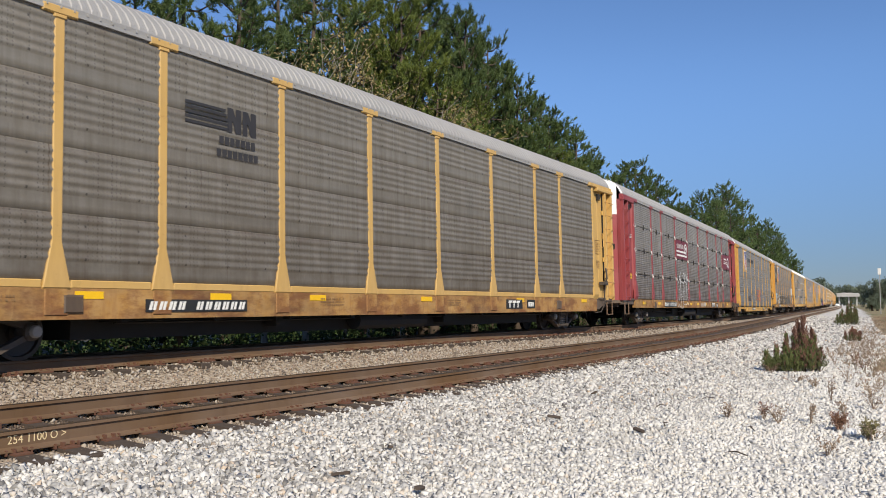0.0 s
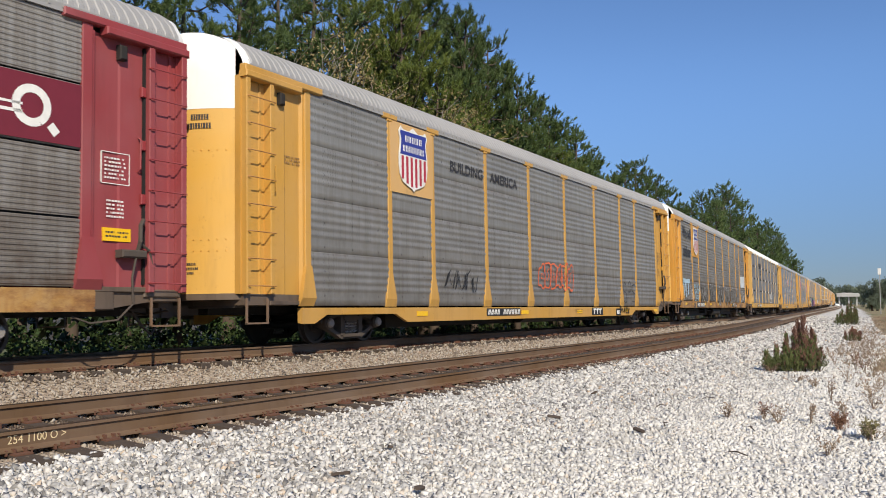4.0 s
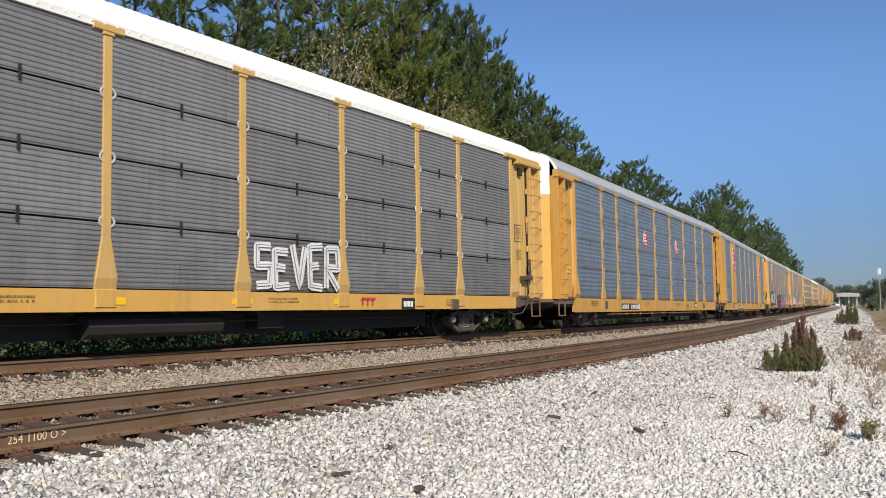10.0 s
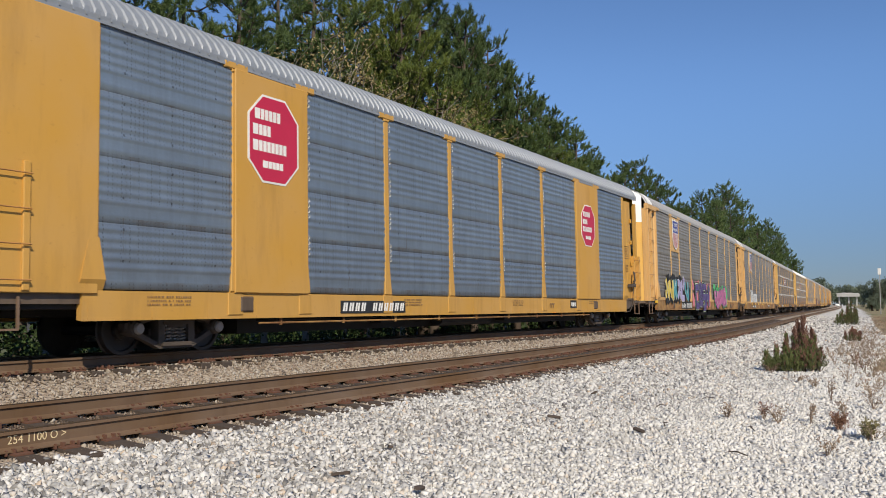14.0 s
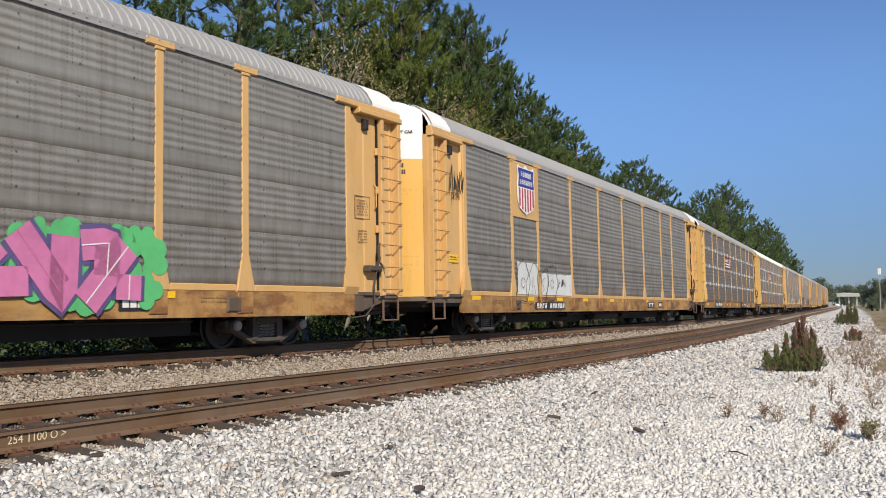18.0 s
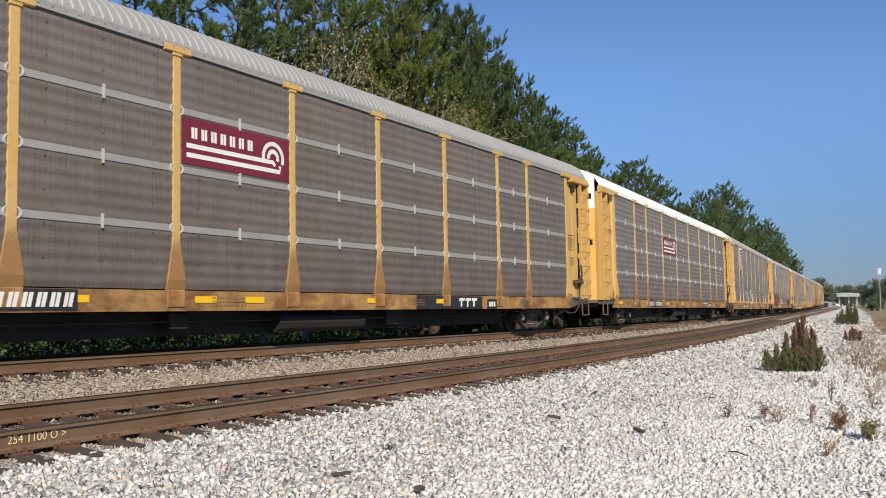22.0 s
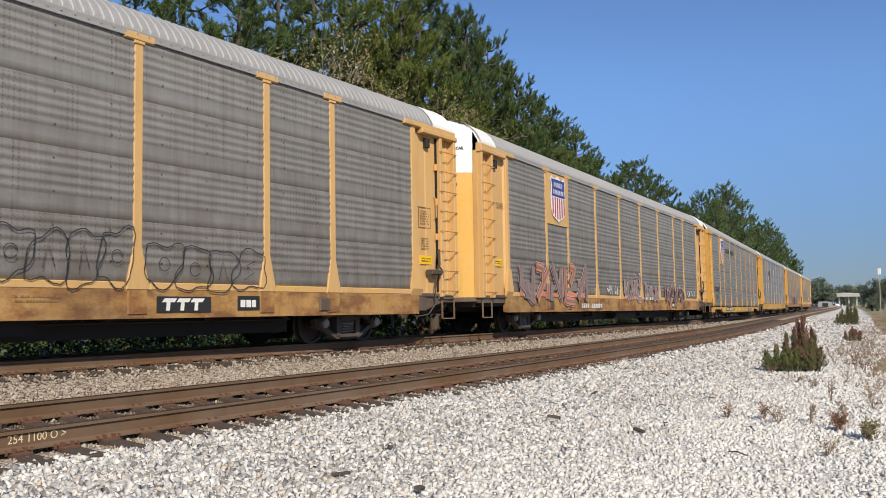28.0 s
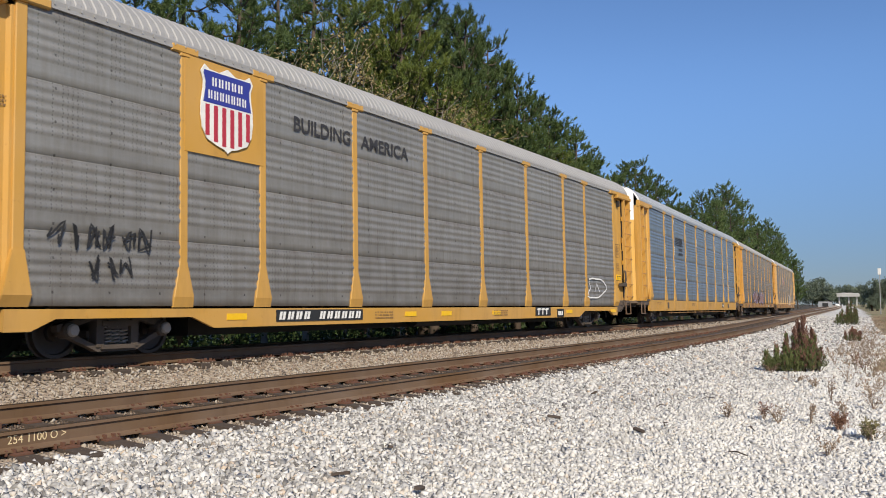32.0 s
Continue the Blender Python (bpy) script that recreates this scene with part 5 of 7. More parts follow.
def build_car(label, paint, screen, style, roof=ROOF_GREY, sill=(0.69, 1.02), kick=False, belly=False, shaft=(1.8, 1.2, 1.02, 0.2), door=None, door_top=WHITE, seams=None,
              brace_paint=None, door_slots=False, sill_paint=None, strip_paint=None, plain_ends=False):
    car = thing("autorack_car", label, "rail car", "cars of the passing train")
    side_paint = brace_paint or paint
    sp = sill_paint or SILL_YELLOW
    z0 = 1.14 if kick else shaft[2] + 0.02
    edges = [-EDGE] + POSTS + [EDGE]
    part("roof", keep(("roof", roof.name), lambda: roof_mesh(0.178 if roof is not ROOF_BRIGHT else 0.2, {ROOF_WHITE: 0.008, ROOF_BRIGHT: 0.026}.get(roof, 0.014))), roof, car, "corrugated arched roof")
    part("eave_rail", keep("eave", eave_mesh), roof if roof is not ROOF_WHITE else ROOF_WHITE, car)
    part("side_sill", keep(("sill", sill, belly), lambda: sill_mesh(sill[0], sill[1], belly)), sp, car, "weathered yellow side sill with rust stains")
    part("underframe", keep(("frame", sill[0]), lambda: frame_mesh(sill[0] + (0.3 if belly else 0))), BLACK_FRAME, car, "black grimy underframe")
    turn = Matrix.Rotation(math.pi, 4, "Z")
    for flip in (False, True):
        m = turn if flip else Matrix()
        for k in range(9):
            a, b = edges[k], edges[k + 1]
            if seams:
                h = (5.01 - z0) / 4
                for j in range(4):
                    g = 0.028 if not strip_paint else 0.0
                    key = ("screen", style, k, z0, j, g)
                    o = part("side_screen", keep(key, lambda: screen_mesh(a, b, z0 + j * h + (g if j else 0), z0 + (j + 1) * h, style)), screen, car)
                    o.matrix_basis = m
            else:
                o = part("side_screen", keep(("screen", style, k, z0), lambda: screen_mesh(a, b, z0, 5.01, style)), screen, car)
                o.matrix_basis = m
        if seams:
            # added dark sheet that paints the shade seen through the seams
            part("seam_backing", keep(("seam_shade", z0), lambda: Shape().box(-EDGE, EDGE, SIDE + 0.032, SIDE + 0.04, z0, 5.0).mesh("seam_backing")), GAP_SHADE, car).matrix_basis = m
        for x in POSTS:
            o = part("post", keep(("post", shaft), lambda: post_mesh(shaft[0], shaft[1], shaft[2], shaft[3])), side_paint, car)
            o.matrix_basis = m @ Matrix.Translation((x, 0, 0))
        if not belly:
            lo, hi = sill[0] + 0.06, sill[1] + 0.004
            for x in POSTS:
                o = part("sill_bracket", keep(("bracket", sill), lambda: Shape().block(-0.19, 0.19, SIDE - 0.032, SIDE + 0.0, lo, hi, 0.012).mesh("sill_bracket")), sp, car)
                o.matrix_basis = m @ Matrix.Translation((x, 0, 0))
        if kick:
            for k in range(9):
                a, b = edges[k], edges[k + 1]
                o = part("kick_plate", keep(("kick", k), lambda: Shape().block(a + (0.24 if k else 0.05), b - (0.24 if k < 8 else 0.05), SIDE - 0.03, SIDE + 0.03, 1.03, 1.15, 0.012).mesh("kick_plate")), side_paint, car)
                o.matrix_basis = m
        if seams and not flip:
            h = (5.01 - z0) / 4
            for j in (1, 2, 3):
                z = z0 + j * h + 0.014
                if strip_paint:
                    for k in range(9):
                        a, b = edges[k], edges[k + 1]
                        part("joint_strip", keep(("strip", k, z), lambda: Shape().box(a + 0.1, b - 0.1, SIDE - 0.024, SIDE - 0.01, z - 0.055, z + 0.055).mesh("joint_strip")), strip_paint, car)
                for x in POSTS + [-EDGE]:
                    def clip():
                        s = Shape()
                        ring = [(0.135 * math.cos(k * 0.3142), SIDE + 0.004 - 0.03 * abs(math.cos(k * 0.3142)), 0.095 * math.sin(k * 0.3142)) for k in range(20)]
                        s.tube(ring + ring[:2], 0.017, 5)
                        return s.mesh("post_clip")
                    part("post_clip", keep("clip", clip), CLIP, car).location = (x, 0, z)
                for k in range(9):
                    part("seam_latch", keep("latch", lambda: Shape().box(-0.018, 0.018, SIDE - 0.05, SIDE - 0.02, -0.11, 0.11).mesh("seam_latch")), CLIP if strip_paint else BLACK_FRAME, car).location = ((edges[k] + edges[k + 1]) / 2, 0, z)
    mirror = Matrix.Diagonal((-1, 1, 1, 1))
    for sx in (1, -1):
        for sy in (1, -1):
            m = Matrix.Diagonal((sx, sy, 1, 1))
            if sx * sy > 0 and sx < 0:
                m = turn
            key = (sx * sy)

            def mirrored(make, key=key, sx=sx, sy=sy):
                me = make()
                if key < 0:
                    me.transform(mirror)
                    me.flip_normals()
                return me
            r = Matrix() if (sx, sy) in ((1, 1), (-1, 1)) else turn
            for nm, mk, mt, lb in (("end_sheet", lambda: end_wall_mesh(belly), paint, ""), ("edge_post", lambda: edge_post_mesh(belly), paint, ""), ("edge_foot", lambda: edge_foot_mesh(belly), paint, ""),
                                   ("grab_iron", grab_mesh, paint, ""), ("end_step", lambda: kick_step_mesh(belly), END_GRIME, ""), ("header_beam", header_mesh, paint, ""), ("hinge_gap", lambda: gap_mesh(belly), GAP_SHADE, ""), ("stirrup_step", step_mesh, STEP_RUST, "")):
                if plain_ends and nm in ("header_beam", "grab_iron", "hinge_gap"):
                    continue
                o = part(nm, keep((nm, key, belly), lambda mk=mk: mirrored(mk)), mt, car, lb)
                o.matrix_basis = r
            top = 2.75 if plain_ends else 4.86
            lad = part("ladder", keep(("ladder", key, top), lambda: mirrored(lambda: ladder_back_mesh(top))), paint, car, "end ladder with thin rungs on a recessed sheet")
            lad.matrix_basis = r
            for x_ in (HALF - 0.68, HALF - 0.03):
                part("stile", keep(("stile", key, x_, top), lambda: mirrored(lambda: stile_mesh(x_, top))), paint, lad)
            if (sx, sy) in ((1, 1), (-1, 1)):
                for z in (1.5, 2.35, 3.2, 4.05):
                    part("door_hinge", keep(("hinge", key), lambda: mirrored(hinge_mesh)), paint, car).location = (0, 0, z)
            for k in range(8 if not plain_ends else 4):
                o = part("rung", keep(("rung", key), lambda: mirrored(rung_mesh)), RUNG_RUST if paint is not MAROON else MAROON, lad)
                o.location = (0, 0, 1.12 + k * 0.485)
        e = Matrix() if sx > 0 else turn
        # yellow cars: door colour carries extra painted sunlight
        d = part("end_door", keep("door", door_mesh), door or (paint if paint is MAROON else DOOR_YELLOW_LIT), car, "closed bowed end doors")
        d.matrix_basis = e
        if kick and screen is SHEET_GREY:
            part("roof_cap", keep("roof_cap", roof_cap_mesh), WHITE, car, "white painted end of the roof").matrix_basis = e
        for sy in (-1, 1):
            part("corner_post", keep(("corner", sy), lambda: door_post_mesh(sy)), paint, car).matrix_basis = e
        part("door_sill", keep("door_sill", door_sill_mesh), END_GRIME, car).matrix_basis = e
        t = part("door_head", keep("door_top", door_top_mesh), door_top, car, "painted upper end")
        t.matrix_basis = e
        part("rivet_line", keep("rivets", rivets_mesh), door or (paint if paint is MAROON else DOOR_YELLOW_LIT), car, kind="stuff").matrix_basis = e
        part("lock_rod", keep("rods", door_bar_mesh), BLACK_FRAME, car, "dark upright lock rods of the end doors").matrix_basis = e
        for z in (1.8, 2.6, 3.7):
            part("lock_lever", keep("levers", lever_mesh), HANDLE_RED, car, "dark red lock lever").matrix_basis = e @ Matrix.Translation((0, 0, z))
        mark = part("end_marking", keep("end_marks", end_marks_mesh), LETTER_DARK, car, "dark stencilled marks on the end doors", kind="stuff")
        mark.matrix_basis = e
        zb, zt = (sill[0] + 0.12, sill[1] + 0.25) if belly else (max(sill[0], 0.62), sill[1])
        part("end_sill", keep(("end_sill", zb, zt), lambda: end_sill_mesh(zb, zt)), END_GRIME, car, "grimy dark end platform").matrix_basis = e
        part("coupler", keep("coupler", coupler_mesh), BOGIE_STEEL, car, "steel coupler with air hose").matrix_basis = e
        if door_slots:
            for z in ((2.95, 4.62) if door_slots != "low" else (2.95,)):
                s = part("door_slot", keep(("slot", z), lambda: slot_mesh(z)), GAP_SHADE, car)
                s.matrix_basis = e @ (Matrix() if sx > 0 else Matrix.Diagonal((1, -1, 1, 1)))
        add_bogie(car, sx * 10.3)
    if screen is SHEET_BLUE:
        part("air_line", keep("air_line", pipe_mesh), SILL_YELLOW, car, "air line slung under the sill")
        for x in POSTS:
            part("lacing", keep("lacing", lacing_mesh), CLIP, car, kind="stuff").location = (x, 0, 0)
    part("hand_brake", keep("brake", brake_mesh), BOGIE_STEEL, car, "hand brake gear with chain")
    return car


def markers(car, xs, z=0.83, w=0.5, h=0.11):
    for x in xs:
        part("reflector", Shape().plate([(x, z), (x + w, z), (x + w, z + h), (x, z + h)], -1.476, -1.46), MARK_YELLOW, car, "yellow reflective patch")


def head_notice(car):
    """EXCESS HEIGHT CAR on the white head of the leading end, bent to the bow of the door."""
    def make():
        cu = bpy.data.curves.new("notice", "FONT")
        cu.body, cu.size, cu.align_x, cu.align_y, cu.resolution_u, cu.offset = "EXCESS HEIGHT CAR", 0.105, "CENTER", "CENTER", 2, 0.003
        tmp = bpy.data.objects.new("notice", cu)
        me = bpy.data.meshes.new_from_object(tmp)
        bpy.data.objects.remove(tmp)
        for v in me.vertices:
            y, z = 0.66 + v.co.x * 0.9, 4.96 + v.co.y
            v.co = (HALF + 0.058 + bow(y) * (1 - 0.45 * (z - 4.3) / 1.4) + 0.012, y, z)
        me.materials.clear()
        return me
    part("head_notice", keep("head_notice", make), LETTER_DARK, car, "dark lettering").matrix_basis = Matrix.Rotation(math.pi, 4, "Z")


cars = []
KICK = dict(style="wave", sill=(0.58, 1.04), kick=True, shaft=(1.7, 1.04, 1.0, 0.23))
PLAIN = dict(sill=(0.69, 1.03), shaft=(1.82, 1.2, 1.03, 0.2))
BELLY = dict(style="wave", sill=(0.4, 0.73), belly=True, shaft=(1.5, 0.92, 0.75, 0.22))
GROOVE = dict(kick=False, sill=(0.69, 1.03), shaft=(1.82, 1.2, 1.03, 0.2))

# first car: brown grey screens, dark line emblem
c = build_car("pale yellow enclosed car carrier with brown-grey perforated sides", YELLOW_PALE, SHEET_BROWN, **KICK)
line_emblem(c, -6.9, 3.55, 1.05)
number_plate(c, -7.7, 0.68, 2.3, 0.2)
company_mark(c, 5.3, 0.72, 0.8, 0.2)
markers(c, (-11.5, -9.0, -6.3, -3.6, 0.6, 5.9, 11.0), 0.88)
cars.append(c)

# second: maroon posts, ribbed light sheets
c = build_car("maroon enclosed car carrier with weathered light grey ribbed sides", MAROON, SHEET_RIB_LIGHT, "rib", seams=True, door_slots="low", **PLAIN)
bar_emblem(c, POSTS[2] + 0.1, POSTS[3] - 0.1, 3.08, 4.0)
bar_emblem(c, POSTS[7] + 0.1, EDGE - 0.02, 3.08, 4.0, tail=True)
letters(c, -4.3, -1.7, 0.75, 2.05, 4, SPRAY_WHITE, 0.035, 21)
scrawl(c, -4.2, -1.8, 1.9, 2.5, 3, SPRAY_WHITE, 0.03, 22)
number_plate(c, -7.2, 0.73, 2.6, 0.24)
company_mark(c, 5.1, 0.75, 1.0, 0.2)
scrawl(c, 1.6, 3.1, 0.73, 1.0, 6, SPRAY_WHITE, 0.024, 23)
markers(c, (-11.2, -8.4, -4.7, -2.0, -1.3, 0.6, 3.0, 6.6, 10.5))
cars.append(c)

# third: grey, shield, fishbelly sill
c = build_car("yellow enclosed car carrier with grey perforated sides and shield", YELLOW_DEEP, SHEET_GREY_DEEP, sill_paint=YELLOW_DEEP, **BELLY)
shield_panel(c, 0, YELLOW_TAN)
written("BUILDING", 0.38, LETTER_DARK, c, pose(-5.53, SIDE - 0.028, 4.3, 90), "slogan", "dark lettering", bold=0.022, squeeze=1.1)
written("AMERICA", 0.38, LETTER_DARK, c, pose(-3.24, SIDE - 0.028, 4.3, 90), "slogan", "dark lettering", bold=0.022, squeeze=1.14)
letters(c, -0.9, 2.0, 1.35, 2.1, 6, SPRAY_RED, 0.05, 31)
hand_letters(c, "BPS", 7.45, 9.05, 0.95, 1.75, [((SPRAY_BLACK,), 1.0)], 0.04, 32, y=SIDE - 0.052, rounded=True)
scrawl(c, -7.0, -5.0, 1.1, 1.7, 4, SPRAY_BLACK, 0.03, 33)
scrawl(c, 6.95, 8.2, 0.45, 0.78, 5, SPRAY_BLACK, 0.04, 34)
number_plate(c, -4.5, 0.5, 2.2, 0.2)
company_mark(c, 4.0, 0.48, 0.9, 0.2)
markers(c, (-8.2, -2.2, 2.4, 7.6, 11.75), 0.53)
cars.append(c)

# fourth: slogan and shield, orange paint, silver lettering along the foot
c = build_car("orange-yellow enclosed car carrier with soiled grey sides and slogan", YELLOW_ORANGE, SHEET_DIRTY, "wave", door_slots="low", **PLAIN)
shield_panel(c, 0, YELLOW_ORANGE)
written("We will", 0.8, LETTER_DARK, c, pose(-10.62, SIDE - 0.03, 4.42, 90), "slogan", "dark slogan lettering", bold=0.025, squeeze=0.92)
written("deliver", 0.8, LETTER_DARK, c, pose(-10.75, SIDE - 0.03, 3.5, 90), "slogan", "dark slogan lettering", bold=0.025, squeeze=0.92)
blocks(c, -12.1, -10.35, 1.92, 2.14, SPRAY_FAINT_SKY, ragged=0.05, seed=4)
for k, (a, b) in enumerate(((-12.05, 0.16), (-11.55, 0.2), (-10.9, 0.16))):
    blocks(c, a, a + b, 1.12 + 0.1 * k, 1.92, SPRAY_FAINT_SKY, y=SIDE - 0.044, ragged=0.06, seed=40 + k, label="faded blue sprayed bar")
hand_letters(c, "3164", -12.1, -10.2, 1.1, 1.85, [((SPRAY_GHOST,), 1.0)], 0.022, 39, y=SIDE - 0.052)
hand_letters(c, "DON'T GO FOR", -9.2, -7.45, 1.72, 1.92, [((SPRAY_SKY,), 1.0)], 0.022, 41, y=SIDE - 0.052)
hand_letters(c, "YOUR DREAMS", -9.2, -7.45, 1.44, 1.64, [((SPRAY_SKY,), 1.0)], 0.022, 42, y=SIDE - 0.052)
hand_letters(c, "3652", -9.1, -7.6, 1.08, 1.36, [((SPRAY_SKY,), 1.0)], 0.035, 43, y=SIDE - 0.052)
hand_letters(c, "512", -10.15, -9.5, 1.1, 1.7, [((SPRAY_WHITE,), 1.0)], 0.022, 44, y=SIDE - 0.052)
HOLLOW = [((SPRAY_PALE,), 1.0), ((SPRAY_DIM,), 0.74)]
hand_letters(c, "65", -6.9, -4.7, 1.02, 1.9, HOLLOW, 0.3, 45, y=SIDE - 0.05, rounded=True)
hand_letters(c, "42", -4.1, -1.9, 1.0, 1.86, HOLLOW, 0.28, 46, y=SIDE - 0.05, rounded=True)
hand_letters(c, "35", -1.1, 1.3, 1.0, 1.86, HOLLOW, 0.28, 47, y=SIDE - 0.05, rounded=True)
hand_letters(c, "NEW", 1.65, 3.5, 1.0, 1.86, HOLLOW, 0.2, 48, y=SIDE - 0.05, rounded=True)
hand_letters(c, "LINE", 3.6, 5.4, 1.0, 1.86, HOLLOW, 0.2, 56, y=SIDE - 0.05, rounded=True)
hand_letters(c, "2654", 5.5, 8.1, 1.0, 1.84, HOLLOW, 0.2, 49, y=SIDE - 0.05, rounded=True)
blocks(c, 9.6, 11.75, 2.1, 2.95, SPRAY_FAINT_WHITE, ragged=0.1, seed=5)
hand_letters(c, "3521", 9.45, 12.05, 1.05, 1.85, [((SPRAY_WHITE,), 1.0)], 0.04, 50, y=SIDE - 0.052, rounded=True)
number_plate(c, -8.3, 0.72, 2.3, 0.26)
company_mark(c, 5.1, 0.76, 0.8, 0.2)
markers(c, (-11.6, -9.6, -6.0, -4.0, -1.4, 1.4, 4.8))
cars.append(c)

# fifth: dark ribbed sheets, white roof
c = build_car("yellow enclosed car carrier with dark grey ribbed sides and white roof", YELLOW_PALE, SHEET_RIB, "rib", roof=ROOF_WHITE, seams=True, door_slots=True, sill_paint=YELLOW, **PLAIN)
line_emblem(c, -7.0, 3.62, 1.15)
hand_letters(c, "3625", -11.9, -9.5, 0.95, 1.95, [((SPRAY_GHOST,), 1.0)], 0.032, 51, y=SIDE - 0.052, rounded=True)
hand_letters(c, "143", -9.2, -7.5, 0.8, 1.9, [((SPRAY_GHOST,), 1.0)], 0.032, 55, y=SIDE - 0.052, rounded=True)
hand_letters(c, "SEVER", 1.7, 4.25, 1.14, 1.9, [((SPRAY_WHITE,), 1.0), ((SPRAY_SMOKE,), 0.4), ((SPRAY_WHITE,), 0.22)], 0.16, 52, y=SIDE - 0.052)
number_plate(c, -8.5, 0.73, 0.9, 0.24)
number_plate(c, -7.2, 0.73, 1.4, 0.26)
company_mark(c, 5.0, 0.78, 0.55, 0.17, EMBLEM_RED, plate=False)
scrawl(c, -13.05, -12.5, 2.2, 2.7, 3, SPRAY_BLACK, 0.05, 53)
scrawl(c, -13.0, -12.4, 1.55, 1.8, 4, SPRAY_BLACK, 0.02, 54)
markers(c, (-12.9, -9.5, -7.4, -1.6, 1.2, 4.1, 7.0), 0.8)
cars.append(c)

# sixth: blue grey, small red emblems
c = build_car("yellow enclosed car carrier with shiny blue-grey sides", YELLOW_DEEP, SHEET_BLUE, "deep", roof=ROOF_BRIGHT, sill=(0.55, 1.02), shaft=(1.75, 1.03, 1.0, 0.25), sill_paint=YELLOW_DEEP)
red_emblem(c, -3.0, 3.6, 0.37, 0.34, SIDE - 0.02)
red_emblem(c, 2.9, 3.58, 0.37, 0.34, SIDE - 0.02)
number_plate(c, -7.0, 0.62, 2.7, 0.24)
company_mark(c, 4.6, 0.66, 0.65, 0.2, EMBLEM_RED, plate=False)
stencil(c, -10.8, 0.9, 0.8, 3)
cars.append(c)

# seventh: broad yellow boards, large red emblems
c = build_car("yellow enclosed car carrier with blue-grey screens and large red emblem boards", YELLOW_DEEP, SHEET_BLUE, "deep", roof=ROOF_BRIGHT, sill=(0.55, 1.0), shaft=(1.75, 1.03, 1.0, 0.14), door=WHITE, door_top=DOOR_GOLD, sill_paint=YELLOW_DEEP, plain_ends=True)
part("yellow_board", Shape().block(POSTS[0] - 0.05, POSTS[1] + 0.05, SIDE - 0.07, SIDE + 0.02, 1.0, 5.0, 0.012), YELLOW_DEEP, c, "broad yellow board")
part("yellow_board", Shape().block(POSTS[6] - 0.1, POSTS[7] + 0.1, SIDE - 0.07, SIDE + 0.02, 1.0, 5.0, 0.012), YELLOW_DEEP, c, "broad yellow board")
part("yellow_board", Shape().block(-HALF + 0.02, -EDGE - 0.02, SIDE - 0.06, SIDE + 0.02, 0.95, 5.02, 0.012), YELLOW_DEEP, c, "broad yellow end board")
red_emblem(c, (POSTS[0] + POSTS[1]) / 2, 3.85, 0.72, 0.82, SIDE - 0.075)
red_emblem(c, (POSTS[6] + POSTS[7]) / 2, 3.55, 0.66, 0.72, SIDE - 0.075)
number_plate(c, -6.2, 0.62, 2.5, 0.26)
company_mark(c, 4.8, 0.7, 0.4, 0.15, LETTER_BROWN, plate=False)
cars.append(c)

# eighth: large coloured graffiti
c = build_car("faded orange enclosed car carrier with grey sides and colourful graffiti", YELLOW_TAN, SHEET_GREY, **KICK)
shield_panel(c, 0, YELLOW_TAN)
bubbles(c, -10.9, -5.2, 1.0, 1.7, 240, SPRAY_BLACK, 81)
bubbles(c, -10.5, -7.2, 1.5, 2.15, 110, SPRAY_BLACK, 89)
hand_letters(c, "652435", -11.0, -5.6, 1.16, 1.98, [((SPRAY_WHITE,), 1.22), ((SPRAY_GOLD, SPRAY_GOLD, SPRAY_TEAL, SPRAY_LILAC, SPRAY_LILAC, SPRAY_TEAL), 1.0)], 0.27, 82)
bubbles(c, -4.3, 0.85, 0.75, 2.0, 200, SPRAY_ROSE, 85)
hand_letters(c, "CASH", -3.7, 0.4, 0.72, 1.86, [((SPRAY_BLACK,), 1.75), ((SPRAY_MINT,), 1.42), ((SPRAY_BLACK,), 1.22), ((SPRAY_VIOLET,), 1.0), ((SPRAY_PURPLE,), 0.45)], 0.31, 86)
bubbles(c, 2.3, 7.4, 0.8, 1.95, 190, SPRAY_GREEN, 87)
hand_letters(c, "5264", 2.5, 6.9, 0.86, 1.72, [((SPRAY_PURPLE,), 1.5), ((SPRAY_PINK,), 1.15), ((SPRAY_WHITE, SPRAY_PINK, SPRAY_PINK), 0.05)], 0.4, 88)
number_plate(c, -7.2, 0.64, 2.7, 0.34)
markers(c, (-12.9, -9.6, -2.2, 2.9, 7.2), 0.9)
cars.append(c)

# ninth: shield, white patch with tag
c = build_car("faded orange enclosed car carrier with grey sides and white sprayed patch", YELLOW_TAN, SHEET_GREY, **KICK)
shield_panel(c, 0, YELLOW_TAN)
blocks(c, -9.05, -7.5, 1.1, 2.05, SPRAY_PALE, ragged=0.02, seed=91)
blocks(c, -7.2, -4.55, 1.1, 1.8, SPRAY_PALE, ragged=0.05, seed=92)
letters(c, -9.1, -6.0, 0.75, 2.0, 4, SPRAY_BLACK, 0.022, 93, y=SIDE - 0.065)
scrawl(c, -5.9, -5.2, 1.35, 1.65, 3, SPRAY_BLACK, 0.02, 94, y=SIDE - 0.065)
number_plate(c, -7.7, 0.66, 2.5, 0.22)
company_mark(c, 4.9, 0.72, 0.8, 0.18)
scrawl(c, -13.2, -12.4, 3.4, 4.4, 4, SPRAY_BLACK, 0.03, 95)
markers(c, (-12.0, -8.3, -5.9, -3.4, -0.4, 1.2, 4.4), 0.92)
cars.append(c)

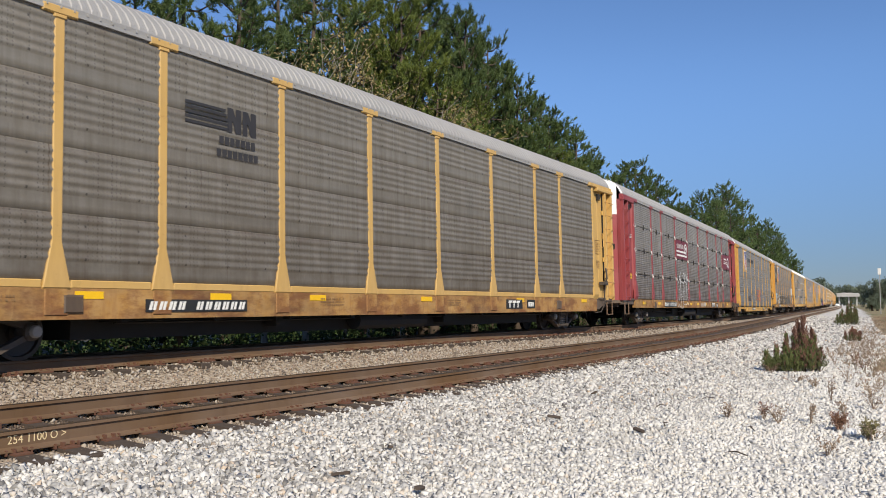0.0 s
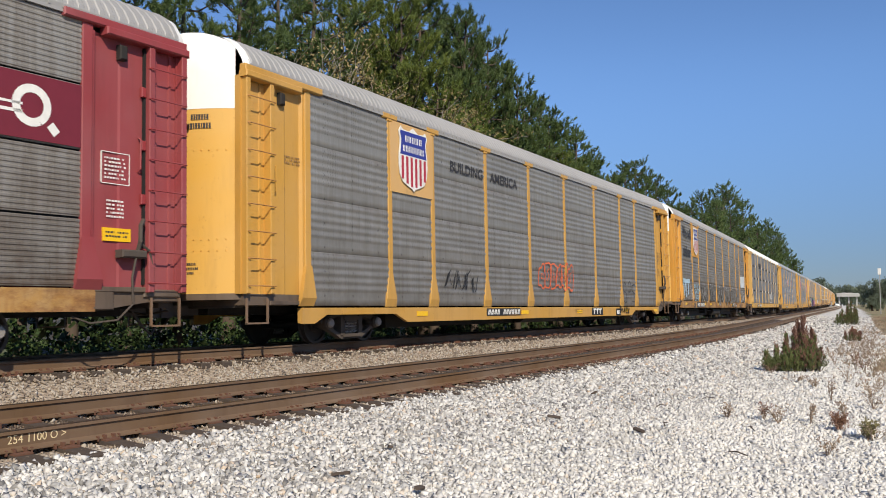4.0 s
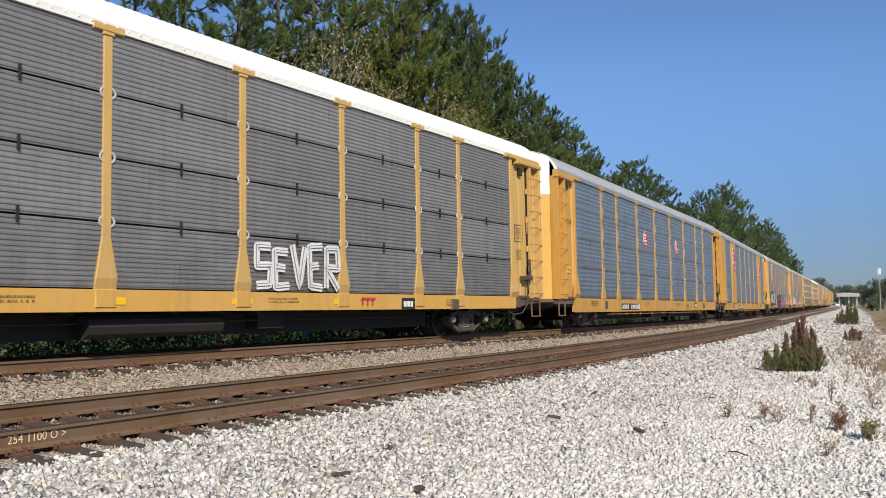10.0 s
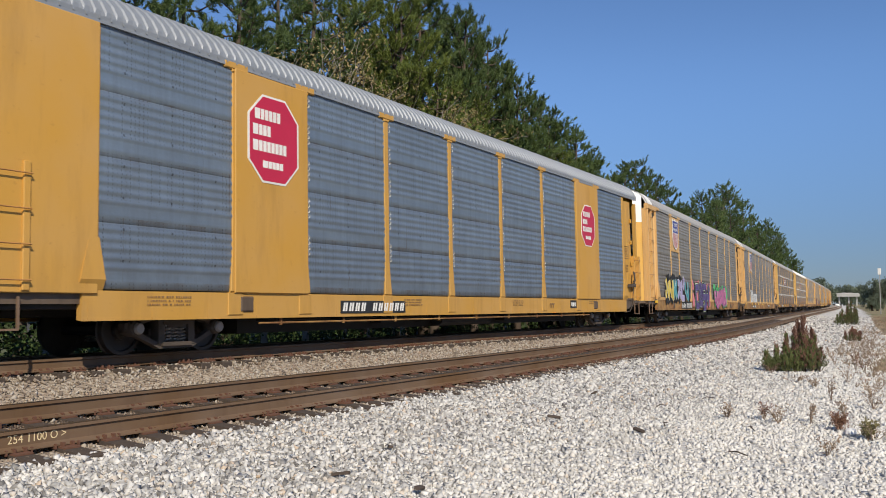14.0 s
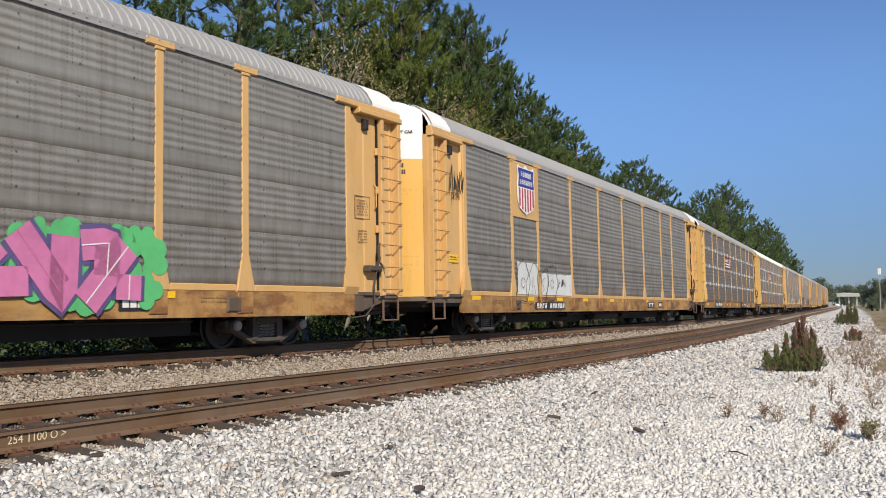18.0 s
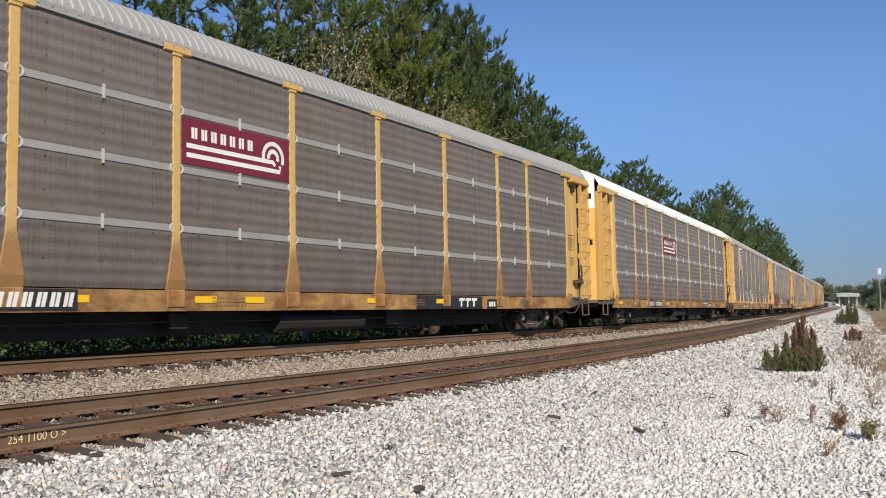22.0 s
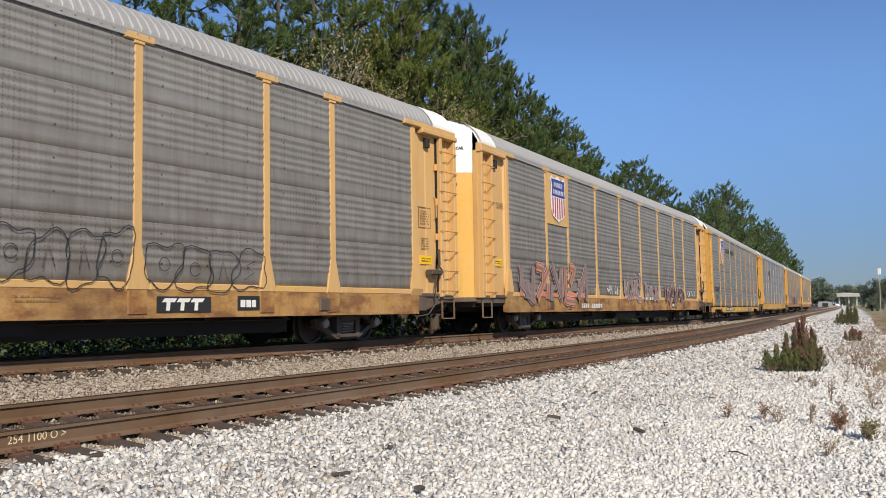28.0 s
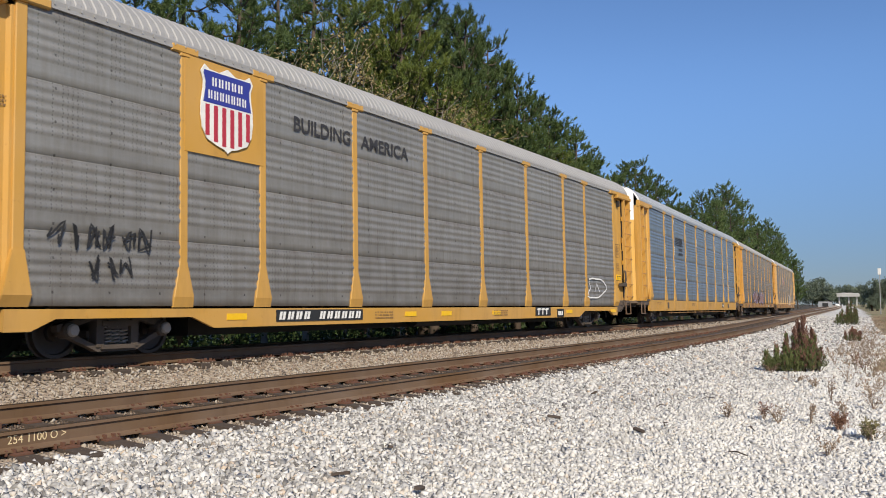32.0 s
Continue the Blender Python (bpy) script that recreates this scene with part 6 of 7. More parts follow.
# tenth: dark screens with light strips, maroon emblem board
c = build_car("yellow enclosed car carrier with dark screens and light joint strips", YELLOW_PALE, SHEET_DARK, "flat", brace_paint=POST_RUSTED, seams=True, strip_paint=STRIP, door_slots=True, **PLAIN)
bar_emblem(c, POSTS[2] + 0.12, POSTS[3] - 0.12, 3.15, 3.95)
number_plate(c, -8.8, 0.72, 2.5, 0.3)
part("number_panel", Shape().plate([(3.0, 0.7), (6.3, 0.7), (6.3, 1.02), (3.0, 1.02)], -1.475, -1.46), BLACK_PAINT, c)
company_mark(c, 5.0, 0.75, 1.0, 0.22, plate=False)
markers(c, (-12.0, -8.7, -6.6, -4.0, -2.8, 1.0, 3.9, 7.0))
cars.append(c)

# eleventh: the same with a white roof
c = build_car("yellow enclosed car carrier with dark rust-streaked screens and white roof", YELLOW_PALE, SHEET_DARK_RUST, "flat", brace_paint=POST_RUSTED, roof=ROOF_WHITE, seams=True, strip_paint=STRIP, door_slots=True, **PLAIN)
bar_emblem(c, POSTS[2] + 0.12, POSTS[3] - 0.12, 3.15, 3.95)
number_plate(c, -7.2, 0.74, 2.2, 0.26)
company_mark(c, 4.9, 0.75, 1.0, 0.22)
markers(c, (-12.0, -9.6, -7.6, -4.0, -0.7, 2.4, 7.0))
cars.append(c)

# twelfth: shield, black scrawls on the foot
c = build_car("yellow enclosed car carrier with grey sides and dark scrawls", YELLOW_TAN, SHEET_GREY, **KICK)
shield_panel(c, 0, YELLOW_TAN)
scrawl(c, -3.6, -2.2, 1.2, 2.3, 4, SPRAY_WHITE, 0.045, 121)
letters(c, -2.9, -0.4, 1.0, 1.7, 3, SPRAY_WHITE, 0.035, 122)
letters(c, 1.4, 4.3, 1.1, 1.95, 5, SPRAY_BLACK, 0.018, 123)
letters(c, 4.6, 7.2, 1.0, 1.8, 4, SPRAY_BLACK, 0.018, 124)
scrawl(c, -6.5, -5.0, 1.2, 2.1, 4, SPRAY_SKY, 0.03, 125)
number_plate(c, -7.7, 0.66, 2.5, 0.22)
company_mark(c, 4.9, 0.7, 0.9, 0.2)
markers(c, (-4.4, -0.6, 2.2, 5.4, 7.6, 10.2), 1.05, 0.6, 0.1)
cars.append(c)

# thirteenth: pink bubble letters
c = build_car("yellow enclosed car carrier with grey sides and pink graffiti", YELLOW_TAN, SHEET_GREY, **KICK)
shield_panel(c, 0, YELLOW_TAN)
blocks(c, -11.6, -5.6, 1.05, 1.28, SPRAY_SALMON, ragged=0.12, seed=132, y=SIDE - 0.046)
blocks(c, -11.3, -6.0, 1.25, 1.62, SPRAY_SMOKE, ragged=0.3, seed=133, y=SIDE - 0.043)
hand_letters(c, "54631", -11.7, -5.6, 0.95, 1.95, [((SPRAY_BLUSH,), 1.25), ((SPRAY_BLACK,), 1.08), ((SPRAY_MAUVE, SPRAY_SALMON), 0.92), ((SPRAY_SMOKE,), 0.3)], 0.27, 130, y=SIDE - 0.052)
scrawl(c, -3.4, -2.0, 1.15, 1.6, 4, SPRAY_WHITE, 0.03, 133)
hand_letters(c, "263", -1.2, 1.3, 0.98, 1.85, [((SPRAY_GHOST,), 1.0), ((SPRAY_MAUVE,), 0.7)], 0.28, 134, rounded=True)
blocks(c, -1.1, 1.1, 1.03, 1.18, SPRAY_SALMON, ragged=0.02, seed=135, y=SIDE - 0.05)
hand_letters(c, "4152", 1.7, 4.2, 0.98, 1.62, [((SPRAY_GHOST,), 1.0), ((SPRAY_MAUVE,), 0.66)], 0.22, 136, rounded=True)
blocks(c, 1.8, 4.0, 1.03, 1.16, SPRAY_MINT, ragged=0.02, seed=137, y=SIDE - 0.05)
wild_style(c, 5.0, 9.0, 0.78, 1.85, 5, [(SPRAY_BLUSH, 1.2), (SPRAY_MAUVE, 1.05), (SPRAY_BLACK, 0.12)], 138)
scrawl(c, 9.4, 11.6, 1.2, 1.6, 4, SPRAY_WHITE, 0.03, 139)
number_plate(c, -6.3, 0.66, 2.4, 0.22, bare=True)
cars.append(c)

# fourteenth: clean grey, slogan
c = build_car("yellow enclosed car carrier with clean grey sides and shield", YELLOW_DEEP, SHEET_GREY_DEEP, sill_paint=YELLOW_DEEP, **BELLY)
shield_panel(c, 0, YELLOW_DEEP)
written("BUILDING", 0.4, LETTER_DARK, c, pose(-5.53, SIDE - 0.028, 4.3, 90), "slogan", "dark lettering", bold=0.022, squeeze=1.06)
written("AMERICA", 0.4, LETTER_DARK, c, pose(-3.24, SIDE - 0.028, 4.3, 90), "slogan", "dark lettering", bold=0.022, squeeze=1.14)
scrawl(c, -11.9, -10.0, 1.55, 2.05, 6, SPRAY_BLACK, 0.035, 141)
scrawl(c, -11.2, -10.4, 1.1, 1.55, 3, SPRAY_BLACK, 0.035, 142)
letters(c, 9.6, 10.9, 0.95, 1.75, 1, SPRAY_WHITE, 0.05, 143)
number_plate(c, -7.0, 0.48, 2.8, 0.22)
company_mark(c, 5.0, 0.5, 0.9, 0.2)
markers(c, (-8.3, -2.5, -0.8, 2.0, 7.4, 11.75), 0.53)
cars.append(c)

# the last three
c = build_car("yellow enclosed car carrier with shiny blue-grey sides and dark emblem", YELLOW_DEEP, SHEET_BLUE, "deep", roof=ROOF_BRIGHT, sill=(0.55, 1.02), shaft=(1.75, 1.03, 1.0, 0.25), sill_paint=YELLOW_DEEP)
line_emblem(c, -6.9, 3.4, 1.0)
cars.append(c)
c = build_car("orange-yellow enclosed car carrier with soiled sides and graffiti", YELLOW_ORANGE, SHEET_DIRTY, "wave", **PLAIN)
wild_style(c, -6.0, 2.0, 0.95, 2.0, 7, [(SPRAY_LILAC, 1.3), (SPRAY_MAUVE, 1.0)], 161)
cars.append(c)
c = build_car("yellow enclosed car carrier with brown-grey sides and small red emblem", YELLOW_TAN, SHEET_BROWN, **KICK)
red_emblem(c, -4.0, 3.6, 0.4, 0.4, SIDE - 0.03)
letters(c, 3.0, 6.0, 1.0, 2.0, 3, SPRAY_WHITE, 0.09, 171)
cars.append(c)

for k in (3, 4, 8, 9, 12, 13):
    head_notice(cars[k])

# stencilled notices, consolidated boxes and small plates along the sills and end sheets
for k, c in enumerate(cars):
    rr = random.Random(900 + k)
    low = 0.62 if k in (2, 13) else 0.9
    for x in (-10.9, -3.4, 2.2, 8.6) if low > 0.7 else (-3.4, 2.2):
        stencil(c, x + rr.uniform(-0.4, 0.4), low, rr.uniform(0.5, 0.9), rr.choice((2, 3)))
    stencil(c, 12.68, 3.0, 0.36, 6, SIDE + 0.04, LETTER_BROWN if k != 1 else LETTER_WHITE)
    stencil(c, -12.95, 3.6, 0.5, 3, SIDE + 0.04, LETTER_BROWN if k != 1 else LETTER_WHITE)
    stencil(c, 12.72, 2.35, 0.3, 5, SIDE + 0.04, LETTER_BROWN if k != 1 else LETTER_WHITE)
    frame_box = Shape()
    for a, b, d, e in ((12.62, 13.14, 2.62, 2.632), (12.62, 13.14, 3.1, 3.112), (12.62, 12.632, 2.62, 3.112), (13.128, 13.14, 2.62, 3.112)):
        frame_box.plate([(a, d), (b, d), (b, e), (a, e)], SIDE + 0.038, SIDE + 0.06)
    part("notice_frame", frame_box, LETTER_BROWN if k != 1 else LETTER_WHITE, c, kind="stuff")
    if k in (1, 5, 8, 11, 12, 13):
        part("notice_plate", Shape().plate([(12.66, 1.75), (13.16, 1.75), (13.16, 1.95), (12.66, 1.95)], SIDE + 0.03, SIDE + 0.06), MARK_YELLOW, c, "yellow notice plate")
        part("notice_plate", Shape().plate([(-13.16, 1.85), (-12.66, 1.85), (-12.66, 2.05), (-13.16, 2.05)], SIDE + 0.03, SIDE + 0.06), MARK_YELLOW, c, "yellow notice plate")
        stencil(c, 12.7, 1.87, 0.4, 2, SIDE + 0.027, LETTER_DARK)
        stencil(c, -13.12, 1.97, 0.4, 2, SIDE + 0.027, LETTER_DARK)
    plate = part("wheel_dot_plate", Shape().plate([(6.6, low - 0.2), (7.15, low - 0.2), (7.15, low + 0.05), (6.6, low + 0.05)], -1.477, -1.46), BLACK_PAINT, c, "small black notice plate")
    part("plate_mark", bars(Shape(), 6.66, low - 0.15, [0.12, 0.12, 0.1], 0.13, -1.481, 0.4), LETTER_WHITE, plate, kind="stuff")
    # rubbing pocket and drain on the sill
    if low > 0.7:
        part("jacking_pocket", Shape().block(-9.2, -8.85, SIDE - 0.05, SIDE + 0.0, low - 0.24, low + 0.04, 0.03), END_GRIME, c, "steel jacking pocket")
        part("jacking_pocket", Shape().block(8.85, 9.2, SIDE - 0.05, SIDE + 0.0, low - 0.24, low + 0.04, 0.03), END_GRIME, c, "steel jacking pocket")
    for x, a in (((-13.1, 4.72), (12.95, 4.72)) if k != 6 else ()):
        part("lamp_bracket", Shape().block(x - 0.07, x + 0.07, SIDE - 0.06, SIDE + 0.05, a - 0.17, a + 0.06, 0.02), BLACK_FRAME, c)

# ---- woods, bushes and weeds ----
def leaf_material(name, a, b, c, tip=0.15):
    n = Nodes(name)
    g = n.tree.nodes.new("ShaderNodeNewGeometry")
    col = n.mix(g.outputs["Random Per Island"], a, b)
    col = n.mix(n.math("MULTIPLY", n.noise(0.35, 4, 0.6, None, 0.4, 0.65), 0.6), col, c)
    col = n.mix(n.math("MULTIPLY", n.info.outputs["Random"], 0.4), col, tuple(0.6 * v for v in a))
    m = n.done(col, 0.55, 0.0)
    n.bsdf.inputs["Specular IOR Level"].default_value = 0.25
    return m


NEEDLES = leaf_material("pine needles", (0.065, 0.105, 0.032), (0.14, 0.19, 0.055), (0.055, 0.09, 0.035))
# greens made paler: the haze of distance is mixed into the leaf colour
LEAVES_HAZED = leaf_material("far leaves paled as haze", (0.12, 0.15, 0.1), (0.18, 0.21, 0.14), (0.11, 0.14, 0.11))
# lit copy of NEEDLES: sunlight put into a lighter, yellower colour
NEEDLES_SUNLIT = leaf_material("pine needles paled as sunlit", (0.1, 0.135, 0.025), (0.19, 0.22, 0.045), (0.08, 0.115, 0.025))
LEAVES_AUTUMN = leaf_material("thin yellowing leaves", (0.2, 0.15, 0.06), (0.42, 0.34, 0.15), (0.13, 0.11, 0.05))
LEAVES_GREEN = leaf_material("green leaves", (0.03, 0.06, 0.015), (0.08, 0.125, 0.035), (0.02, 0.035, 0.014))
# near-black greens: the shade between the trunks is put into the leaf colour
LEAVES_SHADE = leaf_material("leaves painted as woods shade", (0.018, 0.032, 0.012), (0.045, 0.065, 0.02), (0.02, 0.03, 0.012))
BUSH_GREEN = leaf_material("bush green", (0.1, 0.125, 0.045), (0.19, 0.21, 0.075), (0.1, 0.09, 0.045))
BUSH_RED = leaf_material("reddish bush tips", (0.2, 0.1, 0.075), (0.32, 0.17, 0.125), (0.13, 0.09, 0.055))
WEED_BROWN = leaf_material("dry brown weed", (0.28, 0.2, 0.14), (0.44, 0.34, 0.24), (0.17, 0.12, 0.09))
WEED_RED = leaf_material("red weed", (0.26, 0.13, 0.085), (0.36, 0.2, 0.13), (0.14, 0.08, 0.04))
WEED_GREEN = leaf_material("yellow green weed", (0.2, 0.19, 0.08), (0.32, 0.28, 0.13), (0.26, 0.18, 0.1))
BARK = plain("pine bark", (0.09, 0.065, 0.048), 0.9, 0.0, 0.6, 8.0, 0.8)
BARK_PALE = plain("pale bark", (0.28, 0.25, 0.21), 0.9, 0.0, 0.5, 8.0, 0.5)


def spikes(tips, aims, lengths, widths, name, material, per, spread, rng, corners=4):
    """Tufts of thin blades: per blades at each tip, fanned about its aim; one mesh."""
    n = len(tips)
    d = aims[:, None, :] + rng.normal(size=(n, per, 3)) * spread
    d /= np.linalg.norm(d, axis=2)[:, :, None]
    s = np.cross(d, rng.normal(size=(n, per, 3)))
    s /= np.linalg.norm(s, axis=2)[:, :, None] + 1e-9
    ln = lengths[:, None, None] * rng.uniform(0.6, 1.15, (n, per, 1))
    w = widths[:, None, None] * rng.uniform(0.7, 1.3, (n, per, 1))
    base = tips[:, None, :]
    if corners == 4:
        v = np.stack([base - s * w * 0.4, base + d * ln * 0.5 + s * w, base + d * ln, base + d * ln * 0.45 - s * w], 2).reshape(-1, 3)
    else:
        v = np.stack([base - s * w, base + s * w, base + d * ln], 2).reshape(-1, 3)
    me = bpy.data.meshes.new(name)
    k = n * per
    me.vertices.add(k * corners)
    me.vertices.foreach_set("co", v.astype("f").ravel())
    me.loops.add(k * corners)
    me.loops.foreach_set("vertex_index", np.arange(k * corners, dtype="i"))
    me.polygons.add(k)
    me.polygons.foreach_set("loop_start", np.arange(0, k * corners, corners, dtype="i"))
    me.update(calc_edges=True)
    me.materials.append(material)
    return me


def pine_meshes(seed, plumes, needles, length, blade, slim=1.0):
    """A pine 10 m tall: tapered trunk, forking limbs, and upright plumes of needles at the ends of the twigs."""
    r, rng = random.Random(seed), np.random.default_rng(seed)
    wood = Shape()
    lean = [r.uniform(-0.3, 0.3), r.uniform(-0.3, 0.3)]

    def stem(z):
        return Vector((lean[0] * (z / 10) ** 2, lean[1] * (z / 10) ** 2, z))
    wood.tube([stem(z) for z in (-0.3, 1, 3, 5, 7, 8.6, 9.7)], [0.17, 0.15, 0.13, 0.105, 0.075, 0.04, 0.012], 8)
    feet, axes = [], []

    def plume(p, aim):
        feet.append(tuple(p))
        axes.append(tuple(aim.normalized()))
    z = 1.9
    while z < 9.6:
        k = (z - 1.9) / 7.7
        reach = slim * (0.22 + 1.6 * math.sin(math.pi * min(1.0, (0.2 + 0.8 * k) ** 0.75) * 0.99) ** 0.85)
        turn_ = r.uniform(0, math.tau)
        for i in range(r.choice((2, 3, 3, 4))):
            a = turn_ + i * math.tau / 3 + r.gauss(0, 0.35)
            ln = reach * r.choice((0.45, 0.75, 0.95, 1.0, 1.2)) * r.uniform(0.85, 1.1)
            out = Vector((math.cos(a), math.sin(a), 0))
            base = stem(z + r.uniform(-0.12, 0.12))
            lift = r.uniform(0.0, 0.3) + 0.55 * k
            pts = [base + out * ln * f + Vector((0, 0, ln * (lift * f ** 1.7 - 0.1 * math.sin(f * 3.1)))) for f in (0, 0.35, 0.7, 1.0)]
            wood.tube(pts, [0.03, 0.023, 0.014, 0.006], 4)
            side = Vector((-out.y, out.x, 0))
            for j in range(max(4, int(ln * plumes))):
                f = r.uniform(0.3, 1.0) ** 0.8
                q = min(int(f * 3), 2)
                p = pts[q].lerp(pts[q + 1], f * 3 - q)
                tw = (out * r.uniform(0.2, 0.8) + side * r.gauss(0, 0.75) + Vector((0, 0, r.uniform(-0.05, 0.75)))) * r.uniform(0.1, 0.34) * (0.55 + 0.3 * ln)
                if j % 2:
                    wood.tube([p, p + tw * 0.6, p + tw], [0.008, 0.006, 0.003], 3)
                plume(p + tw, tw.normalized() * 0.6 + Vector((r.gauss(0, 0.2), r.gauss(0, 0.2), r.uniform(0.4, 1.1))))
        z += r.uniform(0.24, 0.42)
    for _ in range(9):
        plume(stem(9.55) + Vector((r.gauss(0, 0.12), r.gauss(0, 0.12), r.uniform(-0.45, 0.1))), Vector((r.gauss(0, 0.25), r.gauss(0, 0.25), 1)))
    feet, axes = np.array(feet), np.array(axes)
    n = len(feet)
    along = rng.uniform(0.0, 1.0, (n, needles, 1)) * rng.uniform(1.2, 2.4, (n, 1, 1)) * length
    tips = (feet[:, None, :] + axes[:, None, :] * along + rng.normal(size=(n, needles, 3)) * length * 0.12).reshape(-1, 3)
    aims = np.repeat(axes, needles, 0)
    crown = spikes(tips, aims, rng.uniform(0.7, 1.2, len(tips)) * length, np.full(len(tips), blade), "crown", NEEDLES, 1, 0.5, rng, 3)
    return wood.mesh("trunk", True), crown


PINES = [pine_meshes(k, 17, 56, 0.13, 0.0095, w) for k, w in ((11, 1.0), (12, 0.85), (13, 1.1), (14, 0.95), (15, 0.8))]
PINES_FAR = [pine_meshes(k, 10, 24, 0.19, 0.02) for k in (21, 22, 23)]
for w, c_ in PINES + PINES_FAR:
    w.materials.append(BARK)


def pine(x, off, height, k, far=False, light=False):
    p = on_track(x, off, 0)
    wood, crown = (PINES_FAR if far else PINES)[k % (3 if far else 5)]
    r = random.Random(int(x * 10 + off))
    s = (height + 1.0) / 10
    t = thing("pine_tree", "tall dark green pine at the edge of the woods" if not light else "tall pine with needles coloured light green as if sunlit", "tree", "pines behind the train",
              Matrix.Translation((p.x, p.y, -1.1)) @ Matrix.Rotation(r.uniform(0, 6.28), 4, "Z") @ Matrix.Diagonal((s * r.uniform(0.9, 1.2), s * r.uniform(0.9, 1.2), s, 1)))
    part("trunk", wood, BARK, t, "brown tapered trunk with limbs")
    part("crown", crown, NEEDLES_SUNLIT if light else NEEDLES, t, "open crown of needle tufts")


for k, (x, o, h) in enumerate([(15.0, 10, 11.4), (15.9, 9, 11.0), (17.8, 9, 11.1), (20.8, 10, 12.9), (22.2, 9, 12.6), (27.2, 11, 15.3), (28.1, 10, 14.7), (33.6, 12, 16.9), (31.4, 9.5, 14.7), (35.3, 10.5, 16.8), (32.9, 8.5, 14.7), (35.8, 9, 16.0), (41.1, 10.5, 17.1), (38.7, 8.5, 15.9), (42.5, 9.5, 16.3), (41.1, 8, 15.3), (46.1, 9.5, 15.2), (43.7, 7.5, 13.4), (32.7, 6.8, 10.8), (36.6, 6.8, 10.9), (48.9, 9, 13.6), (54.4, 10, 14.7), (50.7, 8, 13.0), (58.4, 9.5, 14.0), (56.5, 8, 12.8), (49.3, 7, 10.5), (62.3, 8.5, 12.2), (55.2, 7.2, 10.2), (65.7, 8, 11.2), (75.0, 9.5, 13.3), (78.3, 9, 14.3), (89.7, 10.5, 14.9), (85.2, 8.5, 13.5), (88.1, 8, 12.8), (73.0, 7, 9.9), (94.1, 8, 11.9)]):
    # the picked pines get the needle colour with sunlight painted in
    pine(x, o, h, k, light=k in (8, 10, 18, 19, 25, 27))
for k, (x, o, h) in enumerate([(123.0, 10, 16.5), (140.4, 10, 19.5), (147.3, 9, 19.4), (163.0, 9, 19.5), (119.2, 8, 14.6), (104.3, 8, 13.0), (183.9, 9.5, 18.9), (206.9, 9.5, 19.6), (218.1, 9, 19.0), (252.2, 9, 19.1), (282.0, 9, 17.8), (324.5, 9, 16.7), (178.5, 8, 16.1), (218.6, 8, 16.0), (133.1, 8, 14.9), (282.1, 8, 14.4)]):
    pine(x, o, h, k, far=True)


def bare_tree(x, off, height, seed):
    """A thin-crowned broadleaf tree: forking pale limbs with few yellowing leaves."""
    r, rng = random.Random(seed), np.random.default_rng(seed)
    p = on_track(x, off, 0)
    wood, tips = Shape(), []

    def grow(a, d, ln, rad, level):
        b = a + d * ln * 0.5 + Vector((r.gauss(0, 0.1), r.gauss(0, 0.1), 0)) * ln
        c = a + d * ln
        wood.tube([a, b, c], [rad, rad * 0.85, rad * 0.65], 5 if level < 2 else 3)
        if level == 4:
            tips.extend([a.lerp(c, f) for f in (0.3, 0.6, 0.9, 1.0)])
            return
        for _ in range(r.choice((2, 2, 3)) if level else 4):
            q = (d + Vector((r.gauss(0, 0.42), r.gauss(0, 0.42), r.gauss(0.08, 0.22)))).normalized()
            grow(a.lerp(c, r.uniform(0.6, 1.0)), q, ln * r.uniform(0.58, 0.8), rad * 0.62, level + 1)
    grow(Vector((0, 0, -0.2)), Vector((0, 0, 1)), height * 0.36, height * 0.0058, 0)
    pts = np.array([tuple(q) for q in tips])
    pts = pts[rng.choice(len(pts), 1000)] + rng.normal(size=(1000, 3)) * 0.22
    aims = rng.normal(size=pts.shape)
    aims /= np.linalg.norm(aims, axis=1)[:, None]
    t = thing("broadleaf_tree", "pale-limbed broadleaf tree with thin yellowing leaves", "tree", m=Matrix.Translation((p.x, p.y, -1.0)))
    part("trunk", wood, BARK_PALE, t, "pale forking limbs")
    part("crown", spikes(pts, aims, rng.uniform(0.07, 0.13, len(pts)), np.full(len(pts), 0.034), "crown", LEAVES_AUTUMN, 2, 0.9, rng), LEAVES_AUTUMN, t, "sparse yellowing leaves")


for k, (x, o, h) in enumerate([(20.9, 6.4, 10.7), (22.5, 6.0, 11.5), (25.5, 6.8, 12.5), (26.2, 6.0, 11.2), (27.8, 5.8, 10.5)]):
    bare_tree(x, o, h + 1.0, 200 + k)


def leaf_mass(name, boxes, count, size, material, label, seed):
    """Uncountable foliage: leaves spread through clumps along the line."""
    rng = np.random.default_rng(seed)
    r = random.Random(seed)
    pts = []
    for _ in range(count // 60):
        x0, x1, o0, o1, h0, h1 = r.choice(boxes)
        c = on_track(r.uniform(x0, x1), r.uniform(o0, o1), 0)
        c.z = -1.2 + r.uniform(h0, h1)
        q = rng.normal(size=(60, 3)) * (size * 3.2) + np.array(c)
        pts.append(q)
    pts = np.concatenate(pts)
    pts[:, 2] = np.maximum(pts[:, 2], -1.15)
    aims = rng.normal(size=pts.shape) + np.array((0, -0.5, 0.3))
    aims /= np.linalg.norm(aims, axis=1)[:, None]
    me = spikes(pts, aims, rng.uniform(0.7, 1.3, len(pts)) * size, np.full(len(pts), size * 0.32), name, material, 2, 0.5, rng)
    return tagged(new(name, me), label, "undergrowth", kind="stuff")


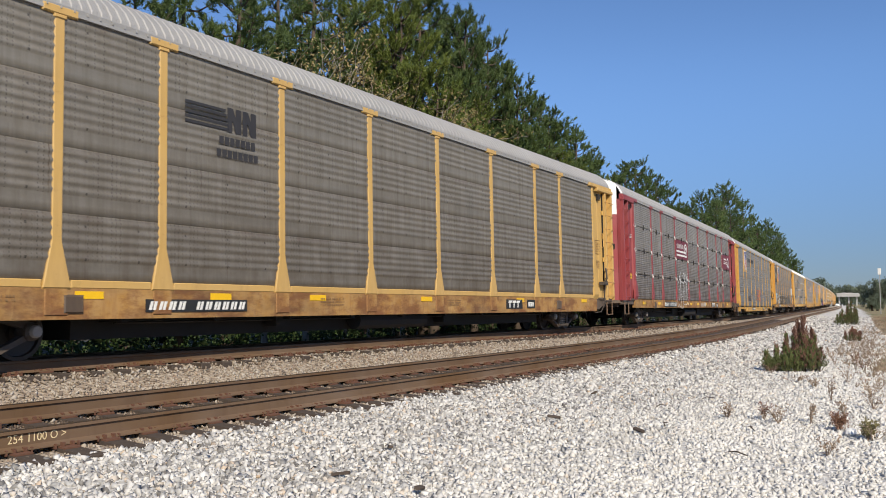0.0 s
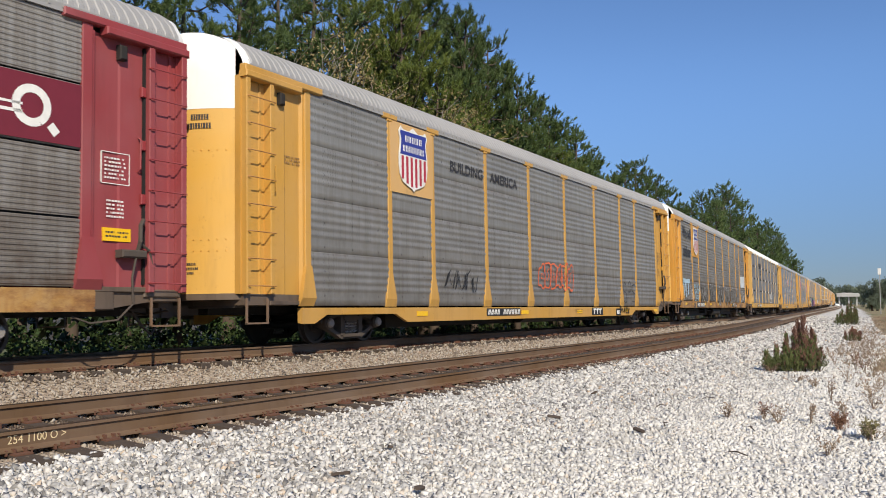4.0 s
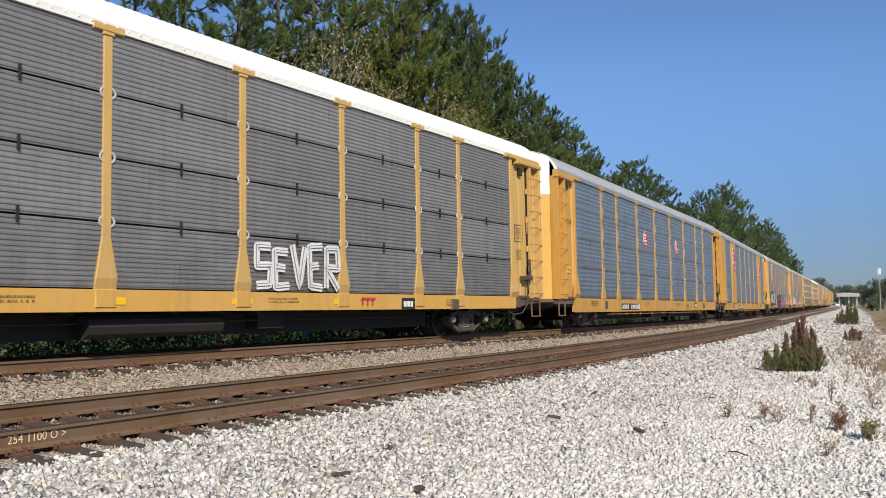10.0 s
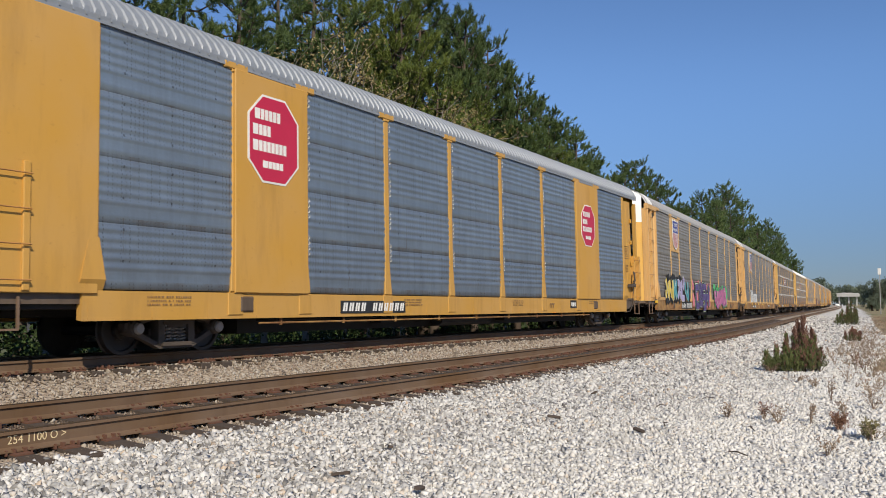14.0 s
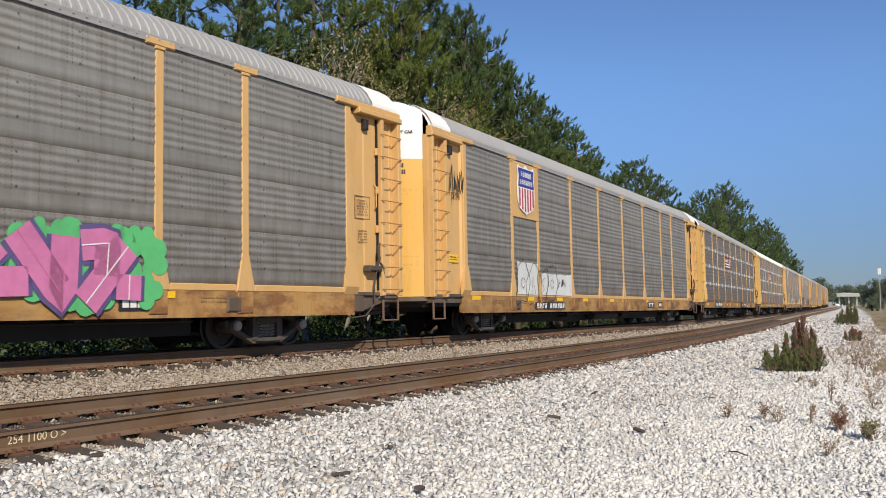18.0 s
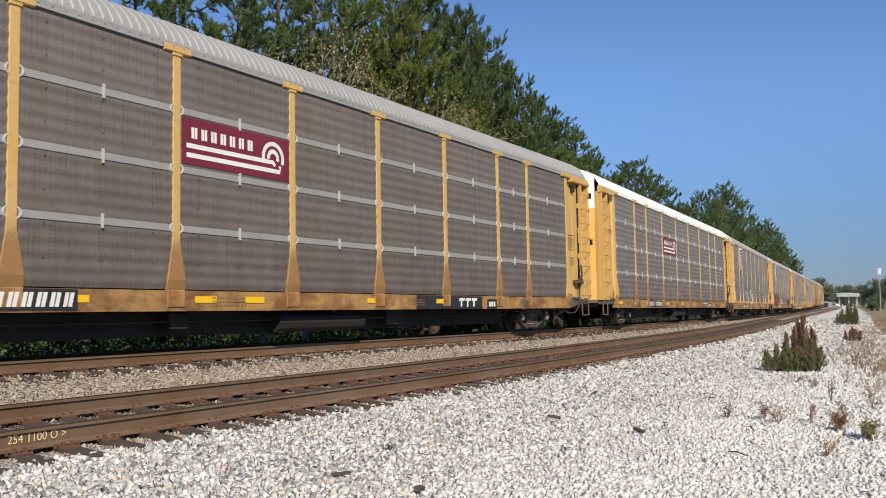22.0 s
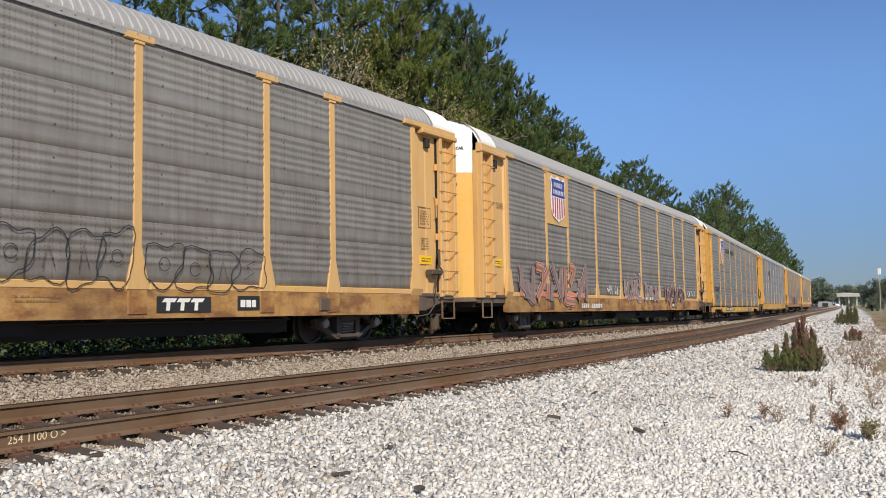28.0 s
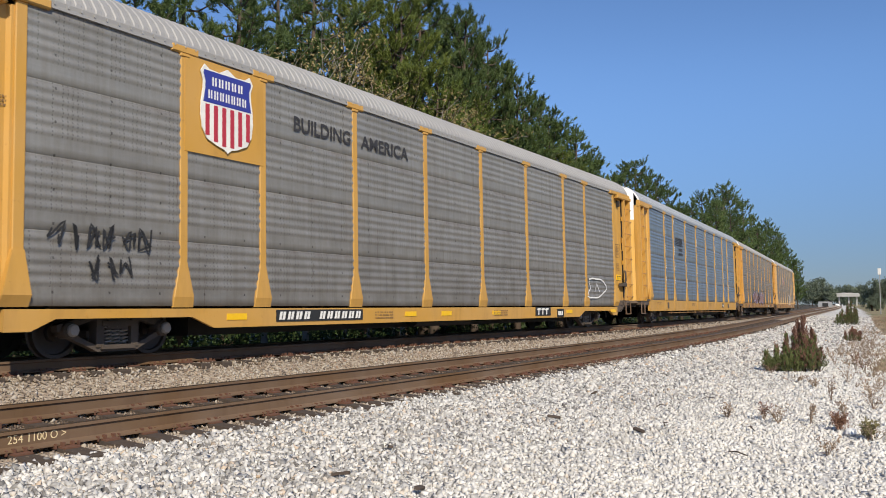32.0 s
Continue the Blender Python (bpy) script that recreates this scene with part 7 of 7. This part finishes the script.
leaf_mass("undergrowth", [(-2, 30, 4.4, 8, 0.1, 1.1), (2, 26, 4.8, 7.5, 0.0, 1.5), (20, 70, 4.6, 9, 0.1, 1.6), (60, 160, 5, 10, 0.2, 2.4)], 30000, 0.095, LEAVES_GREEN, "green weeds and low shrubs beside the far track", 5)
# added dark leaves behind the pines, shade painted in, closing off the sky
leaf_mass("woods_interior", [(-6, 40, 9, 20, 0.2, 9), (-10, 60, 9, 12, 0.0, 2.5), (30, 110, 10, 22, 0.2, 10), (100, 260, 9, 24, 0.5, 12), (240, 420, 10, 26, 0.5, 13)], 36000, 0.42, LEAVES_SHADE, "dark leaves with the woods' shade painted into their colour", 6)


def round_tree(p, height, wide, seed, material, label):
    """A far broadleaf tree of leaf clumps."""
    rng = np.random.default_rng(seed)
    r = random.Random(seed)
    wood = Shape().tube([(0, 0, -0.5), (0.1, 0, height * 0.3), (0.0, 0.2, height * 0.6)], [0.3, 0.22, 0.1], 6)
    pts = []
    for _ in range(34):
        a, e, q = r.uniform(0, 6.28), r.uniform(-0.75, 1), r.uniform(0.45, 1.0)
        c = np.array((math.cos(a) * wide * 0.5 * q * math.sqrt(max(0, 1 - e * e * 0.6)), math.sin(a) * wide * 0.5 * q * math.sqrt(max(0, 1 - e * e * 0.6)), height * (0.47 + 0.46 * e * q)))
        wood.tube([(0, 0, height * 0.35), tuple(c * 0.6 + np.array((0, 0, height * 0.14))), tuple(c)], [0.09, 0.05, 0.02], 4)
        pts.append(c + rng.normal(size=(44, 3)) * wide * 0.075)
    pts = np.concatenate(pts)
    aims = rng.normal(size=pts.shape) + np.array((0, 0, 0.4))
    aims /= np.linalg.norm(aims, axis=1)[:, None]
    t = thing("far_tree", label, "tree", "trees in the distance", Matrix.Translation(p))
    part("trunk", wood, BARK, t)
    part("crown", spikes(pts, aims, np.full(len(pts), wide * 0.06), np.full(len(pts), wide * 0.022), "crown", material, 3, 0.8, rng), material, t, "dense green crown paled with painted haze")


r = random.Random(8)
for k, (x, y, h, w) in enumerate([(552.0, 94.1, 15.5, 13), (562.6, 91.5, 17.7, 15), (553.3, 86.4, 15.1, 11), (890.6, 129.6, 17.7, 20), (911.4, 125.7, 19.5, 22), (892.6, 115.4, 20.6, 20), (342.8, 39.1, 9.4, 6), (347.9, 38.0, 10.9, 6.5), (338.2, 35.2, 11.5, 7), (343.4, 33.6, 12.0, 8), (343.6, 30.8, 12.2, 9), (228.7, 24.9, 4.4, 3.5), (223.6, 25.4, 3.5, 2.6)]):
    round_tree((x, y, -1.2), h, w, 300 + k, LEAVES_HAZED, "rounded dark green tree far down the line")


# ---- plants on the stones ----
def ground_at(x, y):
    off = y - bend(x)[0]
    return bed(x, off) + swell(Vector((x, y, 0)), off)


def upright_bush(name, x, y, spires, seed, label):
    """A cedar-like bush of upright spires, (across, back, height, half width, reddish) each, across running square to the line of sight."""
    rng, r = np.random.default_rng(seed), random.Random(seed)
    wood, groups = Shape(), {0: ([], []), 1: ([], [])}
    for across, back, h, w, red in spires:
        root = Vector((0.54 * across + 0.84 * back, -0.84 * across + 0.54 * back, -0.05))
        tip = root + Vector((r.gauss(0, 0.05), r.gauss(0, 0.05), h + 0.05))
        wood.tube([root, root.lerp(tip, 0.5), tip], [0.022, 0.014, 0.004], 5)
        shoots = int(26 + 40 * h)
        for k in range(shoots):
            f = (k + r.random()) / shoots
            a = r.uniform(0, math.tau)
            spread = w * (1.05 - f) ** 0.75 * r.uniform(0.35, 1.1)
            p = root.lerp(tip, 0.05 + 0.8 * f)
            q = p + Vector((math.cos(a) * spread, math.sin(a) * spread, r.uniform(0.06, 0.2) + 0.5 * spread))
            if k % 3 == 0:
                wood.tube([p, q], [0.006, 0.003], 3)
            warm = r.random() < red * (0.25 + 0.95 * f)
            for i in range(9):
                g = r.uniform(0.25, 1.05)
                groups[warm][0].append(tuple(p.lerp(q, g) + Vector((r.gauss(0, 0.012), r.gauss(0, 0.012), r.gauss(0, 0.012)))))
                groups[warm][1].append(tuple((q - p).normalized() * 0.7 + Vector((0, 0, 0.9))))
    t = thing(name, label, "bush", m=Matrix.Translation((x, y, ground_at(x, y))))
    part("stem", wood, BARK, t, "thin brown stems")
    for k, nm, mt, lb in ((0, "foliage", BUSH_GREEN, "dull green foliage"), (1, "tip", BUSH_RED, "reddish brown shoots")):
        pts, aims = np.array(groups[k][0]), np.array(groups[k][1])
        part(nm, spikes(pts, aims, rng.uniform(0.05, 0.1, len(pts)), np.full(len(pts), 0.0065), nm, mt, 4, 0.42, rng), mt, t, lb)
    return t


SPIRES = [(0.1, 0.0, 1.42, 0.2, 0.95), (-0.02, 0.05, 1.28, 0.17, 0.95), (0.27, 0.05, 1.08, 0.18, 0.85), (-0.12, -0.05, 1.12, 0.18, 0.9), (0.38, 0.0, 0.95, 0.15, 0.6),
          (0.02, -0.2, 0.85, 0.25, 0.7), (0.2, -0.2, 0.8, 0.25, 0.45), (0.3, 0.2, 0.75, 0.22, 0.4), (-0.3, 0.0, 0.92, 0.15, 0.6), (-0.4, -0.05, 0.72, 0.16, 0.5), (-0.58, 0.0, 0.62, 0.13, 0.5),
          (-0.2, -0.25, 0.55, 0.26, 0.35), (-0.45, -0.2, 0.42, 0.26, 0.12), (-0.66, -0.15, 0.34, 0.22, 0.05), (-0.8, -0.1, 0.25, 0.18, 0.05), (-0.3, -0.35, 0.32, 0.24, 0.1), (0.1, -0.35, 0.4, 0.26, 0.3),
          (0.34, -0.25, 0.5, 0.2, 0.3), (-0.1, 0.2, 0.8, 0.2, 0.6),
          (-0.08, -0.3, 0.5, 0.3, 0.4), (0.0, -0.1, 0.7, 0.28, 0.5), (-0.5, -0.3, 0.3, 0.28, 0.05), (-0.7, 0.1, 0.4, 0.2, 0.2)]
upright_bush("cedar_bush", 23.09, 4.24, SPIRES, 401, "upright green bush with reddish spires growing in the stones")
upright_bush("small_bush", 68.06, 9.23, [(a * 1.5, b, h * 1.3, w * 1.9, red * 0.35) for a, b, h, w, red in SPIRES[:12]], 402, "small dark green bush at the edge of the stones")
upright_bush("low_bush", 41.32, 5.51, [(a * 0.8, b, h * 0.36, w * 0.8, 1.0) for a, b, h, w, red in SPIRES[:9]], 403, "low brownish bush on the stones")


def weed(x, y, height, spread, seed, material, name, label, stalks=9, leafy=14):
    rng, r = np.random.default_rng(seed), random.Random(seed)
    stem, pts, aims = Shape(), [], []
    for k in range(stalks):
        a = r.uniform(0, 6.28)
        tip = Vector((math.cos(a) * spread * r.uniform(0.2, 1), math.sin(a) * spread * r.uniform(0.2, 1), height * r.uniform(0.55, 1.05)))
        mid = tip * 0.5 + Vector((r.gauss(0, 0.02), r.gauss(0, 0.02), height * 0.1))
        stem.tube([(0, 0, -0.03), mid, tip], [0.005, 0.004, 0.002], 3)
        for i in range(leafy):
            f = r.uniform(0.3, 1)
            pts.append(tuple(tip * f + Vector((r.gauss(0, 0.02), r.gauss(0, 0.02), r.gauss(0, 0.02)))))
            aims.append((r.gauss(0, 0.6), r.gauss(0, 0.6), 0.6))
    t = thing(name, label, "weed", "weeds on the stones", Matrix.Translation((x, y, ground_at(x, y) + 0.01)))
    part("stalk", stem, WEED_BROWN, t, kind="stuff")
    part("leaf", spikes(np.array(pts), np.array(aims), rng.uniform(0.03, 0.07, len(pts)), np.full(len(pts), 0.007), "leaf", material, 2, 0.5, rng), material, t, kind="stuff")


weed(13.08, 1.93, 0.25, 0.16, 500, WEED_RED, "red_weed", "small red-leaved weed in the stones", 16, 22)
weed(12.55, 1.53, 0.24, 0.15, 501, WEED_GREEN, "green_weed", "small yellow-green weed in the stones", 16, 22)
for k, (x, y, h, s) in enumerate([(13.58, 3.03, 0.3, 0.16), (13.39, 2.78, 0.28, 0.2), (13.58, 2.39, 0.28, 0.15), (16.85, 2.61, 0.45, 0.06), (20.65, 2.88, 0.42, 0.25), (24.39, 3.19, 0.7, 0.2), (26.51, 3.99, 0.6, 0.3), (18.1, 2.11, 0.3, 0.25),
                                  (32.53, 4.31, 0.7, 0.4), (38.57, 5.1, 0.7, 0.5), (39.65, 4.62, 0.6, 0.6), (13.48, 3.52, 0.22, 0.12), (15.81, 1.83, 0.3, 0.25),
                                  (12.52, 1.46, 0.2, 0.3), (22.44, 2.57, 0.6, 0.3), (27.54, 3.12, 0.6, 0.4), (28.89, 4.16, 0.5, 0.3), (34.34, 4.01, 0.6, 0.5), (44.86, 5.12, 0.7, 0.6), (48.24, 5.99, 0.7, 0.6), (21.93, 4.71, 0.25, 0.3), (20.35, 3.85, 0.18, 0.5),
                                  (10.96, 1.76, 0.2, 0.2), (14.84, 2.13, 0.25, 0.2), (19.13, 3.28, 0.25, 0.2), (23.37, 2.86, 0.5, 0.3), (29.82, 3.58, 0.6, 0.4)]):
    weed(x, y, h, s, 510 + k, WEED_BROWN if k % 5 else BUSH_RED, "dry_weed", "dry brown weed stalks standing in the stones", 7 if h > 0.4 else 9, 8)

# dry grass field
rng = np.random.default_rng(77)
pts = []
while len(pts) < 7500:
    x, y = 16 + 110 * rng.random() ** 1.6, rng.uniform(-6, 12)
    off = y - bend(x)[0]
    if y > 0.08 * x - 0.5 and NEAR_EDGE - off > max(3.6, 9.1 - 0.17 * x) + rng.random() * 1.2:
        pts.append((x, y, bed(x, off)))
pts = np.array(pts)
aims = rng.normal(size=pts.shape) * 0.35 + np.array((0, 0, 1))
tagged(new("dry_grass", spikes(pts, aims, rng.uniform(0.05, 0.17, len(pts)), np.full(len(pts), 0.008), "dry_grass", WEED_BROWN, 5, 0.35, rng)), "dry brown grass on the open field", "grass", kind="stuff")

# loose bits on the stones
s = Shape()
s.sweep([[(math.cos(a) * w * 0.13, math.sin(a) * w * 0.08, z) for a in [k * 0.628 for k in range(10)]] for w, z in ((0.6, -0.02), (1.0, 0.02), (0.85, 0.06), (0.3, 0.085))], closed=True, caps=True)
t = part("white_rock", s, WHITE, None)
tagged(t, "flat white rock lying on the ballast", "rock")
t.location = (12.79, 1.76, ground_at(12.79, 1.76) + 0.02)
for x, y, ln, a in ((12.32, 2.89, 0.4, 20), (15.78, 4.43, 0.35, -30), (14.05, 4.69, 0.3, -25), (10.17, 2.56, 0.3, 60), (11.92, 3.93, 0.3, 10)):
    t = part("fallen_twig", Shape().tube([(-ln / 2, 0, 0.0), (-ln * 0.1, 0.03, 0.03), (ln * 0.2, 0.0, 0.02), (ln / 2, 0.05, 0.0)], [0.007, 0.009, 0.007, 0.003], 5), TIE_WOOD, None)
    tagged(t, "dark dry twig lying on the ballast", "twig", "twigs on the stones")
    t.matrix_basis = pose(x, y, ground_at(x, y) + 0.05, 0, 0, a)

for k, (x, y) in enumerate([(8.24, 5.88), (6.82, 5.45), (15.03, 6.26), (11.12, 4.03), (11.63, 5.46), (6.71, 4.47)]):
    t = part("wood_chip", Shape().block(-0.09, 0.09, -0.025, 0.025, -0.012, 0.02, 0.008), TIE_WOOD, None)
    tagged(t, "dark splinter of sleeper wood lying on the ballast", "wood chip", "wood chips on the stones")
    t.matrix_basis = pose(x, y, ground_at(x, y) + 0.055, 12, 8, 40 + 67 * k)

# grey stumps of old posts beside the far track
for x, o, h in ((18.9, 4.6, 0.75), (20.9, 4.7, 0.8), (27.0, 5.0, 0.8)):
    p = on_track(x, o, 0)
    t = part("old_post", Shape().tube([(0, 0, -0.2), (0.01, 0, h * 0.6), (0.0, 0.01, h)], [0.11, 0.105, 0.09], 9), BARK_PALE, None)
    tagged(t, "weathered grey wooden post stump beside the track", "post", "old posts")
    t.location = (p.x, p.y, bed(x, o))

# trackside mast with a white box
METAL_GREY = plain("galvanised mast", (0.4, 0.4, 0.4), 0.5, 0.5, 0.3, 4.0)
p = Vector((151.2, 16.0, -1.0))
t = thing("signal_mast", "slim grey mast with a white box on top", "mast", m=Matrix.Translation(p))
part("pole", Shape().tube([(0, 0, -0.2), (0, 0, 6.3)], [0.07, 0.055], 8), METAL_GREY, t, "grey steel pole")
part("box", Shape().block(-0.28, 0.28, -0.2, 0.2, 6.2, 7.15, 0.03), WHITE, t, "white metal box")
part("foot", Shape().box(-0.2, 0.2, -0.2, 0.2, -0.2, 0.15), METAL_GREY, t)

# road bridge across the line, far away
CONCRETE = plain("concrete", (0.45, 0.44, 0.42), 0.85, 0.0, 0.3, 1.0)
t = thing("road_bridge", "low pale concrete road bridge far down the line", "bridge", m=pose(733.1, 100.6, -1.0, 0, 0, 8))
part("deck", Shape().box(-4, 4, -9, 7, 7.2, 9.0), CONCRETE, t, "concrete deck")
for y in (-7, -1.5, 5):
    part("pier", Shape().box(-0.8, 0.8, y - 0.5, y + 0.5, -1, 7.2), CONCRETE, t)
for sx in (-1, 1):
    part("parapet", Shape().box(sx * 4 - 0.15, sx * 4 + 0.15, -9, 7, 9.0, 9.8), CONCRETE, t)

GLASS_DARK = plain("dark car glass", (0.02, 0.022, 0.025), 0.1, 0.0, 0.2, 2.0, 0.0)
TYRE = plain("tyre rubber", (0.02, 0.02, 0.02), 0.9, 0.0, 0.3, 9.0)


def parked_car(x, y, z, rz, label):
    t = thing("parked_car", label, "car", "parked white cars", pose(x, y, z, 0, 0, rz))
    body = [(-2.2, 0.35), (-2.2, 0.85), (-1.2, 1.0), (-0.7, 1.5), (0.9, 1.52), (1.5, 1.0), (2.15, 0.85), (2.25, 0.4)]
    s = Shape().sweep([[(a, y_, b) for a, b in body] for y_ in (-0.85, 0.85)], closed=True, caps=True)
    part("body", s, WHITE, t, "white car body")
    for y_ in (-0.86, 0.86):
        part("side_window", Shape().plate([(-1.0, 1.02), (1.25, 1.02), (0.8, 1.42), (-0.6, 1.42)], y_ - 0.005, y_ + 0.005), GLASS_DARK, t)
    for a in (-1.35, 1.4):
        for y_ in (-0.8, 0.8):
            part("wheel", Shape().turn_y([(0.0, y_ - 0.1), (0.33, y_ - 0.1), (0.33, y_ + 0.1), (0.0, y_ + 0.1)], 14, a, 0.33), TYRE, t)


parked_car(731.9, 102.0, 8.0, 98, "white car on the far road bridge")
parked_car(732.5, 97.7, 8.0, 98, "white car on the far road bridge")
parked_car(553.9, 82.1, -0.9, 60, "white car parked beside the line")
parked_car(593.7, 86.7, -0.9, 20, "white car parked beside the line")
t = thing("shed", "low grey metal shed beside the line", "shed", m=pose(330.9, 52.3, -1.0, 0, 0, 10))
part("wall", Shape().box(-4, 4, -2.2, 2.2, 0, 2.6), METAL_GREY, t, "grey metal wall")
part("roof", Shape().sweep([[(-4.3, -2.6, 2.55), (-4.3, 0, 3.5), (-4.3, 2.6, 2.55)], [(4.3, -2.6, 2.55), (4.3, 0, 3.5), (4.3, 2.6, 2.55)]]).sweep([[(-4.3, 2.6, 2.45), (-4.3, 0, 3.4), (-4.3, -2.6, 2.45)], [(4.3, 2.6, 2.45), (4.3, 0, 3.4), (4.3, -2.6, 2.45)]]), METAL_GREY, t, "shallow metal roof")
part("door", Shape().box(-4.06, -4.0, -0.9, 0.9, 0, 2.1), BLACK_PAINT, t)


# ---- movement ----
def motions():
    for n, car in enumerate(cars):
        walk(car, [(k * 0.5, car_pose(n, k * 0.5)) for k in range(65)])
    order = {car.name: n for n, car in enumerate(cars)}
    for w, car, dx, bogie_x in wheels:
        n = order[car.name]
        rows, turned, last = [], 0.0, 0.0
        for k in range(0, 961):
            t = k / 30
            x = CAR_AHEAD + n * PITCH_CAR + bogie_x - gone(t)
            if -12 < x < 75:
                rows.append((t, -degrees_of(gone(t))))
        if not rows:
            rows = [(0.0, 0.0)]
        if rows[0][0] > 0:
            rows.insert(0, (0.0, rows[0][1]))
        if rows[-1][0] < 32:
            rows.append((32.0, rows[-1][1]))
        walk(w, [(t, pose(dx, 0, WHEEL_R, 0, a, 0)) for t, a in rows])


def degrees_of(distance):
    return math.degrees(distance / WHEEL_R)


motions()
